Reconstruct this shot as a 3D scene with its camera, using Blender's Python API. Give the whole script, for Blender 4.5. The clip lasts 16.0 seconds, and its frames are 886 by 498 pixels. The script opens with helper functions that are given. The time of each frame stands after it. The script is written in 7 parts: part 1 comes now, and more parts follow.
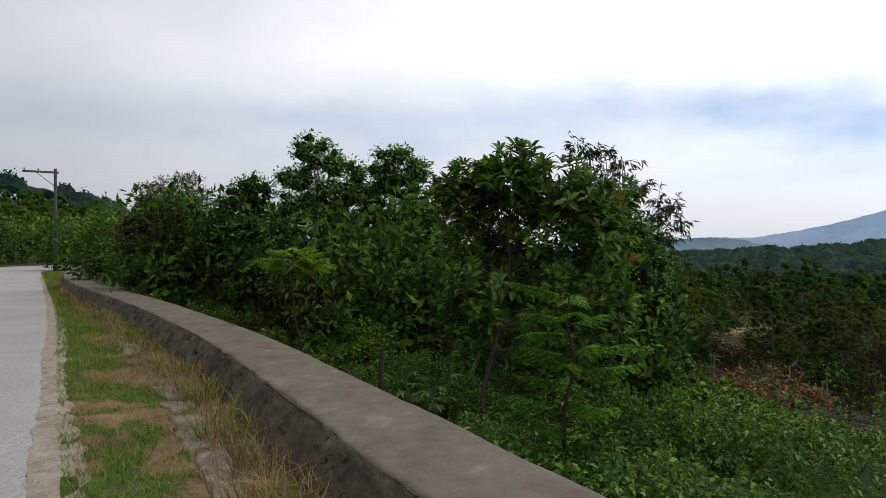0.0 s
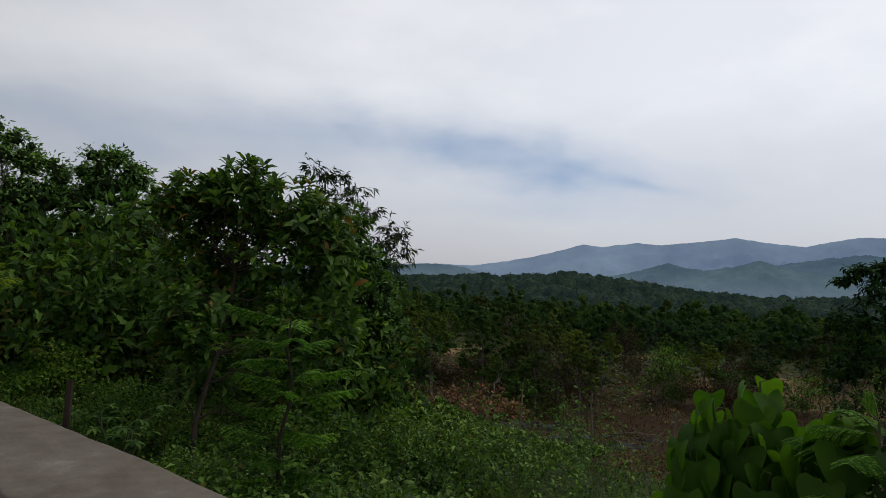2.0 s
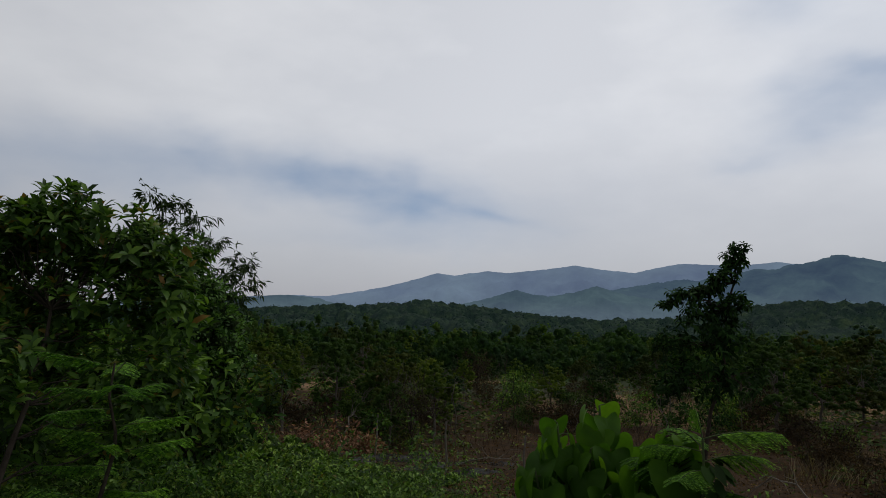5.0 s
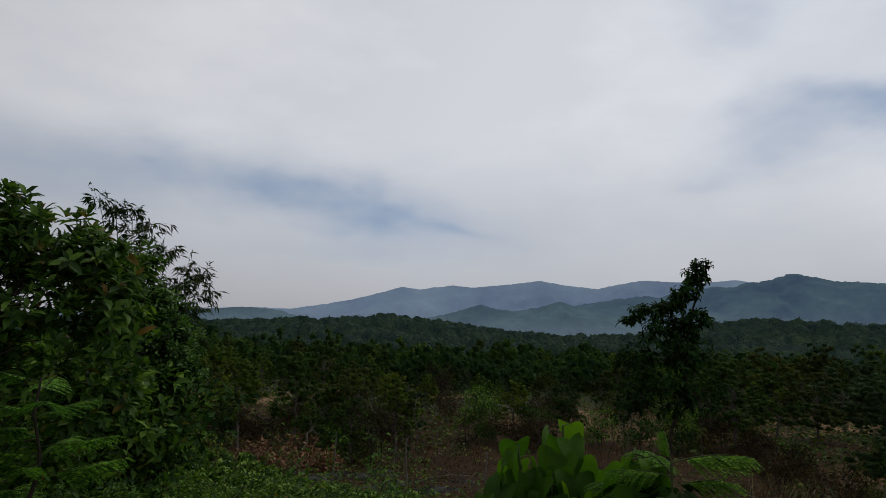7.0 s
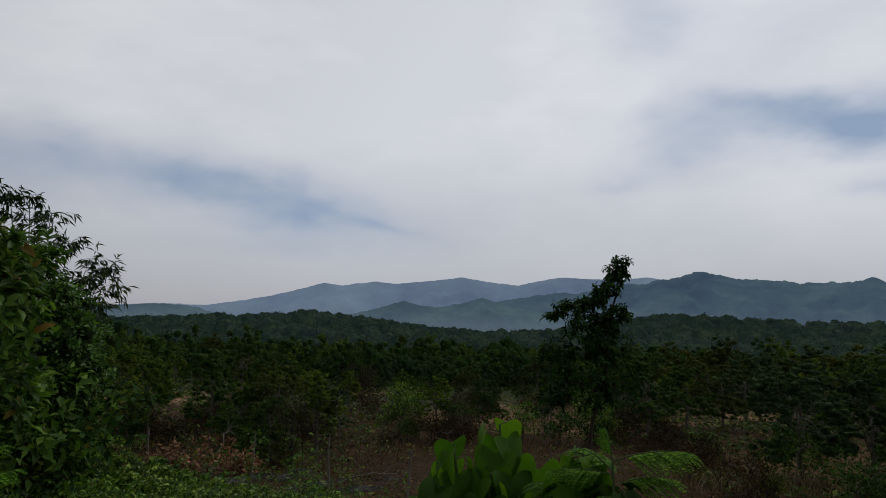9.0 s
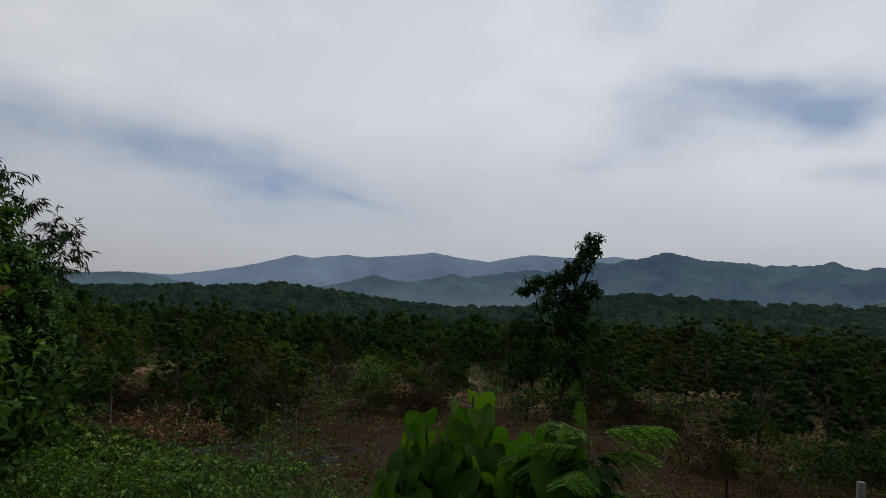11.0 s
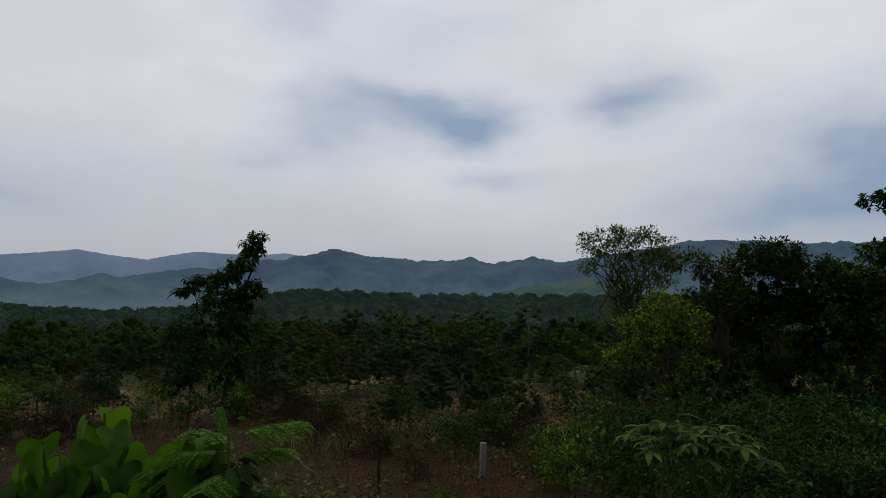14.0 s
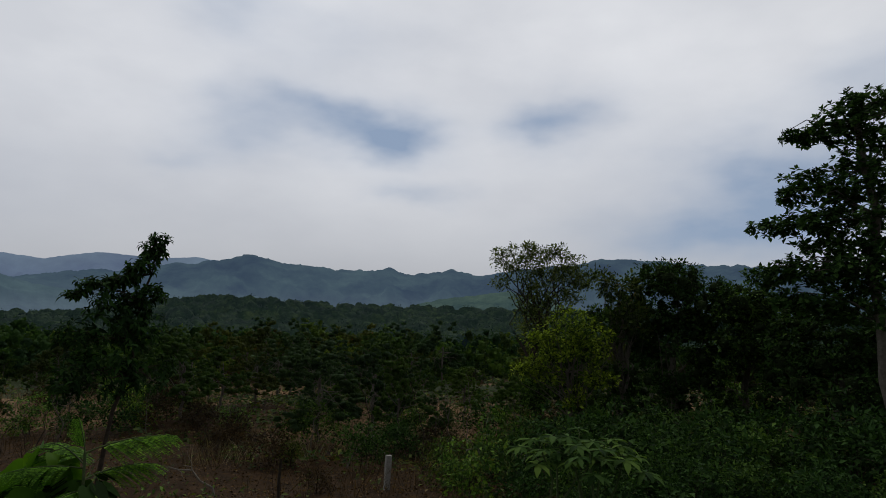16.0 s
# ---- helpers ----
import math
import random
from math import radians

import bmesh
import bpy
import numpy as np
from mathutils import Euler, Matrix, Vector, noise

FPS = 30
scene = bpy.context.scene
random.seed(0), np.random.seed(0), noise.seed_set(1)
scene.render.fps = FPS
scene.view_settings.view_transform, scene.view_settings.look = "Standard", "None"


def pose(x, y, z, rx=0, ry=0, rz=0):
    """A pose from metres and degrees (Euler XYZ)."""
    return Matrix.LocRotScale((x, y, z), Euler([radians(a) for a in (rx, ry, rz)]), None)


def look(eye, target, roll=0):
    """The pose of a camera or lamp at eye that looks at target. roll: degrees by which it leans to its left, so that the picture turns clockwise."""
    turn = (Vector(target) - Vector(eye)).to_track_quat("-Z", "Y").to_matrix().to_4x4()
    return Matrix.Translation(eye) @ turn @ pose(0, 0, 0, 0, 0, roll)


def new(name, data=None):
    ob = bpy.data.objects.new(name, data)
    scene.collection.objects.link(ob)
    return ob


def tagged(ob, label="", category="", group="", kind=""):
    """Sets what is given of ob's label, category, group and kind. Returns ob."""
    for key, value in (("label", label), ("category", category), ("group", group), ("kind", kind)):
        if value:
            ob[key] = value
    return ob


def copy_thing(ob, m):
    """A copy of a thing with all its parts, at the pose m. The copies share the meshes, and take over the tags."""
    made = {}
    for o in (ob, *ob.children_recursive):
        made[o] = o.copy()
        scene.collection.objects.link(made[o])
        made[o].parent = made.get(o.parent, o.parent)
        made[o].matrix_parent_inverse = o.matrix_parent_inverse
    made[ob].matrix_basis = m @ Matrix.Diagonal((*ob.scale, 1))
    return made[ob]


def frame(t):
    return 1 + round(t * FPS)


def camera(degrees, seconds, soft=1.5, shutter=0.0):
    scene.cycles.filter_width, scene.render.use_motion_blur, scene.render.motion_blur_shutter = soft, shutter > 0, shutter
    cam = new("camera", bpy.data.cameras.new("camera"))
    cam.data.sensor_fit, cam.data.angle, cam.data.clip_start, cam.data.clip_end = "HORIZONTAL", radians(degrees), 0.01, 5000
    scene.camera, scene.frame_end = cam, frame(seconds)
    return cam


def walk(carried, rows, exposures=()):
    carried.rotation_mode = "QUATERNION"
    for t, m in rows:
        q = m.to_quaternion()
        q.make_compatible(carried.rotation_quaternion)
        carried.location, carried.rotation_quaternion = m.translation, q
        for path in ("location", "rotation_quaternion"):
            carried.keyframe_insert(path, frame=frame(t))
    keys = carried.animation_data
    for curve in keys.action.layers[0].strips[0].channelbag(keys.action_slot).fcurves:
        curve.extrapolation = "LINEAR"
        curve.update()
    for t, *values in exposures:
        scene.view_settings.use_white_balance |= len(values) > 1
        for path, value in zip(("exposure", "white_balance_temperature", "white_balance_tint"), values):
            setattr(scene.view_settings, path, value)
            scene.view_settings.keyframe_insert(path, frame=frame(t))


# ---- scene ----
cam = camera(68.76, 16.0, soft=0.9)
PATH = [
    (0.0, 0.000, 0.000, 1.300, 0.00, 0.00, -0.00),
    (0.5, 0.011, 0.007, 1.299, -5.57, 0.40, -0.14),
    (1.0, 0.033, 0.010, 1.308, -10.83, 0.28, -0.74),
    (1.5, 0.058, 0.018, 1.314, -17.36, 0.86, -1.14),
    (2.0, 0.079, 0.023, 1.331, -23.08, 2.26, -2.36),
    (2.5, 0.096, 0.028, 1.346, -30.55, 2.79, -1.74),
    (3.0, 0.130, 0.046, 1.353, -33.20, 4.65, -1.21),
    (3.5, 0.124, 0.024, 1.362, -33.53, 5.69, -1.62),
    (4.0, 0.137, 0.054, 1.353, -35.59, 5.19, -1.05),
    (6.5, 0.222, 0.127, 1.345, -36.04, 5.45, -0.81),
    (7.0, 0.295, 0.213, 1.344, -38.92, 6.55, -1.51),
    (7.5, 0.321, 0.250, 1.348, -40.61, 4.51, -2.96),
    (8.0, 0.330, 0.295, 1.351, -42.63, 5.72, -1.44),
    (8.5, 0.329, 0.327, 1.349, -43.66, 5.90, -0.77),
    (9.0, 0.360, 0.362, 1.338, -45.71, 6.38, -1.31),
    (11.5, 0.436, 0.456, 1.310, -50.11, 3.55, -2.80),
    (12.0, 0.408, 0.422, 1.321, -56.22, 4.25, -2.67),
    (12.5, 0.394, 0.380, 1.335, -64.36, 4.82, -2.18),
    (13.0, 0.382, 0.356, 1.336, -70.35, 4.53, -1.83),
    (13.5, 0.385, 0.338, 1.342, -74.47, 4.73, -0.73),
    (14.0, 0.389, 0.315, 1.343, -76.85, 4.64, -0.25),
    (14.5, 0.396, 0.275, 1.348, -79.58, 5.02, -0.15),
    (15.0, 0.411, 0.246, 1.352, -81.60, 5.43, -0.66),
    (15.5, 0.419, 0.222, 1.353, -82.94, 5.77, -1.45),
    (16.0, 0.424, 0.193, 1.350, -84.10, 5.75, -1.75),
]
EXPOSURES = [(0.0, 0.56), (1.0, 0.28), (2.0, -0.04), (3.5, -0.30), (9.0, -0.37), (16.0, -0.41)]
walk(cam, [(t, pose(x, y, z, 90 + pitch, roll, yaw)) for t, x, y, z, yaw, pitch, roll in PATH], EXPOSURES)

# ---- sky and sun: a bright overcast with thin blue-grey gaps ----
SUN_AZ, SUN_EL = 72.0, 64.0
world = bpy.data.worlds.new("overcast_sky")
scene.world = world
world.use_nodes = True
wn, wl = world.node_tree.nodes, world.node_tree.links
wn.clear()


def wmath(op, a, b=None, c=None, clamp=False):
    n = wn.new("ShaderNodeMath")
    n.operation, n.use_clamp = op, clamp
    for i, v in enumerate((a, b, c)):
        if v is None:
            continue
        if isinstance(v, (int, float)):
            n.inputs[i].default_value = v
        else:
            wl.new(v, n.inputs[i])
    return n.outputs[0]


def wmix(fac, a, b):
    n = wn.new("ShaderNodeMix")
    n.data_type = "RGBA"
    for sock, v in ((n.inputs[0], fac), (n.inputs[6], a), (n.inputs[7], b)):
        if isinstance(v, (int, float)):
            sock.default_value = v
        elif isinstance(v, tuple):
            sock.default_value = (*v, 1)
        else:
            wl.new(v, sock)
    return n.outputs[2]


def wnoise(vector, scale, detail=4.0, rough=0.55):
    n = wn.new("ShaderNodeTexNoise")
    n.inputs["Scale"].default_value, n.inputs["Detail"].default_value, n.inputs["Roughness"].default_value = scale, detail, rough
    wl.new(vector, n.inputs["Vector"])
    return n.outputs


def build_sky():
    co = wn.new("ShaderNodeTexCoord").outputs["Generated"]
    sep = wn.new("ShaderNodeSeparateXYZ")
    wl.new(co, sep.inputs[0])
    az = wmath("MULTIPLY", wmath("ARCTAN2", sep.outputs[0], sep.outputs[1]), 57.2958)
    el = wmath("MULTIPLY", wmath("ARCSINE", sep.outputs[2]), 57.2958)
    stretch = wn.new("ShaderNodeVectorMath")
    stretch.operation = "MULTIPLY"
    wl.new(co, stretch.inputs[0])
    stretch.inputs[1].default_value = (1.0, 1.0, 2.2)
    wob = wnoise(stretch.outputs[0], 6.0, 3.5, 0.5)
    wob_sep = wn.new("ShaderNodeSeparateColor")
    wl.new(wob["Color"], wob_sep.inputs[0])
    az_w = wmath("MULTIPLY_ADD", wmath("SUBTRACT", wob_sep.outputs[0], 0.5), 9.0, az)
    el_w = wmath("MULTIPLY_ADD", wmath("SUBTRACT", wob_sep.outputs[1], 0.5), 5.5, el)
    # azimuth, elevation, half length, half height, slope, depth
    gaps = [
        (-4.0, 10.4, 34.0, 2.3, -0.01, 0.46), (14.0, 12.2, 14.0, 1.9, -0.12, 0.36), (31.5, 9.5, 11.0, 2.6, -0.17, 0.72),
        (40.0, 7.9, 5.0, 0.8, -0.12, 0.30), (30.0, 6.0, 12.0, 1.0, 0.0, 0.16), (68.5, 15.6, 6.0, 2.8, 0.05, 0.55), (78.2, 15.7, 5.2, 2.1, 0.0, 0.95),
        (72.0, 18.0, 3.5, 1.6, -0.2, 0.35), (94.0, 17.2, 4.2, 2.1, 0.08, 0.92), (63.5, 25.0, 5.0, 3.6, 0.0, 0.42), (74.0, 23.0, 7.0, 3.0, 0.1, 0.22), (61.5, 12.4, 3.8, 1.0, 0.0, 0.25),
        (81.5, 10.9, 3.6, 1.1, 0.0, 0.42), (113.0, 11.0, 9.0, 4.4, 0.06, 0.95), (107.0, 7.2, 8.5, 2.6, 0.0, 0.85),
        (119.0, 18.5, 5.0, 3.0, 0.0, 0.4), 
    ]
    cover = None
    for a0, e0, sa, se, slope, depth in gaps:
        da = wmath("SUBTRACT", az_w, a0)
        de = wmath("SUBTRACT", wmath("SUBTRACT", el_w, e0), wmath("MULTIPLY", da, slope))
        u, v = wmath("DIVIDE", da, sa), wmath("DIVIDE", de, se)
        g = wmath("EXPONENT", wmath("MULTIPLY", wmath("ADD", wmath("MULTIPLY", u, u), wmath("MULTIPLY", v, v)), -1.0))
        cover = wmath("MULTIPLY", g, depth) if cover is None else wmath("MULTIPLY_ADD", g, depth, cover)
    fine = wnoise(stretch.outputs[0], 9.0, 4.0, 0.5)["Fac"]
    cover = wmath("MINIMUM", wmath("MULTIPLY", cover, wmath("MULTIPLY_ADD", fine, 1.1, 0.45)), 1.0)
    soft = wnoise(stretch.outputs[0], 2.2, 5.0, 0.55)["Fac"]
    white = wmix(wmath("MULTIPLY", wmath("SUBTRACT", soft, 0.38), 2.2, clamp=True), (0.70, 0.715, 0.755), (0.94, 0.945, 0.965))
    low = wmath("SUBTRACT", 1.0, wmath("DIVIDE", el, 16.0), clamp=True)
    hazy = wmix(wmath("MULTIPLY", low, 0.85), white, (0.355, 0.366, 0.418))
    cloud = wmix(cover, hazy, (0.285, 0.372, 0.520))
    sky = wn.new("ShaderNodeTexSky")
    sky.sky_type, sky.sun_disc = "NISHITA", False
    sky.sun_elevation, sky.sun_rotation = radians(SUN_EL), radians(SUN_AZ)
    scaled = wn.new("ShaderNodeVectorMath")
    scaled.operation = "SCALE"
    wl.new(sky.outputs[0], scaled.inputs[0])
    scaled.inputs[3].default_value = 0.10
    # brightest low over the open valley; dimmed overhead and behind, unseen, for darker ground
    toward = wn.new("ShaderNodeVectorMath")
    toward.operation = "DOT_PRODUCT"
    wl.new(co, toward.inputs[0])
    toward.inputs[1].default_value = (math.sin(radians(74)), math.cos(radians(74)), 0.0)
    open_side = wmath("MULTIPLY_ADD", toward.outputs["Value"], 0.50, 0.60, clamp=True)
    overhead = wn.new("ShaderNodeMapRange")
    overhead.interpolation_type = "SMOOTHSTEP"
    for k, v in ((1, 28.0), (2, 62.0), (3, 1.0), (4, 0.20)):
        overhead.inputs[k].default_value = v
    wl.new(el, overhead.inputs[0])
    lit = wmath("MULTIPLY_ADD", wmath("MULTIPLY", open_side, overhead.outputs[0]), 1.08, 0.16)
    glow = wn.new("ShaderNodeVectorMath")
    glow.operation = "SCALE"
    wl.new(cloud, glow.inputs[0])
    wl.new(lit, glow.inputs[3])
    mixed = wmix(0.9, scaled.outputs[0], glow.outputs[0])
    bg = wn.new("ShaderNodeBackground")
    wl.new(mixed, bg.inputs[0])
    bg.inputs[1].default_value = 1.0
    wl.new(bg.outputs[0], wn.new("ShaderNodeOutputWorld").inputs[0])


build_sky()
sun_data = bpy.data.lights.new("sun", "SUN")
sun_data.energy, sun_data.angle, sun_data.color = 0.80, radians(16), (1.0, 0.95, 0.86)
sun = new("sun", sun_data)
sun.matrix_world = look((0, 0, 0), (-math.sin(radians(SUN_AZ)) * math.cos(radians(SUN_EL)), -math.cos(radians(SUN_AZ)) * math.cos(radians(SUN_EL)), -math.sin(radians(SUN_EL))))

# ---- materials ----


def material(name, rough=0.8, spec=0.3):
    m = bpy.data.materials.new(name)
    m.use_nodes = True
    nt = m.node_tree
    b = nt.nodes["Principled BSDF"]
    b.inputs["Roughness"].default_value = rough
    b.inputs["Specular IOR Level"].default_value = spec
    return m, nt, b


def ramp(nt, fac, stops):
    n = nt.nodes.new("ShaderNodeValToRGB")
    els = n.color_ramp.elements
    while len(els) < len(stops):
        els.new(0.5)
    for e, (p, c) in zip(els, stops):
        e.position, e.color = p, (*c, 1)
    nt.links.new(fac, n.inputs[0])
    return n.outputs[0]


def noise_tex(nt, scale, detail=4.0, rough=0.6, coord="Object"):
    co = nt.nodes.new("ShaderNodeTexCoord").outputs[coord]
    n = nt.nodes.new("ShaderNodeTexNoise")
    n.inputs["Scale"].default_value, n.inputs["Detail"].default_value, n.inputs["Roughness"].default_value = scale, detail, rough
    nt.links.new(co, n.inputs["Vector"])
    return n.outputs["Fac"]


def mix_rgb(nt, fac, a, b, blend="MIX"):
    n = nt.nodes.new("ShaderNodeMix")
    n.data_type, n.blend_type = "RGBA", blend
    for sock, v in ((n.inputs[0], fac), (n.inputs[6], a), (n.inputs[7], b)):
        if isinstance(v, (int, float)):
            sock.default_value = v
        elif isinstance(v, tuple):
            sock.default_value = (*v, 1)
        else:
            nt.links.new(v, sock)
    return n.outputs[2]


def bump(nt, b, height, strength=0.3, dist=0.02):
    n = nt.nodes.new("ShaderNodeBump")
    n.inputs["Strength"].default_value, n.inputs["Distance"].default_value = strength, dist
    nt.links.new(height, n.inputs["Height"])
    nt.links.new(n.outputs[0], b.inputs["Normal"])


def leaf_material(name, dark, mid, light, rough=0.5, see=0.3, odd=None, spec=0.3, grain=1.3, fine=0.0):
    """Foliage: every leaf its own shade, with patches of growth at a larger scale; odd: a rare dead or yellow leaf."""
    m, nt, b = material(name, rough, spec)
    rnd = nt.nodes.new("ShaderNodeNewGeometry").outputs["Random Per Island"]
    low, high = (0.85, 0.95) if fine else (0.62, 1.2)
    col = ramp(nt, rnd, [(0.0, tuple(low * a for a in dark)), (0.55, mid), (0.93, tuple(high * a for a in light))] + ([(0.985, odd)] if odd else []))
    patch = noise_tex(nt, grain, 3.0)
    own = nt.nodes.new("ShaderNodeObjectInfo").outputs["Random"]
    col = mix_rgb(nt, 1.0, col, ramp(nt, own, [(0.0, (0.62, 0.70, 0.70)), (0.5, (0.95, 0.95, 0.95)), (0.85, (1.25, 1.18, 1.0)), (1.0, (1.5, 1.3, 0.95))]), "MULTIPLY")
    col = mix_rgb(nt, ramp(nt, patch, [(0.35, (0.0, 0.0, 0.0)), (0.7, (1.0, 1.0, 1.0))]), mix_rgb(nt, 1.0, col, (0.68, 0.72, 0.66), "MULTIPLY"), col)
    if fine:
        speck = noise_tex(nt, fine, 3.0, 0.75)
        col = mix_rgb(nt, 1.0, col, ramp(nt, speck, [(0.36, (0.60, 0.64, 0.60)), (0.50, (0.95, 0.95, 0.95)), (0.66, (1.40, 1.36, 1.22))]), "MULTIPLY")
        bump(nt, b, speck, 1.0, 0.8 / fine)
    nt.links.new(col, b.inputs["Base Color"])
    tr = nt.nodes.new("ShaderNodeBsdfTranslucent")
    nt.links.new(mix_rgb(nt, 1.0, col, (1.25, 1.3, 0.6), "MULTIPLY"), tr.inputs[0])
    mx = nt.nodes.new("ShaderNodeMixShader")
    mx.inputs[0].default_value = see
    nt.links.new(b.outputs[0], mx.inputs[1])
    nt.links.new(tr.outputs[0], mx.inputs[2])
    nt.links.new(mx.outputs[0], nt.nodes["Material Output"].inputs[0])
    return m


def bark_material(name, a, c, scale=14.0):
    m, nt, b = material(name, 0.9, 0.15)
    n = noise_tex(nt, scale, 6.0, 0.7)
    nt.links.new(ramp(nt, n, [(0.3, a), (0.7, c)]), b.inputs["Base Color"])
    bump(nt, b, n, 0.6, 0.02)
    return m


def rough_material(name, stops, scale, fine, rough=0.92, strength=0.5, dist=0.015, spec=0.15, grain=0.62):
    """Stone, soil, concrete: patches at one scale, grain at another."""
    m, nt, b = material(name, rough, spec)
    big, small = noise_tex(nt, scale, 5.0, 0.65), noise_tex(nt, fine, 5.0, 0.7)
    col = ramp(nt, big, stops)
    col = mix_rgb(nt, 1.0, col, ramp(nt, small, [(0.25, (grain, grain, grain)), (0.75, (1.6 - 0.56 * grain,) * 3)]), "MULTIPLY")
    nt.links.new(col, b.inputs["Base Color"])
    bump(nt, b, small, strength, dist)
    return m


LEAF_DARK = leaf_material("leaf_dark_green", (0.020, 0.048, 0.014), (0.039, 0.090, 0.022), (0.080, 0.158, 0.040), 0.72, 0.22, None, 0.08)
LEAF_CREEPER = leaf_material("leaf_creeper_green", (0.058, 0.128, 0.031), (0.138, 0.276, 0.058), (0.283, 0.476, 0.113), 0.50, 0.32, None, 0.32)
LEAF_AIRY = leaf_material("leaf_airy_green", (0.060, 0.094, 0.024), (0.108, 0.156, 0.041), (0.180, 0.228, 0.066), 0.60, 0.30, None, 0.18)
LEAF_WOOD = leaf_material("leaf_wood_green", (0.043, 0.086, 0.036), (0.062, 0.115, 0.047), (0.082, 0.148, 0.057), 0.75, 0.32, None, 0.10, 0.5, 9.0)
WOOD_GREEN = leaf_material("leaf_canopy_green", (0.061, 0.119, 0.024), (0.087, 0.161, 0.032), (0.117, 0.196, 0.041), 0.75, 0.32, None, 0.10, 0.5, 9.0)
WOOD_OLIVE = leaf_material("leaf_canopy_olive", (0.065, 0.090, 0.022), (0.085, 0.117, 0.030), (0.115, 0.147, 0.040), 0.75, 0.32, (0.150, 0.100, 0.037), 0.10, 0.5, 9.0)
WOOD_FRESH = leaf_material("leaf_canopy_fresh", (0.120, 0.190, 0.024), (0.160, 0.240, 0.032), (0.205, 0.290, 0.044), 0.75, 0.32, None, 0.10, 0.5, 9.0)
CANOPY_GREEN = leaf_material("canopy_green", (0.074, 0.145, 0.038), (0.081, 0.156, 0.038), (0.096, 0.175, 0.043), 0.80, 0.30, None, 0.05, 0.12, 3.5)
CANOPY_OLIVE = leaf_material("canopy_olive", (0.081, 0.121, 0.038), (0.089, 0.132, 0.038), (0.107, 0.150, 0.044), 0.80, 0.30, None, 0.05, 0.12, 3.5)
CANOPY_FRESH = leaf_material("canopy_fresh", (0.131, 0.219, 0.041), (0.145, 0.238, 0.045), (0.167, 0.259, 0.052), 0.80, 0.30, None, 0.05, 0.12, 3.5)
CANOPY_DARK = leaf_material("canopy_dark", (0.053, 0.105, 0.043), (0.058, 0.116, 0.046), (0.072, 0.132, 0.052), 0.80, 0.30, None, 0.05, 0.12, 3.5)
LEAF_BROAD = leaf_material("leaf_broad_green", (0.034, 0.083, 0.016), (0.071, 0.161, 0.028), (0.144, 0.259, 0.046), 0.50, 0.32, (0.220, 0.130, 0.035), 0.25)
LEAF_MID = leaf_material("leaf_mid_green", (0.038, 0.091, 0.018), (0.087, 0.188, 0.031), (0.192, 0.332, 0.055), 0.60, 0.32, (0.193, 0.180, 0.038), 0.18)
LEAF_FRESH = leaf_material("leaf_fresh_green", (0.041, 0.094, 0.014), (0.098, 0.192, 0.026), (0.204, 0.336, 0.053), 0.60, 0.34, (0.190, 0.170, 0.040), 0.2)
LEAF_OLIVE = leaf_material("leaf_olive_green", (0.039, 0.062, 0.016), (0.083, 0.122, 0.026), (0.156, 0.202, 0.044), 0.65, 0.22, (0.247, 0.182, 0.065), 0.15)
LEAF_LIME = leaf_material("leaf_lime_green", (0.098, 0.163, 0.016), (0.195, 0.312, 0.031), (0.364, 0.507, 0.058), 0.60, 0.38, None, 0.18)
LEAF_YOUNG = leaf_material("leaf_young_green", (0.054, 0.097, 0.014), (0.128, 0.205, 0.024), (0.284, 0.392, 0.051), 0.65, 0.32, None, 0.12)
LEAF_FERN = leaf_material("leaf_feathery_green", (0.062, 0.168, 0.020), (0.113, 0.277, 0.029), (0.218, 0.437, 0.049), 0.65, 0.42, None, 0.12)
LEAF_HEART = leaf_material("leaf_heart_green", (0.053, 0.132, 0.011), (0.084, 0.198, 0.016), (0.145, 0.290, 0.025), 0.55, 0.46, None, 0.20)
LEAF_WEED = leaf_material("leaf_weed_green", (0.028, 0.070, 0.012), (0.098, 0.205, 0.032), (0.340, 0.500, 0.130), 0.60, 0.30, None, 0.2)
LEAF_GREY = leaf_material("leaf_grey_green", (0.036, 0.066, 0.026), (0.066, 0.108, 0.042), (0.125, 0.172, 0.072), 0.60, 0.25, None, 0.20)
LEAF_CASSAVA = leaf_material("leaf_cassava_green", (0.030, 0.072, 0.018), (0.054, 0.117, 0.027), (0.099, 0.177, 0.045), 0.75, 0.28, None, 0.06)
LEAF_BROWN = leaf_material("leaf_dead_brown", (0.030, 0.016, 0.006), (0.100, 0.051, 0.019), (0.250, 0.145, 0.062), 0.85, 0.2)
LEAF_RUST = leaf_material("leaf_dead_rust", (0.132, 0.060, 0.041), (0.252, 0.126, 0.091), (0.396, 0.228, 0.174), 0.75, 0.2)
BRUSH_BROWN = leaf_material("brush_brown", (0.024, 0.015, 0.008), (0.052, 0.033, 0.016), (0.104, 0.068, 0.034), 0.8, 0.15)
GRASS_GREEN = leaf_material("grass_green", (0.083, 0.149, 0.024), (0.132, 0.226, 0.037), (0.209, 0.297, 0.061), 0.70, 0.25, (0.240, 0.190, 0.090), 0.12)
GRASS_DRY = leaf_material("grass_dry", (0.182, 0.124, 0.058), (0.312, 0.215, 0.104), (0.442, 0.325, 0.169), 0.7, 0.25, (0.09, 0.14, 0.03))
GRASS_STRAW = leaf_material("grass_straw", (0.190, 0.130, 0.075), (0.300, 0.210, 0.125), (0.400, 0.290, 0.180), 0.7, 0.25)
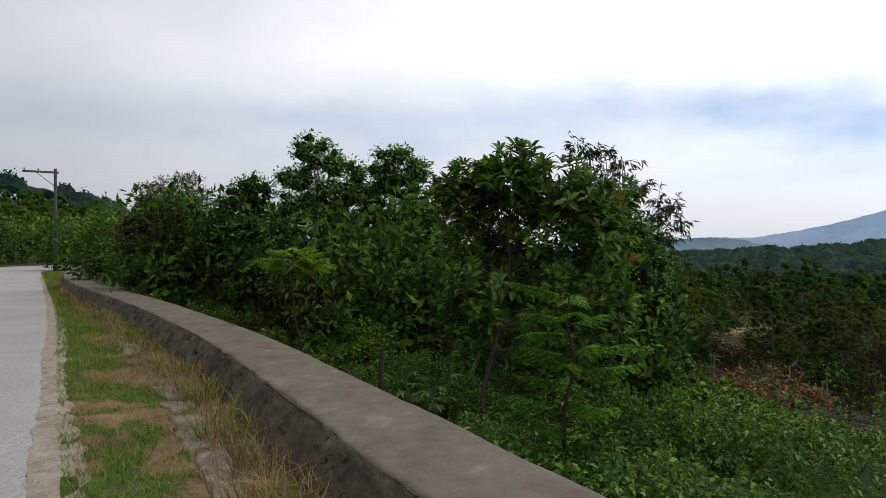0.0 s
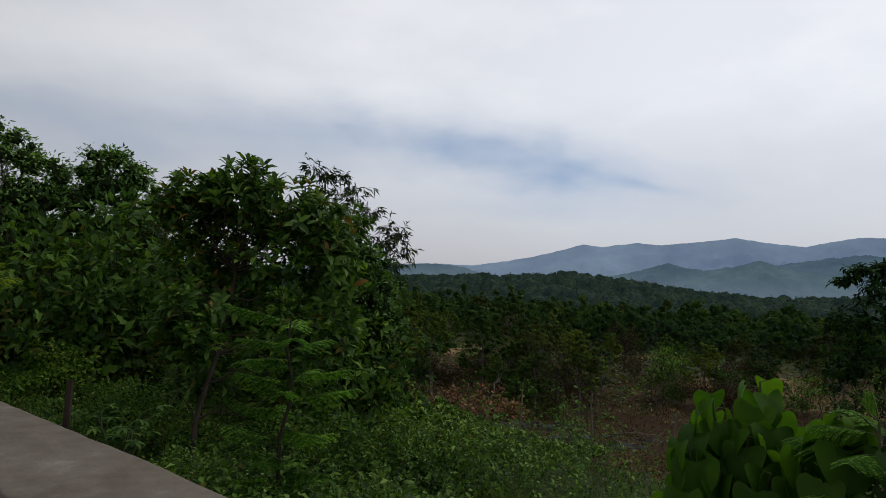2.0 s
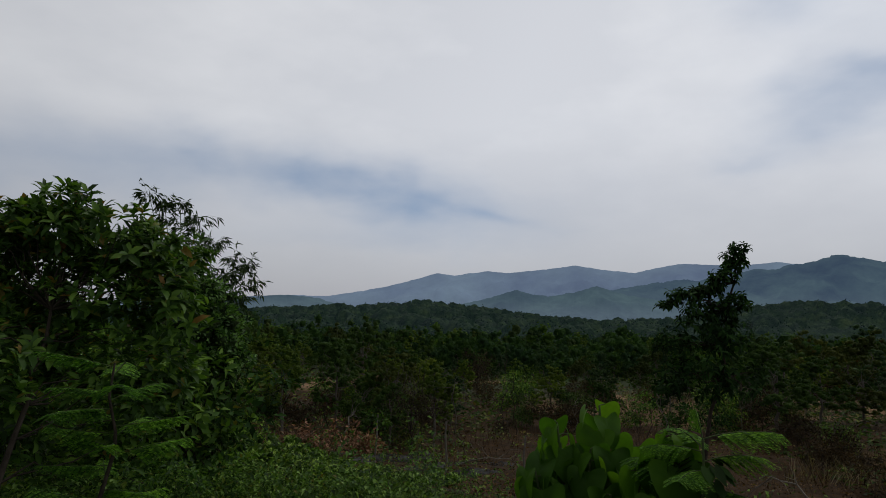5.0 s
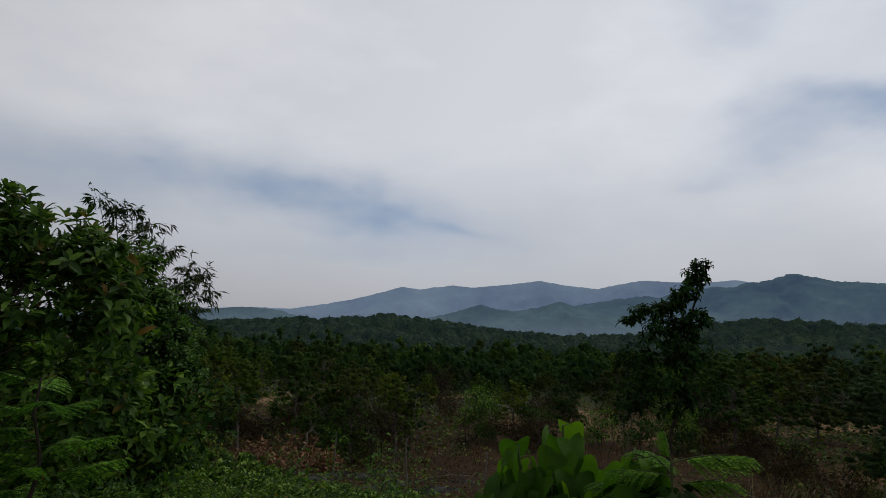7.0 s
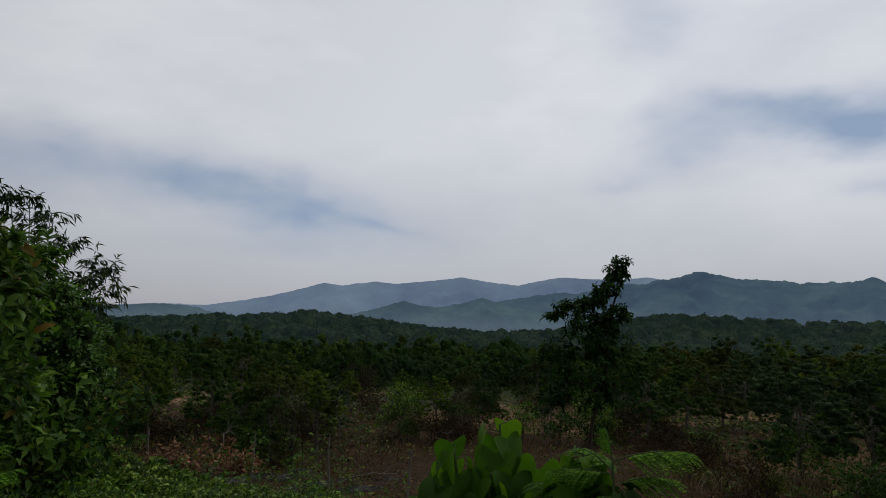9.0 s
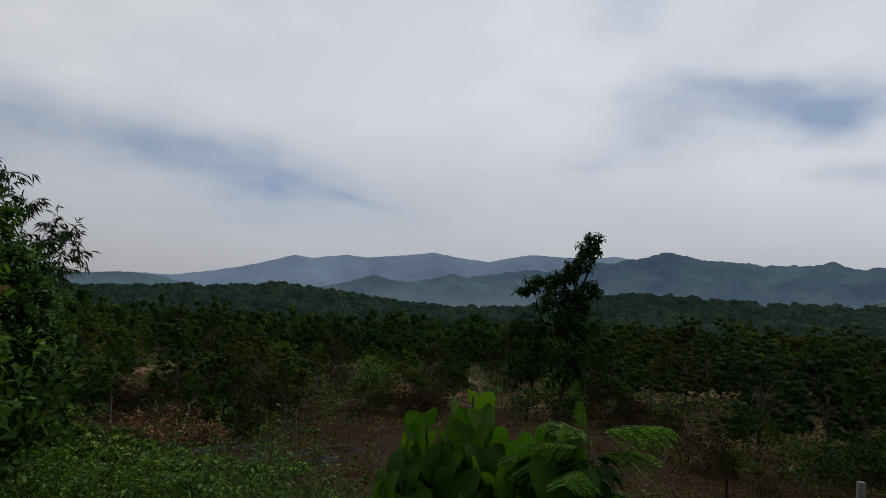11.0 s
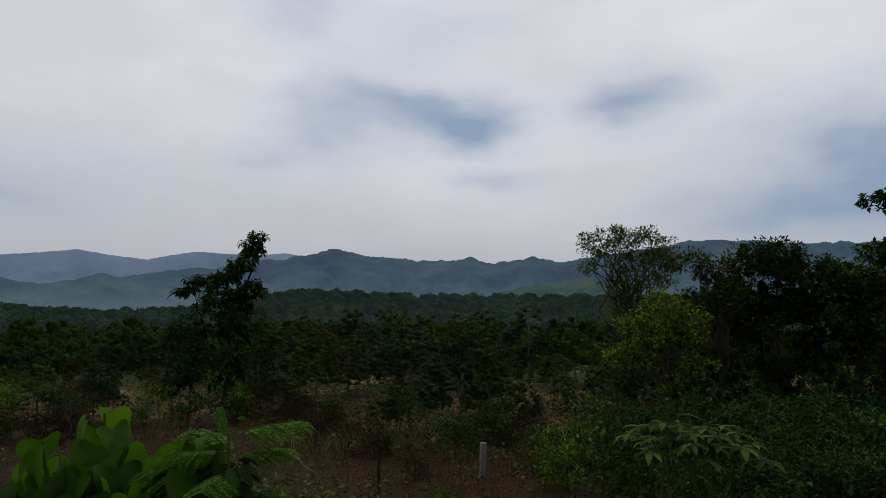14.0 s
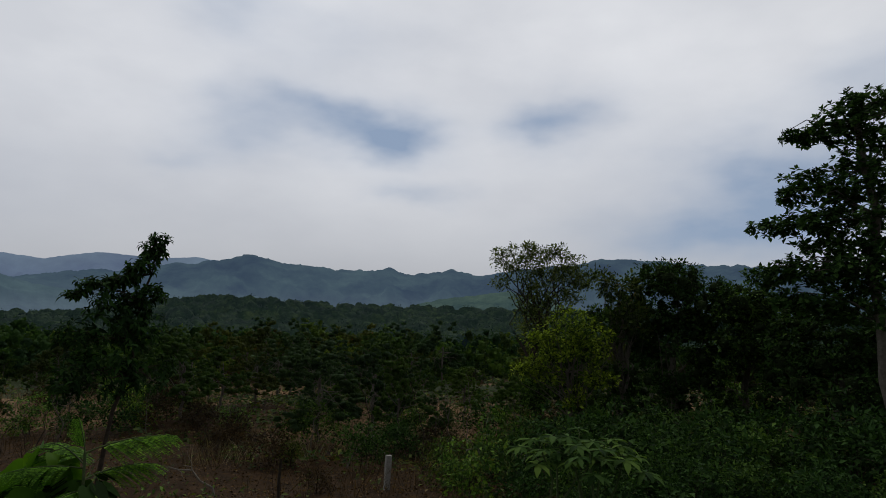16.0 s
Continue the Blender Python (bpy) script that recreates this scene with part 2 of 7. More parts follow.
# dark filling for crowns: the shade between leaves put in as colour
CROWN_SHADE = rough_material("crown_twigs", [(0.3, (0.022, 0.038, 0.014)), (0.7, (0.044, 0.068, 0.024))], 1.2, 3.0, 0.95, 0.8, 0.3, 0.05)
BARK_GREY = bark_material("bark_grey", (0.085, 0.075, 0.060), (0.190, 0.170, 0.140))
BARK_DARK = bark_material("bark_dark", (0.030, 0.024, 0.018), (0.075, 0.060, 0.045))
STEM_GREEN = bark_material("stem_green", (0.050, 0.080, 0.030), (0.100, 0.130, 0.050))
WOOD_WEATHERED = bark_material("wood_weathered", (0.120, 0.105, 0.085), (0.260, 0.235, 0.200))
CAP_CONCRETE = rough_material("cap_concrete", [(0.28, (0.123, 0.102, 0.080)), (0.46, (0.163, 0.139, 0.113)), (0.60, (0.189, 0.164, 0.135)), (0.74, (0.270, 0.242, 0.210))], 4.5, 60.0, 0.92, 0.12, 0.003, 0.15, 0.85)
MORTAR = rough_material("mortar_dark", [(0.35, (0.090, 0.071, 0.053)), (0.65, (0.200, 0.162, 0.126))], 3.0, 26.0, 0.95, 0.7, 0.02)
STONE = rough_material("rubble_stone", [(0.3, (0.066, 0.053, 0.041)), (0.7, (0.150, 0.126, 0.102))], 2.5, 22.0, 0.92, 0.6, 0.015)
KERB_STONE = rough_material("kerb_stone", [(0.36, (0.170, 0.128, 0.086)), (0.52, (0.280, 0.236, 0.184)), (0.7, (0.390, 0.350, 0.296))], 5.0, 30.0, 0.92, 0.5, 0.01)
ROAD_CONCRETE = rough_material("road_concrete", [(0.3, (0.350, 0.340, 0.322)), (0.5, (0.400, 0.392, 0.374)), (0.75, (0.445, 0.438, 0.420))], 0.45, 45.0, 0.85, 0.1, 0.002)
ROAD_DUST = rough_material("road_dust", [(0.3, (0.250, 0.196, 0.138)), (0.5, (0.360, 0.312, 0.246)), (0.72, (0.440, 0.408, 0.356))], 6.0, 38.0, 0.95, 0.4, 0.006)
POLE_STEEL = rough_material("pole_steel", [(0.3, (0.060, 0.058, 0.055)), (0.7, (0.110, 0.105, 0.100))], 2.0, 20.0, 0.6, 0.2, 0.003, 0.4)
POST_CONCRETE = rough_material("post_concrete", [(0.3, (0.300, 0.290, 0.260)), (0.7, (0.430, 0.420, 0.390))], 4.0, 40.0, 0.9, 0.3, 0.004)
ASH = rough_material("ash_grey", [(0.42, (0.016, 0.014, 0.013)), (0.75, (0.105, 0.105, 0.108))], 5.0, 40.0, 0.95, 0.5, 0.01)
SHEET_WHITE = rough_material("sheet_white", [(0.3, (0.191, 0.191, 0.191)), (0.7, (0.306, 0.306, 0.299))], 3.0, 30.0, 0.6, 0.1, 0.003)


def ground_material():
    """Soil under weeds, dead litter on the burnt field, worn grass on the shoulder."""
    m, nt, b = material("ground_soil", 0.95, 0.1)
    big, small, tiny = noise_tex(nt, 0.35, 5.0), noise_tex(nt, 3.5, 6.0, 0.7), noise_tex(nt, 28.0, 4.0, 0.7)
    green = ramp(nt, small, [(0.3, (0.026, 0.036, 0.014)), (0.55, (0.046, 0.062, 0.024)), (0.8, (0.070, 0.082, 0.036))])
    litter = ramp(nt, small, [(0.28, (0.015, 0.009, 0.003)), (0.45, (0.034, 0.018, 0.006)), (0.6, (0.060, 0.032, 0.011)), (0.78, (0.110, 0.062, 0.024))])
    verge = ramp(nt, small, [(0.3, (0.170, 0.108, 0.058)), (0.5, (0.260, 0.170, 0.094)), (0.75, (0.320, 0.228, 0.140))])
    turf = ramp(nt, small, [(0.3, (0.050, 0.080, 0.018)), (0.6, (0.085, 0.125, 0.028)), (0.8, (0.130, 0.130, 0.050))])
    straw = ramp(nt, big, [(0.4, (0.150, 0.092, 0.048)), (0.65, (0.340, 0.215, 0.115))])
    col = green
    for layer, colour in (("litter", litter), ("straw", straw), ("verge", verge), ("turf", turf)):
        a = nt.nodes.new("ShaderNodeAttribute")
        a.attribute_name = layer
        share = a.outputs["Fac"]
        if layer in ("turf", "straw"):
            ragged = nt.nodes.new("ShaderNodeMath")
            ragged.operation, ragged.use_clamp = "MULTIPLY_ADD", True
            nt.links.new(noise_tex(nt, 11.0 if layer == "turf" else 1.5, 5.0, 0.75), ragged.inputs[0])
            ragged.inputs[1].default_value = 2.4
            shift = nt.nodes.new("ShaderNodeMath")
            shift.operation = "MULTIPLY_ADD"
            nt.links.new(share, shift.inputs[0])
            shift.inputs[1].default_value, shift.inputs[2].default_value = 2.2, -2.3 if layer == "turf" else -1.5
            nt.links.new(shift.outputs[0], ragged.inputs[2])
            share = ragged.outputs[0]
        col = mix_rgb(nt, share, col, colour)
    col = mix_rgb(nt, 1.0, col, ramp(nt, tiny, [(0.25, (0.6, 0.6, 0.6)), (0.75, (1.3, 1.3, 1.3))]), "MULTIPLY")
    nt.links.new(col, b.inputs["Base Color"])
    bump(nt, b, small, 0.6, 0.06)
    return m


GROUND = ground_material()


def far_material(name, low, high, glow, amount, scale, haze_top):
    """Mountains of the far backdrop, mottled by woods and meadows; distance haze is put into colour and glow."""
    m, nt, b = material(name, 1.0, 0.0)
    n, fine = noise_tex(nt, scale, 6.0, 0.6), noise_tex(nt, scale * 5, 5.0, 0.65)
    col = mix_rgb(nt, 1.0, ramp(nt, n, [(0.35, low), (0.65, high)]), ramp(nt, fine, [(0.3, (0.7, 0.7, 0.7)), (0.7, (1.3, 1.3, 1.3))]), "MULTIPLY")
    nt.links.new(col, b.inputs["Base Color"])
    haze_glow = ramp(nt, n, [(0.35, tuple(0.80 * c for c in glow)), (0.68, (glow[0] * 1.16, glow[1] * 1.18, glow[2] * 1.02))])
    # haze painted in as a paler glow, stronger towards the foot
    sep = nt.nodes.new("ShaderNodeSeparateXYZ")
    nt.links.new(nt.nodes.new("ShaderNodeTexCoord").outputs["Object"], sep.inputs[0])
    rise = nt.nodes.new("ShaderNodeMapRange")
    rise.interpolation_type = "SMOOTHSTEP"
    for k, v in ((1, -40.0), (2, haze_top), (3, 0.62), (4, 0.0)):
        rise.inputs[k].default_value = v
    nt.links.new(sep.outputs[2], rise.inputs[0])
    haze_glow = mix_rgb(nt, rise.outputs[0], haze_glow, (0.112, 0.150, 0.195))
    nt.links.new(haze_glow, b.inputs["Emission Color"])
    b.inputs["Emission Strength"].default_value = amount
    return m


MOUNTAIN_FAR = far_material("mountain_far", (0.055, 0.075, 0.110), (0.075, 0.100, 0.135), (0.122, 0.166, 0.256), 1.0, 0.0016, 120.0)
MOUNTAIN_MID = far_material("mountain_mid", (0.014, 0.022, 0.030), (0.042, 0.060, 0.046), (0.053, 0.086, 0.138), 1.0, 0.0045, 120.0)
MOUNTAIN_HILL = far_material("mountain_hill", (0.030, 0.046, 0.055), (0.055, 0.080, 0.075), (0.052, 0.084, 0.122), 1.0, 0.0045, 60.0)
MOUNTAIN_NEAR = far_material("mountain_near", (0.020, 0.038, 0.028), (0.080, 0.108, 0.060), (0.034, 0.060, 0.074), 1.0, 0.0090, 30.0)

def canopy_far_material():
    """Closed woodland far off: crowns of several greens, thin haze put in as a faint bluish glow."""
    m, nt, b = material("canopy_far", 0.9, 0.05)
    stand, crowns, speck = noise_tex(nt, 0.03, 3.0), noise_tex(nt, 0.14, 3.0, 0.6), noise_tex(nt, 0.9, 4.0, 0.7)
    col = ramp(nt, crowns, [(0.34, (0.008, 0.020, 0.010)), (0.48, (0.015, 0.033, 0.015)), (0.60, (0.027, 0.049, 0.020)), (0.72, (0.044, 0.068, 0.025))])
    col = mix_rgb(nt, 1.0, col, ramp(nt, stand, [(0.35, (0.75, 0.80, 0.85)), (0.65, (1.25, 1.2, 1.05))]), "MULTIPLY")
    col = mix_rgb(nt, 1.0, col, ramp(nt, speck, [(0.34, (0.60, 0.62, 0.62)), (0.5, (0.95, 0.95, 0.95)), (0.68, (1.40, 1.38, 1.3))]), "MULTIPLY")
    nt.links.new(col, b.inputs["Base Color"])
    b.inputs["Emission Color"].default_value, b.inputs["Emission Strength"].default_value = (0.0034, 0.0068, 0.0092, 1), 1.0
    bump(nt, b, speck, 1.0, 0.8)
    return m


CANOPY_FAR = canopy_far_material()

# ---- plan: the line of the roadside wall and the lie of the land ----
WALL_EDGE = np.array([(9.5, -15.5), (4.2, -4.75), (2.42, -1.15), (1.58, 0.68), (0.655, 2.47), (-0.26, 4.12), (-1.62, 6.62), (-2.87, 8.58), (-4.95, 11.7), (-7.3, 14.9),
                      (-10.2, 18.9), (-14.0, 25.0), (-17.4, 31.5), (-20.6, 38.5), (-22.6, 44.0)])
ROAD_EDGE = np.array([(10.5, -18.0), (0.05, 0.0), (-2.05, 3.46), (-4.9, 8.2), (-7.5, 12.6), (-14.2, 23.2), (-21.4, 34.5), (-24.6, 40.0), (-26.4, 44.0), (-26.0, 48.5), (-22.5, 52.5), (-16.0, 56.0)])
CAP_TOP, CAP_WIDE = 0.35, 0.63


def bezier_like(points, step):
    """A polyline, rounded at its corners and cut into even steps."""
    p = np.array(points, float)
    for _ in range(3):
        a, b = p[:-1], p[1:]
        p = np.concatenate([[p[0]], np.stack([0.75 * a + 0.25 * b, 0.25 * a + 0.75 * b], 1).reshape(-1, 2), [p[-1]]])
    d = np.concatenate([[0], np.cumsum(np.hypot(*np.diff(p, axis=0).T))])
    s = np.arange(0, d[-1], step)
    return np.stack([np.interp(s, d, p[:, 0]), np.interp(s, d, p[:, 1])], 1)


def side_normals(line):
    t = np.gradient(line, axis=0)
    t /= np.linalg.norm(t, axis=1)[:, None]
    return np.stack([t[:, 1], -t[:, 0]], 1)


WALL_LINE, ROAD_LINE = bezier_like(WALL_EDGE, 0.12), bezier_like(ROAD_EDGE, 0.25)


def signed_gap(xy, line):
    """Distance from a line, above zero on its right-hand side, seen along it."""
    line = line[::3]
    nrm = side_normals(line)
    out = np.empty(len(xy))
    for i in range(0, len(xy), 4000):
        d = xy[i:i + 4000, None, :] - line[None]
        k = np.argmin((d ** 2).sum(2), 1)
        pick = d[np.arange(len(k)), k]
        side = (pick * nrm[k]).sum(1)
        out[i:i + 4000] = np.where(side >= 0, 1, -1) * np.linalg.norm(pick, axis=1)
    return out


def smooth(a, b, x):
    u = np.clip((x - a) / (b - a), 0, 1)
    return u * u * (3 - 2 * u)


def value_noise(x, y, seed=0):
    """Cheap smooth noise between -1 and 1, for many points at once."""
    k = np.random.RandomState(seed).uniform(0.6, 1.6, (5, 2)) * np.random.RandomState(seed + 9).choice([-1, 1], (5, 2))
    ph = np.random.RandomState(seed + 5).uniform(0, 6.28, 5)
    return sum(np.sin(k[i, 0] * x + k[i, 1] * y + ph[i] + 1.3 * np.sin(k[i, 1] * x * 0.7 - k[i, 0] * y * 0.6)) for i in range(5)) / 3.2


HORIZON_AZ = (-180, -60, -40, -34, -28, -24, -15, 10, 20, 25, 33, 37, 46, 55, 62, 66, 73, 80, 88, 100, 120, 180)
HORIZON_EL = (2.0, 5.0, 6.3, 5.5, 4.2, 3.0, 0.8, -0.4, -0.5, 0.1, 0.5, 0.1, -0.8, -0.7, 0.4, 0.7, 0.4, 0.5, 0.3, 0.3, 0.5, 2.0)
HORIZON_FAR = (150, 130, 130, 130, 150, 190, 300, 420, 480, 500, 480, 480, 520, 520, 480, 470, 480, 480, 480, 420, 300, 150)


def ground_height(x, y):
    x, y = np.atleast_1d(np.asarray(x, float)), np.atleast_1d(np.asarray(y, float))
    r, az = np.hypot(x, y), np.degrees(np.arctan2(x, y))
    q = signed_gap(np.stack([x, y], 1), WALL_LINE)
    near = np.interp(q, (-60, -0.42, -0.22, 3.0, 9, 14, 30, 60, 140, 400, 5000), (0.0, 0.0, -0.2, -0.72, -1.68, -2.3, -3.2, -5.2, -9.0, -10.0, -12))
    near = near + np.where(q > 0.3, smooth(0.3, 4, q) * (0.10 * value_noise(x * 1.1, y * 1.1, 3) + np.where(r > 20, 0.3, 0.0) * value_noise(x * 0.15, y * 0.15, 4)), 0.012 * value_noise(x * 5, y * 5, 6))
    road = signed_gap(np.stack([x, y], 1), ROAD_LINE)
    near = np.where(road < 0.0, near - 0.10, near)
    far_r = np.interp(az, HORIZON_AZ, HORIZON_FAR)
    crest = 1.3 + far_r * np.tan(np.radians(np.interp(az, HORIZON_AZ, HORIZON_EL))) - 4.2 + 1.2 * value_noise(x * 0.02, y * 0.02, 8)
    rise = smooth(0.42, 1.0, r / far_r)
    z = near * (1 - rise) + crest * rise
    return np.where(r > far_r, z + (-70 - z) * smooth(1.0, 2.4, r / far_r), z)


def height(x, y):
    return float(ground_height([x], [y])[0])


def polar(az, r):
    return r * math.sin(radians(az)), r * math.cos(radians(az))


def mesh_from(name, verts, faces, mats=(), smooth_shade=False):
    """A mesh from arrays of places and of triangles or quads."""
    verts, faces = np.asarray(verts, np.float32), np.asarray(faces, np.int32)
    me = bpy.data.meshes.new(name)
    k = faces.shape[1]
    me.vertices.add(len(verts))
    me.vertices.foreach_set("co", verts.ravel())
    me.loops.add(faces.size)
    me.loops.foreach_set("vertex_index", faces.ravel())
    me.polygons.add(len(faces))
    me.polygons.foreach_set("loop_start", np.arange(0, faces.size, k, dtype=np.int32))
    if smooth_shade:
        me.polygons.foreach_set("use_smooth", np.ones(len(faces), bool))
    for m in mats:
        me.materials.append(m)
    me.update(calc_edges=True)
    return me


def grid_faces(n, m, wrap=False):
    i, j = np.meshgrid(np.arange(n - 1), np.arange(m if wrap else m - 1), indexing="ij")
    a, b = i * m + j, i * m + (j + 1) % m
    return np.stack([a, b, b + m, a + m], -1).reshape(-1, 4)


def part(name, mesh, parent, label=""):
    """Links a mesh as one part under a thing or under a part."""
    ob = new(name, mesh)
    ob.parent = parent
    if label:
        ob["label"] = label
    return ob


def thing(name, place, label, category, group="", turn=0.0):
    """An Empty at the base of a thing, to carry its parts."""
    e = new(name)
    e.empty_display_size = 0.1
    e.matrix_world = pose(*place, 0, 0, turn)
    return tagged(e, label, category, group)


def turf_share(x, y):
    """How green the shoulder is: most along the road's edge, worn towards the wall."""
    road = signed_gap(np.stack([x, y], 1), ROAD_LINE)
    wall = -signed_gap(np.stack([x, y], 1), WALL_LINE) - CAP_WIDE
    u = road / np.maximum(road + wall, 0.05)
    n = 0.45 * value_noise(x * 2.6, y * 2.6, 5) + 0.45 * value_noise(x * 8, y * 8, 6) + 0.3 * value_noise(x * 17, y * 17, 9)
    return smooth(0.0, 0.5, 0.62 + n - 2.6 * np.maximum(u - 0.42, 0) - 0.6 * np.maximum(0.10 - u, 0)) * (road > 0)


# ---- ground, one sheet to the horizon ----
def build_ground():
    rings = np.concatenate([np.arange(0.2, 9.0, 0.2), np.geomspace(9.0, 4900, 80)])
    n = 330
    ang = np.linspace(0, 2 * np.pi, n, endpoint=False)
    x, y = np.outer(rings, np.sin(ang)).ravel(), np.outer(rings, np.cos(ang)).ravel()
    z = ground_height(x, y)
    verts = np.concatenate([np.stack([x, y, z], 1), [[0, 0, 0]]])
    me = mesh_from("ground", verts, grid_faces(len(rings), n, True)[:, ::-1], [GROUND], True)
    bm = bmesh.new()
    bm.from_mesh(me)
    bm.verts.ensure_lookup_table()
    c = bm.verts[len(verts) - 1]
    for j in range(n):
        bm.faces.new((c, bm.verts[(j + 1) % n], bm.verts[j])).smooth = True
    bm.to_mesh(me)
    bm.free()
    xy = verts[:, :2]
    q, r = signed_gap(xy, WALL_LINE), np.hypot(*xy.T)
    az = np.degrees(np.arctan2(xy[:, 0], xy[:, 1]))
    wob = value_noise(xy[:, 0] * 0.6, xy[:, 1] * 0.6, 21)
    wide = value_noise(xy[:, 0] * 0.16, xy[:, 1] * 0.16, 22)
    litter = smooth(6.2, 8.2, q + 0.9 * wob) * (1 - smooth(26, 40, q + 3 * wide)) * smooth(-5, 6, az)
    straw = smooth(17, 22, q + 2 * wide) * (1 - smooth(48, 62, q + 4 * wide)) * smooth(0.0, 0.5, wide + 0.15)
    verge = (1 - smooth(-0.4, 0.0, q)) * smooth(-8.5, -6.5, signed_gap(xy, ROAD_LINE))
    turf = (q < -0.5) * turf_share(xy[:, 0], xy[:, 1])
    for name, v in (("litter", litter), ("straw", straw), ("verge", verge), ("turf", turf)):
        me.attributes.new(name, "FLOAT", "POINT").data.foreach_set("value", v.astype(np.float32))
    tagged(new("ground", me), "sloping soil with weeds, dead leaf litter and dry straw patches", "ground", kind="structure")


build_ground()


def build_road():
    """A cast concrete carriageway with a broken edge."""
    line = ROAD_LINE
    nrm = side_normals(line)
    rng = np.random.RandomState(4)
    ragged = np.convolve(rng.normal(0, 1, len(line)), np.ones(3) / 3, "same") * 0.05 + 0.07 * value_noise(np.arange(len(line)) * 0.35, np.zeros(len(line)), 2)
    offs = np.array([0.0, 0.0, -0.02, -0.25, -1.2, -2.4, -3.6, -4.8, -6.0, -6.0])
    zs = np.array([-0.2, -0.028, -0.012, -0.008, 0.004, 0.012, 0.016, 0.012, 0.0, -0.2])
    v = np.zeros((len(line), len(offs), 3))
    for k, (o, z) in enumerate(zip(offs, zs)):
        edge = ragged if k < 3 else 0 * ragged
        v[:, k, :2] = line + nrm * (o + edge)[:, None]
        v[:, k, 2] = z
    me = mesh_from("road", v.reshape(-1, 3), grid_faces(len(line), len(offs))[:, ::-1], [ROAD_CONCRETE])
    tagged(new("road", me), "pale concrete country road with a broken edge", "road", kind="structure")


build_road()


def build_dust():
    """A ragged strip of sand washed over the road's edge."""
    line = bezier_like(ROAD_EDGE, 0.06)
    line = line[(line[:, 1] > -4) & (line[:, 1] < 30)]
    nrm, s = side_normals(line), np.arange(len(line)) * 0.06

    def edge(amp, seed):
        return amp * (value_noise(s * 0.7, s * 0, seed) + 0.5 * value_noise(s * 6, s * 0, seed + 1) + 0.5 * value_noise(s * 19, s * 0, seed + 2))

    left, right = -0.14 + edge(0.025, 11), 0.10 + edge(0.05, 14)
    v = np.zeros((len(line), 5, 3))
    for k, (u, z) in enumerate(((0.0, -0.006), (0.12, 0.000), (0.5, 0.006), (0.85, 0.009), (1.0, -0.008))):
        v[:, k, :2] = line + nrm * (left * (1 - u) + right * u)[:, None]
        v[:, k, 2] = z + 0.003 * value_noise(s * 9, s * 0 + k, 17)
    tagged(new("road_shoulder", mesh_from("road_shoulder", v.reshape(-1, 3), grid_faces(len(line), 5)[:, ::-1], [ROAD_DUST], True)), "strip of pale sand washed along the road edge", "shoulder", kind="structure")


build_dust()


def build_wall():
    """A low mortared rubble wall along the road with a smooth cement cap."""
    line = bezier_like(WALL_EDGE, 0.05)
    nrm = side_normals(line)
    s = np.arange(len(line)) * 0.05
    n = len(line)

    def wander(amp, seed, fine=0.5):
        return amp * value_noise(s * 2.2, s * 0.4, seed) + amp * fine * value_noise(s * 11, s * 3, seed + 1)

    left, right = -CAP_WIDE + wander(0.010, 31, 0.8), wander(0.008, 33)
    # the rubble body, its road face leaning out at the foot, lumpy with mortar
    face = [(-CAP_WIDE + 0.004, 0.335), (-CAP_WIDE - 0.008, 0.315), (-CAP_WIDE - 0.022, 0.285), (-CAP_WIDE - 0.034, 0.25), (-CAP_WIDE - 0.046, 0.21), (-CAP_WIDE - 0.060, 0.17), (-CAP_WIDE - 0.075, 0.12), (-CAP_WIDE - 0.095, 0.06), (-CAP_WIDE - 0.12, 0.0), (-CAP_WIDE - 0.16, -0.25)]
    rows = face + [(0.02, -1.1), (-0.01, -0.4), (-0.02, 0.30)]
    v = np.zeros((n, len(rows), 3))
    for k, (o, z) in enumerate(rows):
        rough = 0.020 * value_noise(s * 13, z * 40 + s * 2, 41) + 0.012 * value_noise(s * 31, z * 75 + 0 * s, 43) if 0 < k < 9 else wander(0.010, 40 + k)
        v[:, k, :2] = line + nrm * (o + rough)[:, None]
        v[:, k, 2] = z + (0.008 * value_noise(s * 17, z * 30 + 0 * s, 45) if 0 < k < 9 else 0)
    f = grid_faces(n, len(rows))
    top = np.stack([np.arange(n - 1) * len(rows), np.arange(n - 1) * len(rows) + len(rows) - 1, np.arange(1, n) * len(rows) + len(rows) - 1, np.arange(1, n) * len(rows)], 1)
    body = new("wall_roadside", mesh_from("wall_roadside", v.reshape(-1, 3), np.concatenate([f, top]), [MORTAR]))
    tagged(body, "low dark rubble wall with a smooth cement cap", "wall", kind="structure")
    across = np.array([0.0, 0.0, 0.02, 0.06, 0.25, 0.5, 0.75, 0.94, 0.98, 1.0, 1.0])
    rise = np.array([-0.06, -0.018, -0.004, 0.0, 0.006, 0.008, 0.004, 0.0, -0.006, -0.02, -0.07])
    c = np.zeros((n, len(across), 3))
    for k, (a, z) in enumerate(zip(across, rise)):
        o = left * (1 - a) + right * a
        c[:, k, :2] = line + nrm * o[:, None]
        c[:, k, 2] = CAP_TOP + z + wander(0.004, 70 + k, 0.4) + (wander(0.008, 90 + k) if k in (0, 1, 9, 10) else 0)
    part("cap", mesh_from("cap", c.reshape(-1, 3), grid_faces(n, len(across)), [CAP_CONCRETE], True), body, "smooth grey-brown cement cap")
    return body


WALL = build_wall()


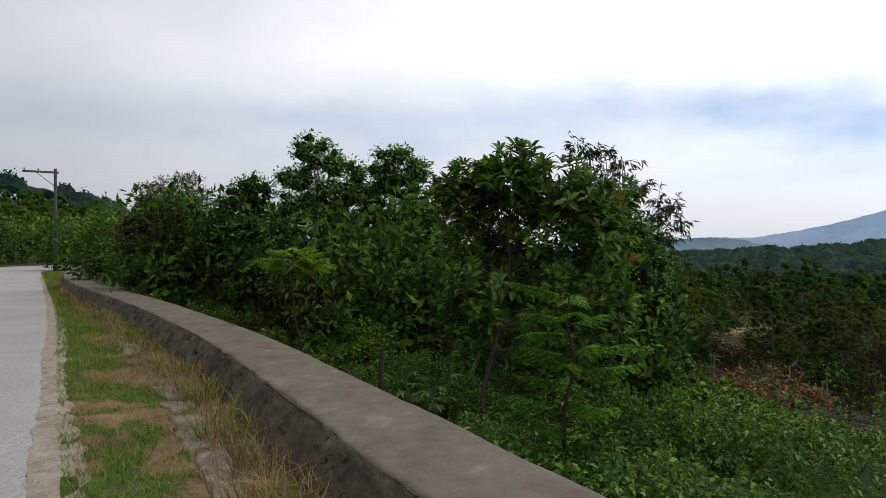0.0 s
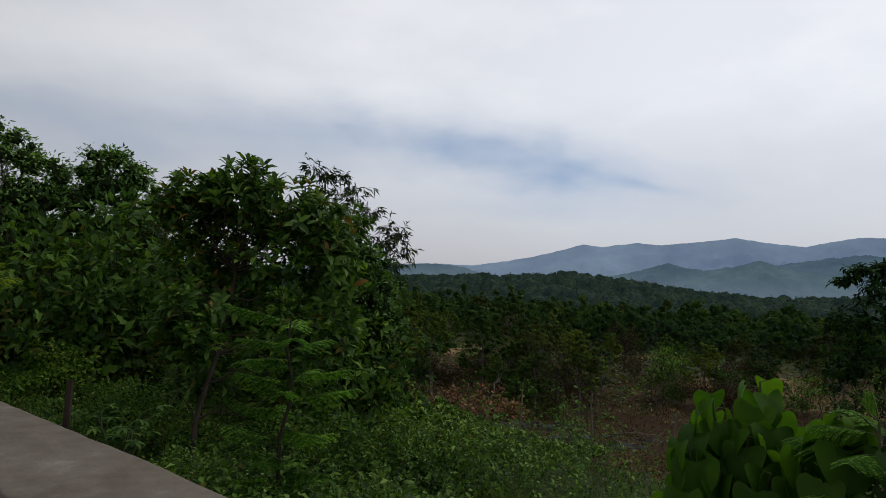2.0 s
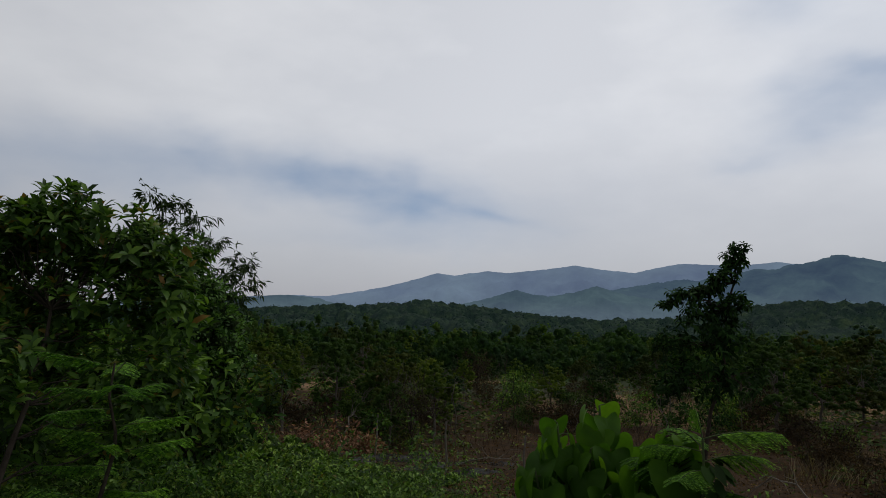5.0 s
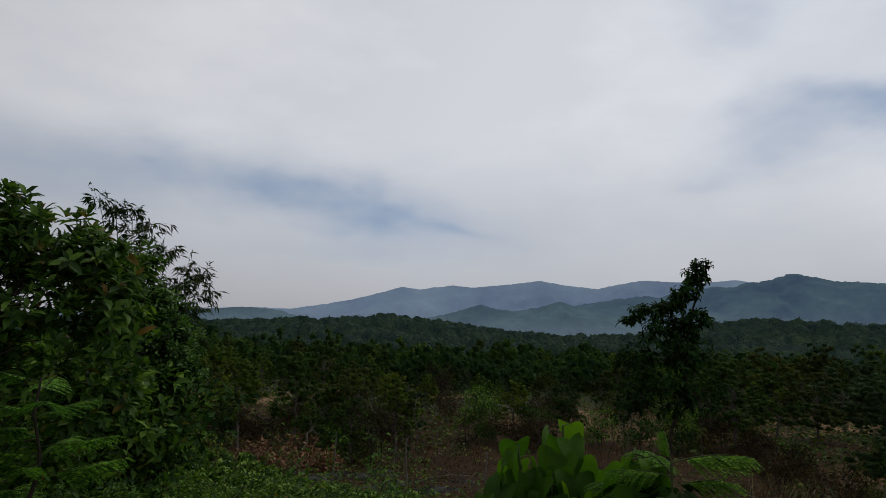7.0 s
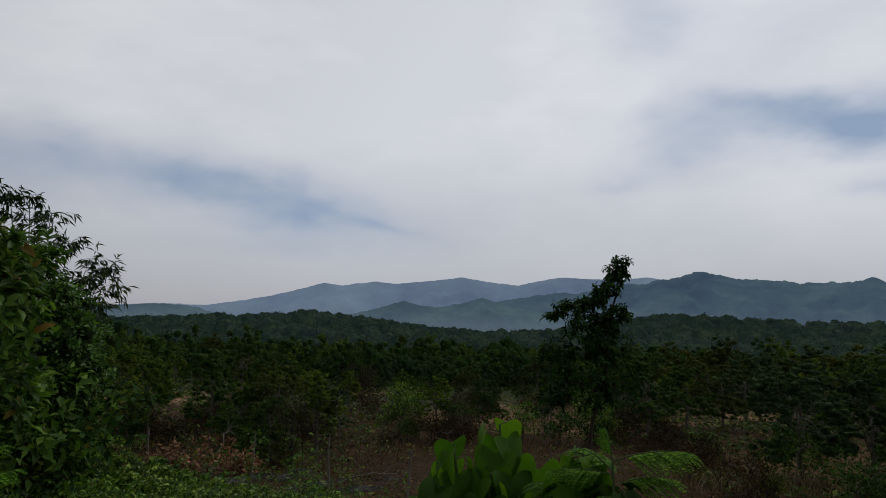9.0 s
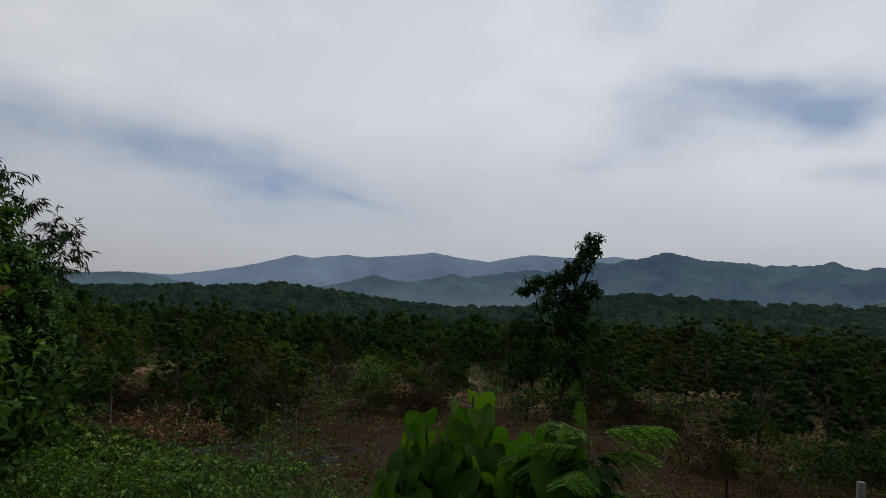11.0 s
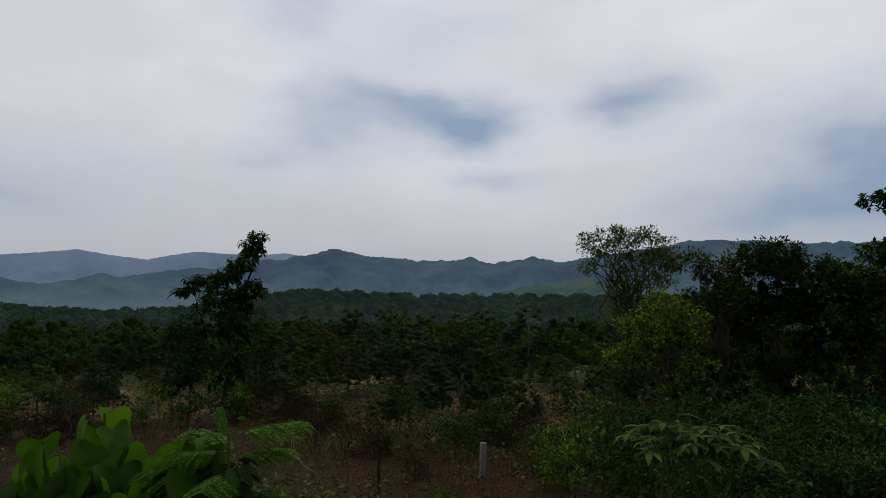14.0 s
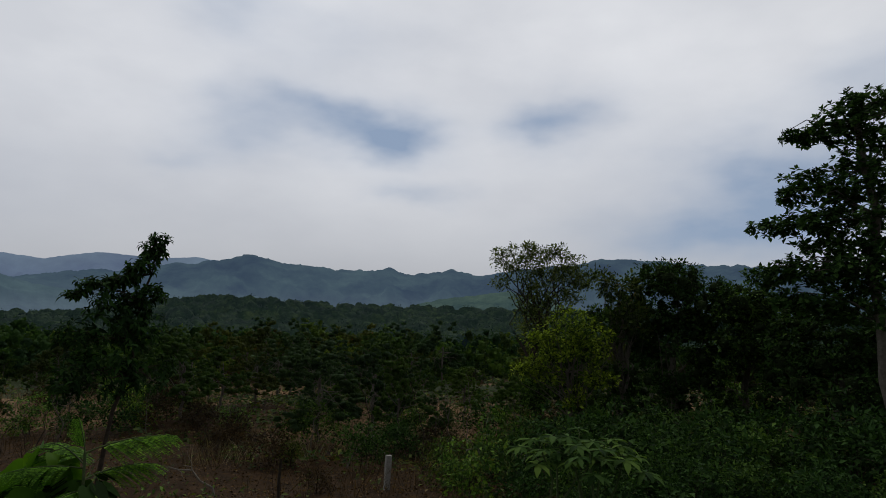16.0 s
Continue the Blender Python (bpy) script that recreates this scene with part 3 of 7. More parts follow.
# ---- mountains of the backdrop ----
def ridge(name, dist, depth, az, el, foot, mat, label, seed, rough):
    """One range: crest heights over the compass, gullies down its near flank."""
    n, m = 700, 22
    a = np.linspace(az[0], az[-1], n)
    crest = np.interp(a, az, el)
    for k, (f, w) in enumerate(((0.9, 0.5), (2.3, 0.3), (5.5, 0.25), (14.0, 0.16), (31.0, 0.10))):
        crest = crest + rough * w * value_noise(a * f, a * 0.3, seed + k)
    down = np.linspace(0, 1, m)
    A, D = np.meshgrid(a, down, indexing="ij")
    r = dist - depth * D
    lumps = np.array([noise.fractal(Vector((u * 0.42 + seed, v * 6.0 + u * 0.1, 0)), 0.9, 2.0, 4) for u, v in zip(A.ravel(), D.ravel())]).reshape(A.shape)
    top = 1.3 + dist * np.tan(np.radians(crest))[:, None]
    z = foot + (top - foot) * (1 - D) ** 1.2 + (top - foot) * (0.17 * lumps - 0.03) * np.sin(np.pi * D)
    x, y = r * np.sin(np.radians(A)), r * np.cos(np.radians(A))
    me = mesh_from(name, np.stack([x, y, z], -1).reshape(-1, 3), grid_faces(n, m), [mat], True)
    tagged(new(name, me), label, "mountains", kind="structure")


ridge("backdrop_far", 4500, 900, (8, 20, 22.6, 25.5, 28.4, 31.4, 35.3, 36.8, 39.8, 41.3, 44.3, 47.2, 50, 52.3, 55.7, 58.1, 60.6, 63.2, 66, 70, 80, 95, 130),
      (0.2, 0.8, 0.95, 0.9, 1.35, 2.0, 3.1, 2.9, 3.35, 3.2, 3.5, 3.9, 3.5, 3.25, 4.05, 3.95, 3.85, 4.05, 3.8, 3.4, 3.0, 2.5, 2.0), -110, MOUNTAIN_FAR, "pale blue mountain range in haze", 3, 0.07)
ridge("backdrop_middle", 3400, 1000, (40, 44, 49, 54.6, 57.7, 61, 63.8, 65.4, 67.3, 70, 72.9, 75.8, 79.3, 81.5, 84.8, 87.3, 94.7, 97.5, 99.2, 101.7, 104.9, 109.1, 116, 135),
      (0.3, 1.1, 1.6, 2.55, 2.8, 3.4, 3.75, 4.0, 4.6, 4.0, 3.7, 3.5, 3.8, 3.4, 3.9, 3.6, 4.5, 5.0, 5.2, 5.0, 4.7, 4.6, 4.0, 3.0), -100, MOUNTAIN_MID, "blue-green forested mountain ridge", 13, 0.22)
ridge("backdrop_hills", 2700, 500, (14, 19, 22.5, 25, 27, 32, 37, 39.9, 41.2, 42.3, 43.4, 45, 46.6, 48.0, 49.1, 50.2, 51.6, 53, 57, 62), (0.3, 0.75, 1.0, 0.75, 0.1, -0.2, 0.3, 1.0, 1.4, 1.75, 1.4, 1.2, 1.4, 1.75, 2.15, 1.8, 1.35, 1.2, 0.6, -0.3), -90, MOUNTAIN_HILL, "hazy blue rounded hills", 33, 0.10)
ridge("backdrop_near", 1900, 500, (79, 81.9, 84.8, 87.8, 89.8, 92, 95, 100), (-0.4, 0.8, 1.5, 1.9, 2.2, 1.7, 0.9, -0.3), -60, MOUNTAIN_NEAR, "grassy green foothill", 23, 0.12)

# ---- plants: leaf shapes, crowns, stems ----


def unit(v):
    return v / np.maximum(np.linalg.norm(v, axis=-1, keepdims=True), 1e-9)


def leaf_batch(P, D, U, L, W, shape="kite", droop=0.15, fold=0.12):
    """Leaves at P that point along D with their upper side to U. Returns places and triangles."""
    P, D, U = np.asarray(P, float), unit(np.asarray(D, float)), np.asarray(U, float)
    n = len(P)
    S = unit(np.cross(D, U))
    U = np.cross(S, D)
    L, W = np.broadcast_to(L, n)[:, None], np.broadcast_to(W, n)[:, None]
    if shape == "kite":
        spots = [(0, 0, 0), (0.45, 1, fold), (1, 0, -droop), (0.45, -1, fold)]
        tris = [(0, 2, 1), (0, 3, 2)]
    elif shape == "blade":
        spots = [(0, 0.5, 0), (0, -0.5, 0), (0.55, 0.35, -0.05), (0.55, -0.35, -0.05), (1, 0, -droop)]
        tris = [(0, 1, 2), (1, 3, 2), (2, 3, 4)]
    elif shape == "oval":
        spots = [(0, 0, 0), (0.35, 0, -0.02), (0.7, 0, -0.35 * droop), (1, 0, -droop), (0.3, 0.9, fold), (0.7, 0.8, fold - 0.4 * droop), (0.3, -0.9, fold), (0.7, -0.8, fold - 0.4 * droop)]
        tris = [(0, 1, 4), (1, 2, 5), (1, 5, 4), (2, 3, 5), (0, 6, 1), (1, 6, 7), (1, 7, 2), (2, 7, 3)]
    else:  # a heart with two lobes behind its stalk
        spots = [(0.0, 0, 0), (-0.16, 0.38, 0.05), (-0.05, 0.82, 0.08), (0.25, 1.02, 0.06), (0.6, 0.7, -0.04), (1.0, 0, -droop), (0.5, 0, -0.3 * droop),
                 (0.6, -0.7, -0.04), (0.25, -1.02, 0.06), (-0.05, -0.82, 0.08), (-0.16, -0.38, 0.05)]
        tris = [(0, 2, 1), (0, 3, 2), (0, 6, 3), (6, 4, 3), (6, 5, 4), (0, 10, 9), (0, 9, 8), (0, 8, 6), (6, 8, 7), (6, 7, 5)]
    V = np.stack([P + D * L * a + S * W * 0.5 * b + U * (W if shape != "blade" else L) * c * (1 if abs(b) > 0 else L / np.maximum(W, 1e-6) if shape != "blade" else 1) for a, b, c in spots], 1)
    k = len(spots)
    F = (np.array(tris)[None] + (np.arange(n) * k)[:, None, None]).reshape(-1, 3)
    return V.reshape(-1, 3), F


class Heap:
    """Gathers triangles for one mesh, with a material number for each batch."""

    def __init__(self):
        self.v, self.f, self.m, self.n = [], [], [], 0

    def add(self, vf, slot=0):
        v, f = vf
        if len(v):
            self.v.append(np.asarray(v, float))
            self.f.append(np.asarray(f) + self.n)
            self.m.append(np.full(len(f), slot))
            self.n += len(v)
        return self

    def mesh(self, name, mats, smooth_shade=False):
        me = mesh_from(name, np.concatenate(self.v), np.concatenate(self.f), mats, smooth_shade)
        me.polygons.foreach_set("material_index", np.concatenate(self.m).astype(np.int32))
        return me


def tube(points, radii, sides=6):
    """A tapered round stem along points, as triangles."""
    p, r = np.asarray(points, float), np.asarray(radii, float)
    t = unit(np.gradient(p, axis=0))
    ref = np.where(np.abs(t[:, 2:3]) > 0.9, [[1.0, 0, 0]], [[0, 0, 1.0]])
    a = unit(np.cross(t, ref))
    b = np.cross(t, a)
    ang = np.linspace(0, 2 * np.pi, sides, endpoint=False)
    v = p[:, None] + (a[:, None] * np.cos(ang)[None, :, None] + b[:, None] * np.sin(ang)[None, :, None]) * r[:, None, None]
    q = grid_faces(len(p), sides, True)
    return v.reshape(-1, 3), np.concatenate([q[:, [0, 1, 2]], q[:, [0, 2, 3]]])


def bent(a, b, rng, sag=0.12, n=6):
    """A crooked line from a to b."""
    a, b = np.asarray(a, float), np.asarray(b, float)
    u = np.linspace(0, 1, n)[:, None]
    wig = rng.normal(0, 1, (n, 3)) * np.sin(np.pi * u) * sag * np.linalg.norm(b - a) * 0.35
    return a + (b - a) * u + wig + np.array([0, 0, 1]) * np.sin(np.pi * u) * sag * np.linalg.norm(b - a) * 0.3


def ball_points(rng, n, lobes, shell=0.55):
    """Points in a cloud of ellipsoid lobes (x, y, z, rx, ry, rz), most of them towards the outside."""
    vol = np.array([l[3] * l[4] * l[5] for l in lobes]) ** 0.36
    pick = rng.choice(len(lobes), n, p=vol / vol.sum())
    L = np.array(lobes)[pick]
    d = unit(rng.normal(0, 1, (n, 3)))
    r = rng.uniform(shell ** 3, 1.0, n) ** (1 / 3)
    return L[:, :3] + d * r[:, None] * L[:, 3:6], d


def crown(rng, heap, lobes, clumps, per, clump_r, leaf_l, leaf_w, shape="kite", droop=0.2, hang=0.0, slot=0, shell=0.55, dome=0.0, ruffle=0.4, ball=0.0, core=0.0, core_slot=1):
    """Clumps of leaves through the lobes, rounded above and open below by the share dome. Returns the clumps' middles."""
    c, out = ball_points(rng, clumps, lobes, shell)
    n = clumps * per
    size = rng.uniform(0.6, 1.25, clumps)
    d = unit(rng.normal(0, 1, (n, 3)) * [1, 1, 0.75] + [0, 0, 0.15])
    idx = np.repeat(np.arange(clumps), per)
    d = np.where(rng.rand(n)[:, None] < dome, unit(np.abs(d) * [0, 0, 1.0] + d * [1, 1, 0] - [0, 0, 0.15]), d)
    rad = clump_r * size[idx] * np.where(rng.rand(n) < dome, rng.uniform(0.75, 1.0, n), rng.uniform(0.15, 1.0, n) ** 0.6)
    P = c[idx] + d * rad[:, None] * (1, 1, 1 - 0.35 * dome)
    D = unit(d * 0.9 + out[idx] * 0.35 + rng.normal(0, 0.45, (n, 3)) + [0, 0, -hang])
    if ball:
        D = unit(np.cross(d, rng.normal(0, 1, (n, 3))) + 0.3 * d + [0, 0, -hang])
    mid = np.average(np.array(lobes)[:, :3], axis=0)
    U = unit(rng.normal(0, ruffle, (n, 3)) + unit(P - mid) * (0.55 * (1 - ball)) + d * (0.35 + 0.75 * ball) + np.array([0, 0, 0.6 - 0.35 * ball]))
    L = leaf_l * rng.uniform(0.6, 1.25, n)
    heap.add(leaf_batch(P, D, U, L, leaf_w * L / leaf_l * rng.uniform(0.8, 1.2, n), shape, droop), slot)
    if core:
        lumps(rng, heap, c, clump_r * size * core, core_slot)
    return c


def rosettes(rng, heap, lobes, tips, per, leaf_l, leaf_w, hang=0.25, shell=0.4, slot=0, droop=0.25, shape="oval"):
    """Whorls of broad leaves spread round the twig tips. Returns the tips."""
    c, out = ball_points(rng, tips, lobes, shell)
    axis = unit(out * 0.55 + [0, 0, 0.75] + rng.normal(0, 0.3, (tips, 3)))
    e1 = unit(np.cross(axis, rng.normal(0, 1, (tips, 3))))
    e2 = np.cross(axis, e1)
    idx = np.repeat(np.arange(tips), per)
    n = len(idx)
    a = np.tile(np.arange(per) * 2.4, tips) + rng.uniform(-0.3, 0.3, n)
    rank = np.tile(np.linspace(0, 1, per), tips)
    D = unit(e1[idx] * np.cos(a)[:, None] + e2[idx] * np.sin(a)[:, None] + axis[idx] * (1.15 - 1.0 * rank)[:, None] + [0, 0, -hang] + rng.normal(0, 0.12, (n, 3)))
    P = c[idx] - axis[idx] * (0.35 * leaf_l * rank)[:, None]
    L = leaf_l * (0.65 + 0.4 * rank) * rng.uniform(0.8, 1.2, n) * rng.uniform(0.8, 1.15, tips)[idx]
    heap.add(leaf_batch(P, D, axis[idx] + [0, 0, 0.3], L, L * leaf_w / leaf_l, shape, droop, 0.10), slot)
    return c


def lumps(rng, heap, centres, radii, slot, flat=0.8, ring=5):
    """The close-packed leaves inside each clump of a crown: an uneven knot, open below. In CROWN_SHADE it only paints
    the gaps dark.
    """
    tilt = np.radians((-48, 4, 48))
    ball = np.array([(math.cos(p) * math.cos(t + 0.6 * k), math.cos(p) * math.sin(t + 0.6 * k), math.sin(p)) for k, p in enumerate(tilt) for t in np.linspace(0, 2 * np.pi, ring, endpoint=False)] + [(0, 0, 1)])
    q = grid_faces(len(tilt), ring, True)
    f = np.concatenate([q[:, [0, 1, 2]], q[:, [0, 2, 3]], [(2 * ring + k, 2 * ring + (k + 1) % ring, 3 * ring) for k in range(ring)]])
    n, k = len(centres), len(ball)
    V = np.asarray(centres)[:, None] + ball[None] * rng.uniform(0.6, 1.15, (n, k, 1)) * np.asarray(radii)[:, None, None] * [1, 1, flat]
    heap.add((V.reshape(-1, 3), (f[None] + (np.arange(n) * k)[:, None, None]).reshape(-1, 3)), slot)


def pads(rng, heap, lobes, per_lobe, knot, leaves, leaf_l, leaf_w, slot=0, low=-0.35):
    """A crown as a wood shows it from outside: knots of close leaves over the upper shell of every lobe, with loose leaves at their rims. Returns the knots' middles."""
    L = np.repeat(np.array(lobes), per_lobe, axis=0)
    n = len(L)
    d = unit(rng.normal(0, 1, (n, 3)) + [0, 0, 0.35])
    d[:, 2] = np.maximum(d[:, 2], low)
    c = L[:, :3] + d * L[:, 3:6] * rng.uniform(0.55, 1.0, (n, 1))
    r = knot * rng.uniform(0.55, 1.3, n)
    lumps(rng, heap, c, r * 0.85, slot, 0.72)
    idx = np.repeat(np.arange(n), leaves)
    o = unit(rng.normal(0, 1, (len(idx), 3)) * [1, 1, 0.7] + [0, 0, 0.25] + 0.5 * d[idx])
    P = c[idx] + o * (r[idx] * rng.uniform(0.7, 1.15, len(idx)))[:, None] * [1, 1, 0.75]
    D = unit(np.cross(o, rng.normal(0, 1, o.shape)) + 0.55 * o)
    size = leaf_l * rng.uniform(0.6, 1.3, len(idx))
    heap.add(leaf_batch(P - D * (size * 0.4)[:, None], D, unit(o + [0, 0, 0.4] + rng.normal(0, 0.2, o.shape)), size, size * leaf_w / leaf_l, "kite", 0.12, 0.06), slot)
    return c


def limbs(rng, heap, root, fork, ends, trunk_r, limb_r, slot=0, lean=0.05, sides=7, level=False):
    """A tapered trunk from root to fork, and limbs from it to the clumps."""
    trunk = bent(root, fork, rng, lean, 8)
    heap.add(tube(trunk, np.linspace(trunk_r, trunk_r * 0.45, 8) * np.array([1.35, 1.1, 1, 1, 1, 1, 1, 1]), sides), slot)
    for e in ends:
        start = trunk[np.argmin(np.abs(trunk[:, 2] - (e[2] - 0.15 * np.hypot(*(e[:2] - trunk[-1, :2])))))] if level else trunk[rng.randint(3, 8)]
        heap.add(tube(bent(start, e, rng, 0.2, 5), np.linspace(limb_r, limb_r * 0.2, 5), 4), slot)


def make_tree(name, place, label, lobes, clumps, per, clump_r, leaf_l, leaf_w, leaf_mat, bark=BARK_GREY, shape="kite", seed=1, trunk_r=0.06, fork=0.6, limb_n=14, droop=0.2, hang=0.0,
              shell=0.55, category="tree", group="", limb_r=0.02, turn=0.0, root=(0, 0, -0.1), fork_at=None, dome=0.0, ruffle=0.4, ball=0.0, core=0.0, whorls=0, level=False):
    """A tree at a place, lobes in its own metres: trunk with limbs, and a crown of many leaves."""
    rng = np.random.RandomState(seed)
    e = thing(name, place, label, category, group, turn)
    lv, wd = Heap(), Heap()
    if whorls:
        c = rosettes(rng, lv, lobes, whorls, per, leaf_l, leaf_w, hang, shell, 0, droop, shape)
    else:
        c = crown(rng, lv, lobes, clumps, per, clump_r, leaf_l, leaf_w, shape, droop, hang, 0, shell, dome, ruffle, ball, core)
    mats = [leaf_mat]
    # added cores darken the gaps of the crown by their colour
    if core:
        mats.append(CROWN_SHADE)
    mid = np.mean([l[:3] for l in lobes], axis=0)
    top = max(l[2] + l[5] for l in lobes)
    f = np.array(fork_at) if fork_at else np.array([mid[0] * 0.7, mid[1] * 0.7, top * fork])
    ends = c[rng.choice(len(c), min(limb_n, len(c)), replace=False)]
    limbs(rng, wd, root, f, ends, trunk_r, limb_r, level=level)
    part("trunk", wd.mesh("trunk", [bark], True), e)
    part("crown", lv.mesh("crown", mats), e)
    return e


def on_ground(az, r, sink=0.0):
    x, y = polar(az, r)
    return x, y, height(x, y) - sink


def frond(rng, heap, base, out, length, pairs=9, leaflets=13, lift=0.35, slot=0, stem_slot=1, pinna=0.3, leaf=0.25):
    """A twice-feathered leaf: a bent rib with pairs of side ribs, each with two rows of leaflets."""
    out = unit(np.array(out, float))
    side = unit(np.cross(out, [0, 0, 1.0]))
    up = np.cross(side, out)
    u = np.linspace(0, 1, 8)[:, None]
    rib = np.array(base) + out * length * u + up * (lift * length * u * (1 - 0.9 * u))
    heap.add(tube(rib, np.linspace(0.0032, 0.0012, 8), 3), stem_slot)
    P, D, U, L = [], [], [], []
    for i in range(pairs):
        t = 0.2 + 0.8 * (i + 0.5) / pairs
        k = t * 7
        j = min(int(k), 6)
        p0 = rib[j] + (rib[j + 1] - rib[j]) * (k - j)
        pl = pinna * length * math.sin(math.pi * (0.25 + 0.6 * t)) * rng.uniform(0.85, 1.1)
        for s in (-1, 1):
            d = unit(side * s * 0.85 + out * 0.5 + up * rng.uniform(-0.45, -0.10))
            w = unit(np.cross(d, up))
            for a in np.linspace(0.06, 1.0, leaflets):
                for s2 in (-1, 1):
                    P.append(p0 + d * pl * a - up * (0.22 * pl * a * a))
                    D.append(w * s2 + d * 0.55)
                    U.append(up + rng.normal(0, 0.12, 3))
                    L.append(pl * leaf * (1.1 - 0.5 * a))
    L = np.array(L)
    heap.add(leaf_batch(np.array(P), np.array(D), np.array(U), L, L * 0.9, "kite", 0.1, 0.05), slot)


def make_feathery(name, place, label, trunk_h, fronds, length, seed, lean=(0, 0), leaf_mat=None, pairs=9, leaflets=12, low=0.35, category="sapling", lift=0.35, spin=0.0, thick=0.02):
    """A thin sapling whose feathered leaves stand out in tiers."""
    rng = np.random.RandomState(seed)
    e = thing(name, place, label, category)
    wd = Heap()
    top = np.array([lean[0], lean[1], trunk_h])
    stem = bent((0, 0, -0.1), top, rng, 0.06, 9)
    wd.add(tube(stem, np.linspace(thick, thick * 0.3, 9), 6))
    part("trunk", wd.mesh("trunk", [BARK_DARK], True), e)
    for i in range(fronds):
        u = low + (1 - low) * (i + 0.5) / fronds
        k = u * 8
        j = min(int(k), 7)
        b = stem[j] + (stem[j + 1] - stem[j]) * (k - j)
        a = spin + i * 2.4 + rng.uniform(-0.3, 0.3)
        tilt = 0.05 + 0.22 * u
        lv = Heap()
        frond(rng, lv, b, (math.cos(a), math.sin(a), tilt * rng.uniform(0.3, 1.0)), length * rng.uniform(0.65, 1.15) * (1.15 - 0.35 * u), pairs, leaflets, lift * rng.uniform(-0.5, 0.9))
        part("frond", lv.mesh("frond", [leaf_mat or LEAF_FERN, STEM_GREEN]), e)
    return e

# ---- trees and shrubs: each crown is a set of lobes (azimuth, elevation, distance, half width, half height) about the start of the walk ----


def lobes_of(place, spots, deep=0.9):
    out = []
    for az, el, r, wide, high in spots:
        x, y = polar(az, r)
        out.append((x - place[0], y - place[1], 1.3 + r * math.tan(radians(el)) - place[2], wide, wide * deep, high))
    return out


def tree_at(name, az, r, label, spots, clumps, per, clump_r, leaf_l, leaf_w, mat, deep=0.9, sink=0.05, **more):
    place = on_ground(az, r, sink)
    return make_tree(name, place, label, lobes_of(place, spots, deep), clumps, per, clump_r, leaf_l, leaf_w, mat, **more)

tree_at("broadleaf_tree", 3.0, 6.2, "small tree with large glossy leaves beside the wall",
        [(5.8, 7.9, 7.0, 0.36, 0.20), (9.6, 6.3, 7.0, 0.46, 0.24), (2.2, 6.3, 7.0, 0.36, 0.19), (0.4, 5.0, 7.0, 0.24, 0.18), (13.4, 4.3, 7.0, 0.50, 0.25), (5.2, 5.3, 7.4, 0.48, 0.36), (4.6, 2.4, 7.5, 0.52, 0.40), (2.6, -0.4, 7.3, 0.48, 0.46), (2.4, -4.4, 6.4, 0.34, 0.40), (6.0, 5.7, 7.0, 0.44, 0.27), (10.2, 3.9, 7.0, 0.52, 0.31), (3.0, 4.0, 7.0, 0.37, 0.34), (8.2, 0.8, 7.0, 0.61, 0.43), (12.6, 1.5, 7.0, 0.49, 0.37), (14.2, 0.0, 7.0, 0.37, 0.49), (13.5, -4.8, 7.0, 0.37, 0.43), (4.8, -1.9, 7.0, 0.37, 0.43), (3.8, -7.9, 7.0, 0.37, 0.37), (8.7, -4.9, 7.0, 0.43, 0.37), (10.7, -8.2, 7.0, 0.43, 0.31)],
        0, 8, 0.0, 0.140, 0.060, LEAF_BROAD, shape="oval", whorls=1150, seed=11, bark=BARK_DARK, trunk_r=0.030, droop=0.22, hang=0.05, limb_n=60, limb_r=0.009, shell=0.35, level=True)
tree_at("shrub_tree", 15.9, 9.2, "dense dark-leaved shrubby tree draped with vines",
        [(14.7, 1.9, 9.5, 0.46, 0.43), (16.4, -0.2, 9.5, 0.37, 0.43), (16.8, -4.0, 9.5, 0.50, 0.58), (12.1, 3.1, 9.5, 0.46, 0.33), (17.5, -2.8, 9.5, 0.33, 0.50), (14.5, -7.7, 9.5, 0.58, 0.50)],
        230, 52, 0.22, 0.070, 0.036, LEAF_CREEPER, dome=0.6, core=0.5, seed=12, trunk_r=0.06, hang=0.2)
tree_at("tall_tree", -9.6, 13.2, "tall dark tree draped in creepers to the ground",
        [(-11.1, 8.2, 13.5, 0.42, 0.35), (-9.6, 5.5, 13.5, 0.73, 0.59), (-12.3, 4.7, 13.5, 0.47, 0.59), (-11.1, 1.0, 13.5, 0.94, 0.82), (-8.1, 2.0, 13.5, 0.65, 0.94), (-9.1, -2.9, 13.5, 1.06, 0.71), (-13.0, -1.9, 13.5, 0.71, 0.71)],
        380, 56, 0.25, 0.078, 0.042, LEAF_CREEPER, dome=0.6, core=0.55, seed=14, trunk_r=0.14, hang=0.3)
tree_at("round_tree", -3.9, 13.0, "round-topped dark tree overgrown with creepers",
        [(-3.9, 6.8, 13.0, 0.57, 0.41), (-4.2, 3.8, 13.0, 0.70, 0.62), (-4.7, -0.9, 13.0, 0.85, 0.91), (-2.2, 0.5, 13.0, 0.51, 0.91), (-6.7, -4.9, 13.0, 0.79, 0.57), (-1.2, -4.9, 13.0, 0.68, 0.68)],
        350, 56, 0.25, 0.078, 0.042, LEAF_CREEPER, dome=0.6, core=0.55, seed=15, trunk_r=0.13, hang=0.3)
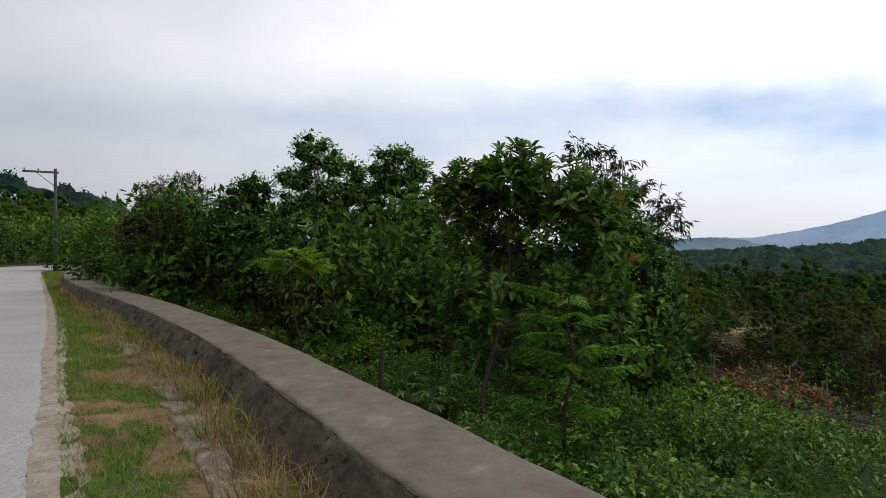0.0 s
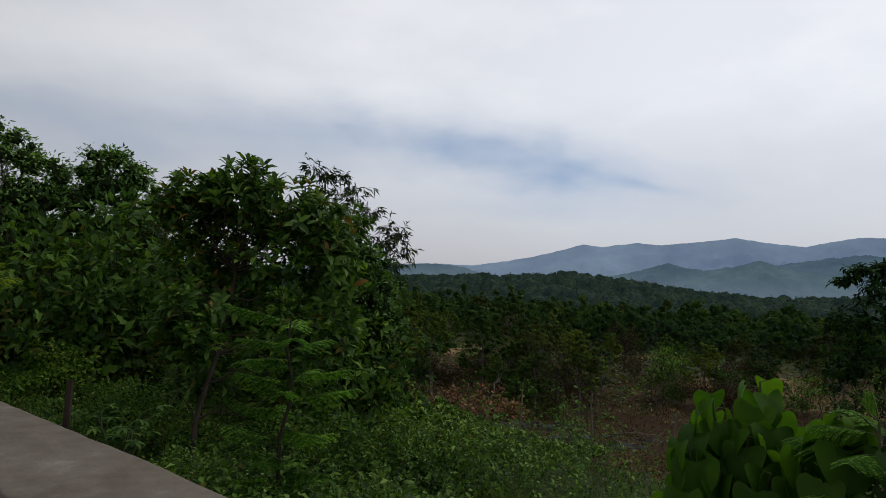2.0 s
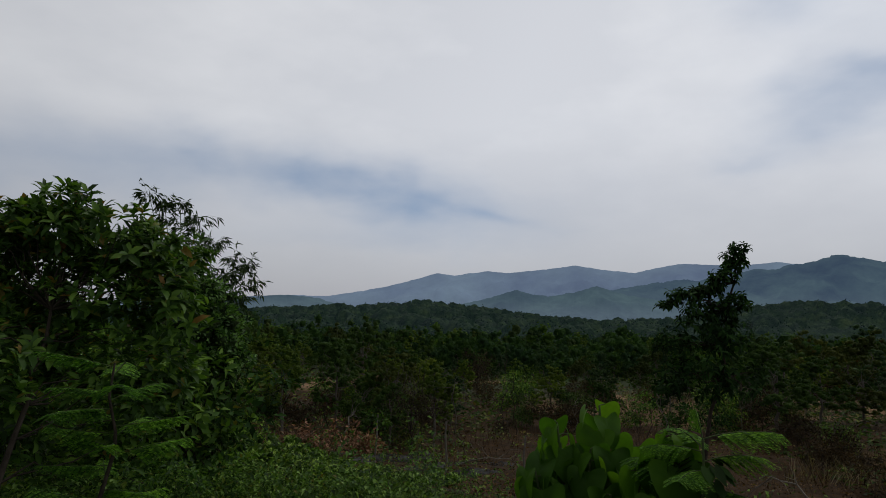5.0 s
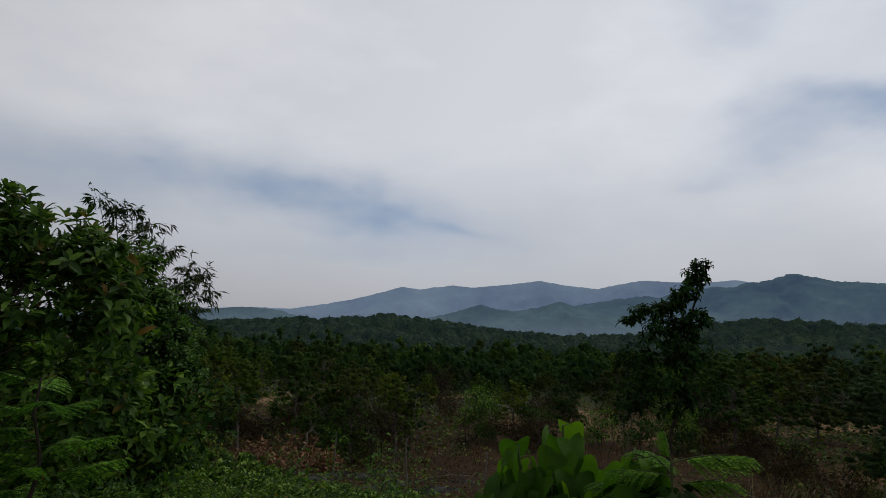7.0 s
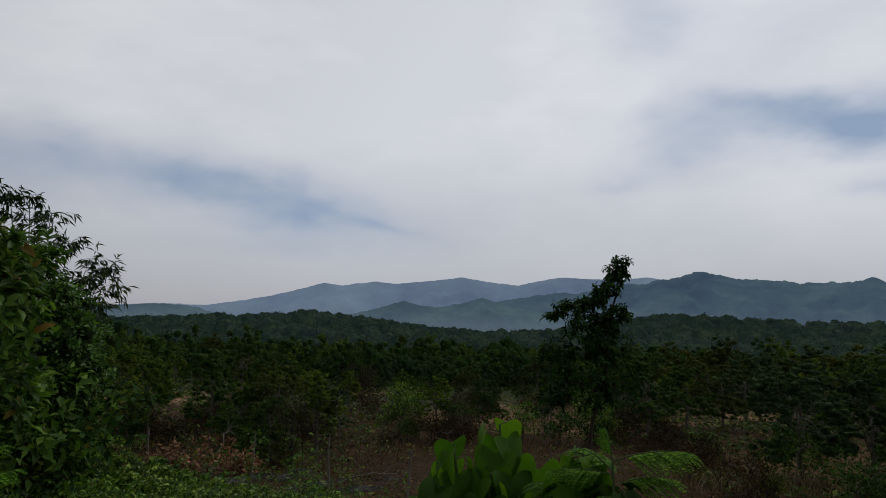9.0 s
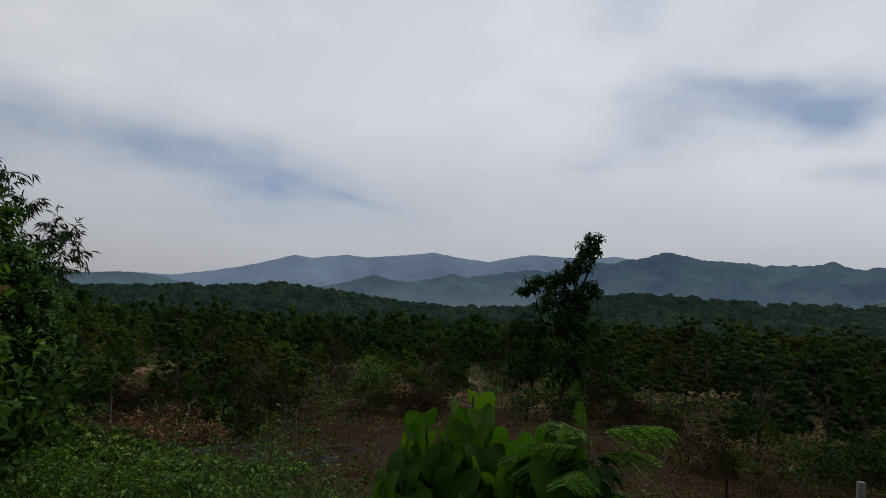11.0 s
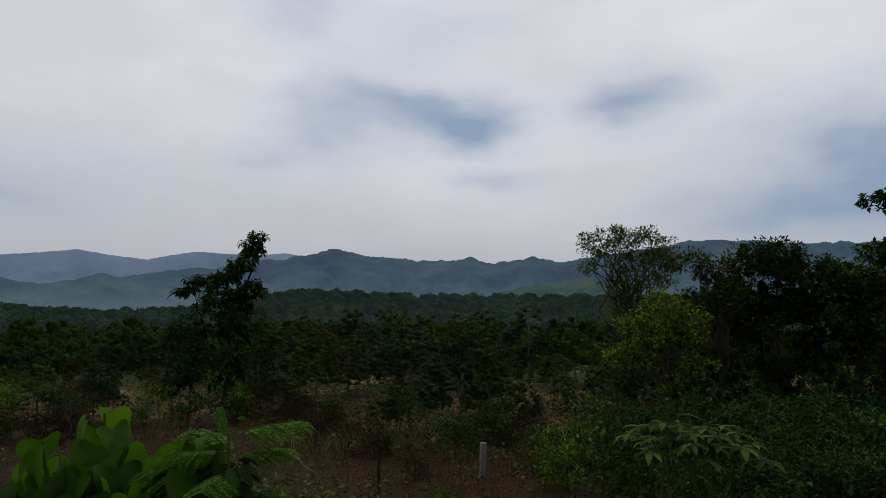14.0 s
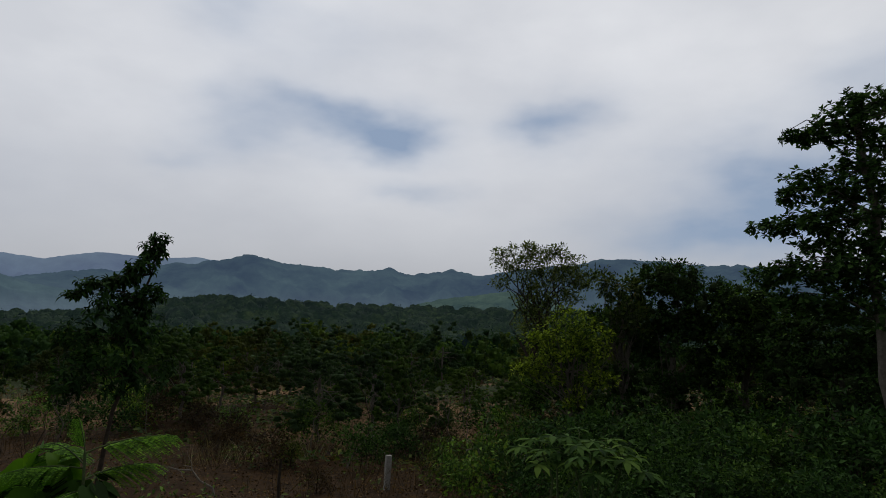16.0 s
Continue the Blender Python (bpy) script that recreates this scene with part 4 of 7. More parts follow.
tree_at("thin_tree", 0.8, 11.5, "thin olive-leaved tree with dry twigs",
        [(0.3, 3.3, 12.0, 0.47, 0.47), (-0.5, 0.1, 12.0, 0.63, 0.63), (1.3, -2.9, 12.0, 0.63, 0.73), (-1.2, 2.0, 12.0, 0.42, 0.52), (0.3, -6.4, 12.0, 0.73, 0.63)],
        170, 34, 0.25, 0.090, 0.035, LEAF_OLIVE, seed=16, trunk_r=0.05, shell=0.2, limb_n=24)
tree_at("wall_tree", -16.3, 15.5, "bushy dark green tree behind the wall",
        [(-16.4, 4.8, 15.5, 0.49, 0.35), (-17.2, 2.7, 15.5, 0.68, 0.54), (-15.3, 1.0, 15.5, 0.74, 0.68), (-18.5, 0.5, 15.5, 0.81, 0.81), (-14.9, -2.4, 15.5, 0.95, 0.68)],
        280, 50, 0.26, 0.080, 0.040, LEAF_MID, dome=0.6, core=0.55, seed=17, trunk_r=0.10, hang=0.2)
tree_at("feathery_tree", -22.9, 17.5, "airy tree with thin reddish feathery twigs",
        [(-21.6, 5.7, 17.5, 0.34, 0.07), (-22.7, 5.3, 17.5, 0.4, 0.06), (-24.2, 4.8, 17.5, 0.4, 0.06), (-20.4, 4.6, 17.5, 0.4, 0.07), (-22.4, 4.3, 17.5, 0.6, 0.09), (-23.6, 3.8, 17.5, 0.6, 0.1), (-21.2, 3.5, 17.5, 0.6, 0.12)],
        130, 26, 0.17, 0.100, 0.026, LEAF_OLIVE, seed=18, trunk_r=0.07, shell=0.1, limb_n=46, hang=-0.1, level=True)
tree_at("roadside_bush", -22.5, 16.8, "dense olive bush above the wall",
        [(-22.0, 1.9, 17.0, 0.89, 0.67), (-24.2, 0.5, 17.0, 0.96, 0.74), (-20.7, -0.4, 17.0, 0.89, 0.74), (-22.9, -1.8, 17.0, 1.04, 0.59)],
        230, 46, 0.28, 0.085, 0.038, LEAF_OLIVE, dome=0.5, core=0.5, seed=19, category="bush")
tree_at("roadside_bush", -27.0, 23.0, "dense green bush where the wall bends",
        [(-26.8, 0.5, 23.0, 0.90, 1.00), (-28.4, -0.6, 23.0, 0.76, 0.76), (-25.4, -0.9, 23.0, 1.20, 0.90)],
        170, 34, 0.38, 0.160, 0.075, LEAF_MID, dome=0.5, seed=20, category="bush")
tree_at("roadside_bush", -29.3, 44.0, "pale green bush at the bend of the road",
        [(-28.6, 0.7, 46.0, 2.21, 1.61), (-30.1, -0.2, 46.0, 1.61, 1.28), (-27.0, 0.5, 46.0, 2.01, 1.81)],
        130, 34, 0.70, 0.260, 0.120, LEAF_MID, dome=0.5, seed=21, category="bush", trunk_r=0.1)
tree_at("leaning_tree", 57.0, 12.3, "slender leaning tree with dark drooping leaves",
        [(60.4, 5.4, 12.5, 0.19, 0.13), (59.9, 4.5, 12.5, 0.24, 0.18), (59.3, 3.5, 12.5, 0.28, 0.2), (58.6, 2.6, 12.5, 0.26, 0.13), (57.9, 2.3, 12.5, 0.26, 0.12), (56.9, 1.9, 12.5, 0.3, 0.11), (55.4, 1.6, 12.5, 0.26, 0.13), (54.8, 1.1, 12.5, 0.16, 0.1), (60.7, 1.2, 12.5, 0.18, 0.12), (60, 1.6, 12.5, 0.2, 0.1), (57.6, 0.9, 12.5, 0.5, 0.28), (59.3, 0.5, 12.5, 0.35, 0.24), (57.8, -0.8, 12.5, 0.6, 0.32), (55.2, -2.1, 12.5, 0.35, 0.26), (59.4, -1.4, 12.5, 0.5, 0.32), (57.4, -3.2, 12.5, 0.7, 0.36), (57.4, -5, 12.5, 0.66, 0.34), (60.2, -4.6, 12.5, 0.5, 0.36), (54.7, -5.4, 12.5, 0.35, 0.3)],
        0, 8, 0.0, 0.140, 0.058, LEAF_DARK, shape="oval", whorls=470, seed=22, trunk_r=0.040, hang=0.60, droop=0.35, limb_n=60, limb_r=0.011, shell=0.25, bark=BARK_DARK, fork_at=(0.55, -0.42, 3.85), level=True)
tree_at("airy_tree", 92.2, 18.5, "open-crowned tree whose sky shows through the leaves",
        [(88.4, 5.2, 18.5, 0.24, 0.18), (89.6, 5.5, 18.5, 0.30, 0.20), (90.9, 5.7, 18.5, 0.30, 0.20), (92.4, 5.5, 18.5, 0.36, 0.20), (93.8, 5.6, 18.5, 0.26, 0.18), (94.6, 4.7, 18.5, 0.34, 0.24), (89.2, 4.3, 18.5, 0.30, 0.20), (90.8, 4.5, 18.5, 0.42, 0.28), (92.6, 4.3, 18.5, 0.46, 0.30), (93.8, 3.6, 18.5, 0.42, 0.30), (88.6, 3.0, 18.5, 0.22, 0.16), (91.4, 3.2, 18.5, 0.46, 0.28), (95.2, 3.4, 18.5, 0.36, 0.26), (92.6, 2.4, 18.5, 0.50, 0.30), (94.4, 2.2, 18.5, 0.46, 0.34), (91.0, 1.6, 18.5, 0.40, 0.34), (92.4, 0.6, 18.5, 0.55, 0.40), (90.9, -0.4, 18.5, 0.45, 0.40)],
        300, 28, 0.16, 0.088, 0.040, LEAF_AIRY, seed=23, trunk_r=0.13, limb_n=44, limb_r=0.026, shell=0.1, bark=BARK_DARK, fork=0.66, dome=0.3)
tree_at("lime_tree", 95.0, 14.6, "young tree with bright yellow-green leaves",
        [(93.6, 0.4, 14.5, 0.26, 0.20), (94.9, 0.1, 14.5, 0.30, 0.22), (92.6, -0.7, 14.5, 0.30, 0.20), (91.6, -1.8, 14.5, 0.24, 0.18), (93.6, -1.2, 14.5, 0.34, 0.24), (95.4, -1.0, 14.5, 0.36, 0.28), (90.2, -4.4, 14.5, 0.24, 0.12), (91.3, -4.0, 14.5, 0.26, 0.15), (92.4, -4.6, 14.5, 0.30, 0.18), (92.6, -2.9, 14.5, 0.28, 0.16), (94.5, -2.8, 14.5, 0.40, 0.24), (96.8, -2.0, 14.5, 0.34, 0.28), (94.2, -6.4, 14.5, 0.26, 0.20), (96.6, -4.4, 14.5, 0.34, 0.26)],
        112, 38, 0.15, 0.085, 0.045, LEAF_YOUNG, dome=0.3, core=0.30, seed=24, trunk_r=0.045, limb_n=44, limb_r=0.012, bark=BARK_GREY)
tree_at("vine_shrub", 95.6, 15.6, "dark shrub tangled with vines behind the lime-green tree",
        [(94.0, -2.2, 15.6, 0.60, 0.50), (96.4, -1.0, 15.6, 0.60, 0.55), (93.0, -5.4, 15.6, 0.70, 0.55), (96.0, -5.0, 15.6, 0.80, 0.70), (91.4, -6.8, 15.6, 0.50, 0.40)],
        150, 40, 0.22, 0.085, 0.045, LEAF_DARK, dome=0.5, core=0.45, seed=31, trunk_r=0.05, limb_n=20, category="shrub")
tree_at("dark_tree", 103.0, 16.5, "dark spreading tree on the wood edge",
        [(102.3, 3.6, 16.5, 0.95, 0.34), (101.7, 1.3, 16.5, 1.08, 0.65), (104.8, 1.4, 16.5, 1.01, 0.58), (99.9, -0.2, 16.5, 0.72, 0.72), (103.1, -2.4, 16.5, 1.30, 0.86), (100.4, -5.8, 16.5, 1.15, 0.86)],
        280, 46, 0.28, 0.090, 0.045, LEAF_DARK, dome=0.6, core=0.5, seed=25, trunk_r=0.12, hang=0.2)
tree_at("dark_tree", 107.7, 17.0, "dark dense tree tangled with creepers",
        [(107.8, 1.7, 16.5, 0.86, 0.40), (107.0, -0.8, 16.5, 1.15, 0.79), (109.8, -0.7, 16.5, 1.01, 0.86), (107.7, -4.8, 16.5, 1.44, 1.01)],
        270, 46, 0.28, 0.090, 0.045, LEAF_DARK, dome=0.6, core=0.5, seed=26, trunk_r=0.12, hang=0.2)
tree_at("dark_tree", 113.5, 15.5, "low dark tree in deep shade",
        [(112.2, -1.1, 15.5, 1.08, 0.81), (114.8, -1.0, 15.5, 1.08, 0.81), (113.6, -4.8, 15.5, 1.49, 0.95), (117.3, -2.9, 15.5, 1.08, 1.08)],
        250, 44, 0.28, 0.090, 0.045, LEAF_DARK, dome=0.6, core=0.5, seed=27, trunk_r=0.10, hang=0.2)
tree_at("dark_tree", 119.7, 16.5, "dark tree beside the tall one",
        [(119.3, -0.7, 16.5, 1.30, 1.15), (121.9, -0.6, 16.5, 1.15, 1.15), (120.5, -4.6, 16.5, 1.58, 1.15)],
        160, 36, 0.32, 0.120, 0.055, LEAF_DARK, dome=0.5, seed=28, trunk_r=0.10)
tree_at("purple_shrub", 98.8, 15.8, "small tree with dull reddish-green leaves",
        [(98.3, 2.7, 15.8, 0.47, 0.30), (96.8, 3.1, 15.8, 0.28, 0.30), (99.0, 0.3, 15.8, 0.48, 0.48)],
        60, 24, 0.22, 0.120, 0.055, LEAF_OLIVE, seed=29, trunk_r=0.05, limb_n=24)
tree_at("tiered_tree", 117.8, 12.6, "tall dark tree with level tiers of broad leaves",
        [(110.9, 14.5, 12.5, 0.18, 0.101), (112, 14.3, 12.5, 0.264, 0.152), (113.5, 14.4, 12.5, 0.36, 0.237), (114.6, 15.4, 12.5, 0.396, 0.321), (115.8, 16.3, 12.5, 0.36, 0.304), (116.6, 14.8, 12.5, 0.54, 0.473), (118.5, 15, 12.5, 0.72, 0.558), (110.6, 9.9, 12.5, 0.24, 0.169), (111.6, 10.9, 12.5, 0.336, 0.254), (113, 10.6, 12.5, 0.48, 0.321), (115, 10.6, 12.5, 0.6, 0.406), (117.3, 11.2, 12.5, 0.72, 0.507), (115.8, 12.7, 12.5, 0.384, 0.254), (119.5, 11.5, 12.5, 0.84, 0.760), (109.2, 7.6, 12.5, 0.312, 0.135), (110.8, 7.7, 12.5, 0.408, 0.169), (112.5, 8.1, 12.5, 0.48, 0.254), (114.3, 7.9, 12.5, 0.6, 0.287), (116.6, 8, 12.5, 0.84, 0.439), (119.5, 7.6, 12.5, 1.08, 0.760), (108.9, 3.9, 12.5, 0.336, 0.169), (110.4, 4.2, 12.5, 0.408, 0.203), (112.1, 4.6, 12.5, 0.504, 0.287), (113.8, 4.3, 12.5, 0.6, 0.321), (116, 4.6, 12.5, 0.84, 0.456), (119.2, 4.2, 12.5, 1.08, 0.676), (110.4, 2.2, 12.5, 0.312, 0.169), (112, 2.2, 12.5, 0.48, 0.254), (114.2, 1.8, 12.5, 0.66, 0.304), (117.5, 1.8, 12.5, 0.84, 0.439), (112.8, 6.2, 12.5, 0.36, 0.169), (115.2, 6, 12.5, 0.54, 0.254)],
        0, 8, 0.0, 0.118, 0.070, LEAF_DARK, whorls=2300, deep=1.3, seed=30, trunk_r=0.11, limb_n=60, limb_r=0.02, shell=0.1, bark=BARK_GREY, droop=0.12, hang=0.1, fork=0.92, level=True)

# ---- feathery saplings by the wall ----
make_feathery("feathery_sapling", on_ground(10.8, 4.35), "young sapling with bright feathered leaves in tiers beside the wall", 1.40, 26, 0.46, 41, (0.03, 0.05), None, 10, 14, 0.2, lift=0.25)
make_feathery("feathery_sapling", on_ground(-12.5, 8.8), "sapling with flat yellow-green feathered leaf sprays", 1.66, 20, 0.62, 42, (-0.1, 0.0), LEAF_LIME, 10, 12, 0.80, lift=0.02)


def frond_plant():
    """A low sapling just over the wall: a creeper-wrapped stem, arching fronds, one still curled."""
    rng = np.random.RandomState(43)
    x, y = 2.457, 1.553
    place = (x, y, height(x, y))
    e = thing("feathery_sapling", place, "feathery sapling with arching fronds and a creeper-wrapped stem over the wall", "sapling")
    top = 0.86 - place[2]
    wd = Heap().add(tube(bent((0, 0, -0.1), (0.02, 0.02, top), rng, 0.08, 8), np.linspace(0.011, 0.005, 8), 6))
    part("trunk", wd.mesh("trunk", [STEM_GREEN], True), e)
    side, ahead = np.array([0.485, -0.875, 0]), np.array([0.875, 0.485, 0])
    # sideways, ahead, up, length, height
    for s, a, u, length, h in ((1.0, 0.2, 0.10, 0.28, 0.0), (-1.0, -0.2, 0.0, 0.22, -0.04), (-1.0, 0.5, -0.02, 0.33, -0.11), (0.9, -0.5, -0.15, 0.34, -0.15), (0.9, 0.6, 0.0, 0.26, -0.07), (-0.5, 0.8, 0.1, 0.26, -0.03),
                               (-0.3, -1.0, 0.0, 0.24, -0.10), (0.5, -1.0, -0.1, 0.26, -0.20), (-0.9, -0.4, -0.2, 0.30, -0.22), (1.0, 0.1, -0.2, 0.32, -0.26), (-0.25, 0.1, 1.0, 0.11, 0.0)):
        lv = Heap()
        frond(rng, lv, (0.02, 0.02, top + 1.22 * h), side * s + ahead * a + np.array([0, 0, u]), length * 1.0, 24, 18, 0.3 if u < 0.5 else 0.1, pinna=0.40, leaf=0.135)
        part("frond", lv.mesh("frond", [LEAF_FERN, STEM_GREEN]), e)
    n = 130
    h = rng.uniform(0.25, 0.95, n) * top
    a = rng.uniform(0, 6.28, n)
    P = np.stack([0.06 * np.cos(a), 0.06 * np.sin(a), h], 1)
    v, f = leaf_batch(P, np.stack([np.cos(a), np.sin(a), -0.6 + 0 * a], 1), np.stack([np.cos(a), np.sin(a), 0.8 + 0 * a], 1), rng.uniform(0.05, 0.09, n), 0.05, "heart", 0.1)
    part("creeper", mesh_from("creeper", v, f, [LEAF_DARK]), e, "dark creeper wrapped round the stem")


frond_plant()


def leaf_pose(p, d, u, size):
    """Where a leaf that was built along +y, upper side to +z, comes to lie."""
    d = unit(np.array(d, float))
    s = unit(np.cross(d, u))
    w = np.cross(s, d)
    m = Matrix(((s[0], d[0], w[0], p[0]), (s[1], d[1], w[1], p[1]), (s[2], d[2], w[2], p[2]), (0, 0, 0, 1)))
    return m @ Matrix.Diagonal((size, size, size, 1))


def heart_mesh(curl, seed):
    """A heart-shaped leaf, one unit long: cupped, with a sunken midrib and a waved rim."""
    rings, n = 5, 26
    t = np.linspace(-np.pi, np.pi, n, endpoint=False)
    ox = 0.60 * np.sign(np.sin(t)) * np.abs(np.sin(t)) ** 1.4
    oy = (5 - (13 * np.cos(t) - 5 * np.cos(2 * t) - 2 * np.cos(3 * t) - np.cos(4 * t))) / 22
    oy = np.where(oy < 0, 0.5 * oy, oy)
    V = [(0.0, 0.3, -0.02)]
    for k in range(1, rings + 1):
        f = k / rings
        for x, y, a in zip(ox, oy, t):
            X, Y = x * f, 0.3 + (y - 0.3) * f
            V.append((X, Y, 0.17 * abs(X) - curl * max(Y, 0) ** 2 * 0.5 - 0.12 * X * X + 0.03 * f * f * math.sin(a * 4 + seed)))
    F = [(0, 1 + i, 1 + (i + 1) % n) for i in range(n)]
    for k in range(rings - 1):
        for i in range(n):
            a, b = 1 + k * n + i, 1 + k * n + (i + 1) % n
            F += [(a, a + n, b + n), (a, b + n, b)]
    return mesh_from("leaf", V, np.array(F), [LEAF_HEART], True)


def heart_shrub():
    """Heads of large heart-shaped leaves that hang over one another round pale stems."""
    rng = np.random.RandomState(51)
    place = on_ground(49.0, 3.2)
    e = thing("heart_leaf_shrub", place, "shrub with big heart-shaped light green leaves beyond the wall", "shrub")
    shapes = [heart_mesh(c, i) for i, c in enumerate((0.35, 0.55, 0.8, 0.5))]
    # tip of each stem, and how many leaves hang from it
    for i, (x, y, z, count) in enumerate(((2.50, 2.19, 0.85, 24), (2.30, 2.265, 0.78, 20), (2.465, 1.76, 0.80, 12), (2.17, 2.27, 0.58, 14), (2.47, 1.93, 0.62, 14), (2.62, 2.12, 0.66, 12), (2.36, 2.12, 0.68, 18), (2.42, 2.36, 0.66, 12), (2.33, 1.98, 0.52, 14))):
        top = np.array([x + 0.04, y - 0.05, z + 0.06]) - place
        wd, held = Heap(), []
        stem = bent(np.array([top[0] * 0.3, top[1] * 0.3, -0.1]), top, rng, 0.1, 7)
        wd.add(tube(stem, np.linspace(0.013, 0.005, 7), 5))
        for k in range(count):
            u = 1 - min(0.6, 0.026 * k / max(top[2], 0.5))
            j = min(int(u * 6), 5)
            b = stem[j] + (stem[j + 1] - stem[j]) * (u * 6 - j)
            t = k * 2.4 + i * 1.1
            o = np.array([math.cos(t), math.sin(t), 0.12])
            tip = b + unit(o) * rng.uniform(0.05, 0.12) * (0.5 + 1.1 * k / count)
            wd.add(tube(bent(b, tip, rng, 0.1, 3), (0.004, 0.003, 0.0025), 3))
            size = rng.uniform(0.13, 0.19) * (0.75 if k < 3 else 1.0)
            fall = rng.uniform(-2.3, -1.0) if k > 2 else -1.6
            held.append((shapes[rng.randint(4)], leaf_pose(tip, o * [0.75, 0.75, 0] + [0, 0, fall], o * [1.0, 1.0, 0] + [0, 0, 0.65] + rng.normal(0, 0.42, 3), size)))
        stalk = part("stem", wd.mesh("stem", [STEM_GREEN], True), e)
        for me, m in held:
            part("leaf", me, stalk).matrix_basis = m


heart_shrub()


def palm_leaf_mesh(seed, lobes=7):
    """A hand-shaped leaf of narrow lobes, one unit long."""
    rng = np.random.RandomState(seed)
    a = np.linspace(-2.15, 2.15, lobes)
    D = np.stack([np.sin(a), np.cos(a), -0.10 + 0.08 * rng.normal(0, 1, lobes)], 1)
    L = 1 - 0.13 * np.abs(a)
    v, f = leaf_batch(np.zeros((lobes, 3)), D, np.tile([0, 0, 1.0], (lobes, 1)), L, L * 0.36, "oval", 0.22, 0.05)
    return mesh_from("leaf", v, f, [LEAF_CASSAVA])


PALM_LEAVES = [palm_leaf_mesh(i) for i in range(3)]


def cassava(place, tall, heads, size, seed, label, spread=0.36):
    rng = np.random.RandomState(seed)
    e = thing("cassava_plant", place, label, "shrub")
    for i in range(heads):
        a = i * 2.4
        k = spread * math.sqrt((i + 0.2) / heads)
        top = np.array([k * math.cos(a), k * math.sin(a), tall * rng.uniform(0.95, 1.0) - 0.15 * k])
        wd, held = Heap(), []
        stem = bent((0, 0, -0.1), top, rng, 0.15, 6)
        wd.add(tube(stem, np.linspace(0.014, 0.006, 6), 5))
        for j in range(6):
            t = j * 2.4 + i
            o = np.array([math.cos(t), math.sin(t), 0.15])
            b = top - [0, 0, 0.03 * j]
            tip = b + unit(o + [0, 0, 0.15]) * rng.uniform(0.06, 0.18)
            wd.add(tube(bent(b, tip, rng, 0.1, 3), (0.004, 0.003, 0.002), 3))
            held.append((PALM_LEAVES[j % 3], leaf_pose(tip, o * [1, 1, 0] + [0, 0, -0.06], np.array([0, 0, 1.0]) + rng.normal(0, 0.07, 3), size * rng.uniform(0.8, 1.15))))
        stalk = part("stem", wd.mesh("stem", [STEM_GREEN], True), e)
        for me, m in held:
            part("leaf", me, stalk).matrix_basis = m


cassava(on_ground(93.4, 5.05), 0.56 - height(*polar(93.4, 5.05)), 9, 0.135, 61, "cassava plant with spread hand-shaped leaves", 0.34)
cassava(on_ground(-1.4, 5.0), 0.66, 3, 0.085, 62, "cassava plant in the weeds behind the wall")


def bamboo():
    """Arching culms with sprays of narrow hanging leaves."""
    rng = np.random.RandomState(13)
    place = on_ground(15.0, 10.2)
    e = thing("bamboo_clump", place, "thin arching bamboo stems with narrow drooping grey-green leaves", "bamboo")
    tips = [(11.4, 9.3), (12.6, 9.0), (14.0, 8.5), (15.6, 7.2), (17.2, 5.4), (18.6, 4.4), (19.9, 3.9), (20.3, 2.4), (18.2, 2.6), (16.4, 4.5), (19.2, 0.9)]
    P, D = [], []
    for az, el in tips:
        x, y = polar(az, 10.4 + rng.uniform(-0.4, 0.4))
        end = np.array([x, y, 1.3 + 10.4 * math.tan(radians(el))]) - place
        mid = end * [0.72, 0.72, 1.0] + [0, 0, 0.1]
        u = np.linspace(0, 1, 12)[:, None]
        line = (1 - u) ** 2 * np.array([0, 0, -0.1]) + 2 * u * (1 - u) * mid + u * u * end
        h = Heap()
        h.add(tube(line, np.linspace(0.013, 0.002, 12), 4))
        for k in range(34):
            s = rng.uniform(0.45, 1.0) * 11
            j = min(int(s), 10)
            b = line[j] + (line[j + 1] - line[j]) * (s - j)
            o = unit(rng.normal(0, 1, 3) * [1, 1, 0.35] + [0, 0, 0.1])
            tw = b + o * rng.uniform(0.08, 0.30)
            h.add(tube(np.stack([b, (b + tw) / 2 + [0, 0, 0.02], tw]), (0.002, 0.0015, 0.001), 3))
            for q in range(6):
                P.append(b + (tw - b) * rng.uniform(0.3, 1.0))
                D.append(o + rng.normal(0, 0.5, 3) + [0, 0, -0.75])
        part("culm", h.mesh("culm", [STEM_GREEN], True), e)
    n = len(P)
    lv = Heap().add(leaf_batch(np.array(P), np.array(D), rng.normal(0, 0.5, (n, 3)) + [0, 0, 1], rng.uniform(0.09, 0.17, n), 0.021, "kite", 0.25, 0.1))
    part("foliage", lv.mesh("foliage", [LEAF_GREY]), e)


bamboo()


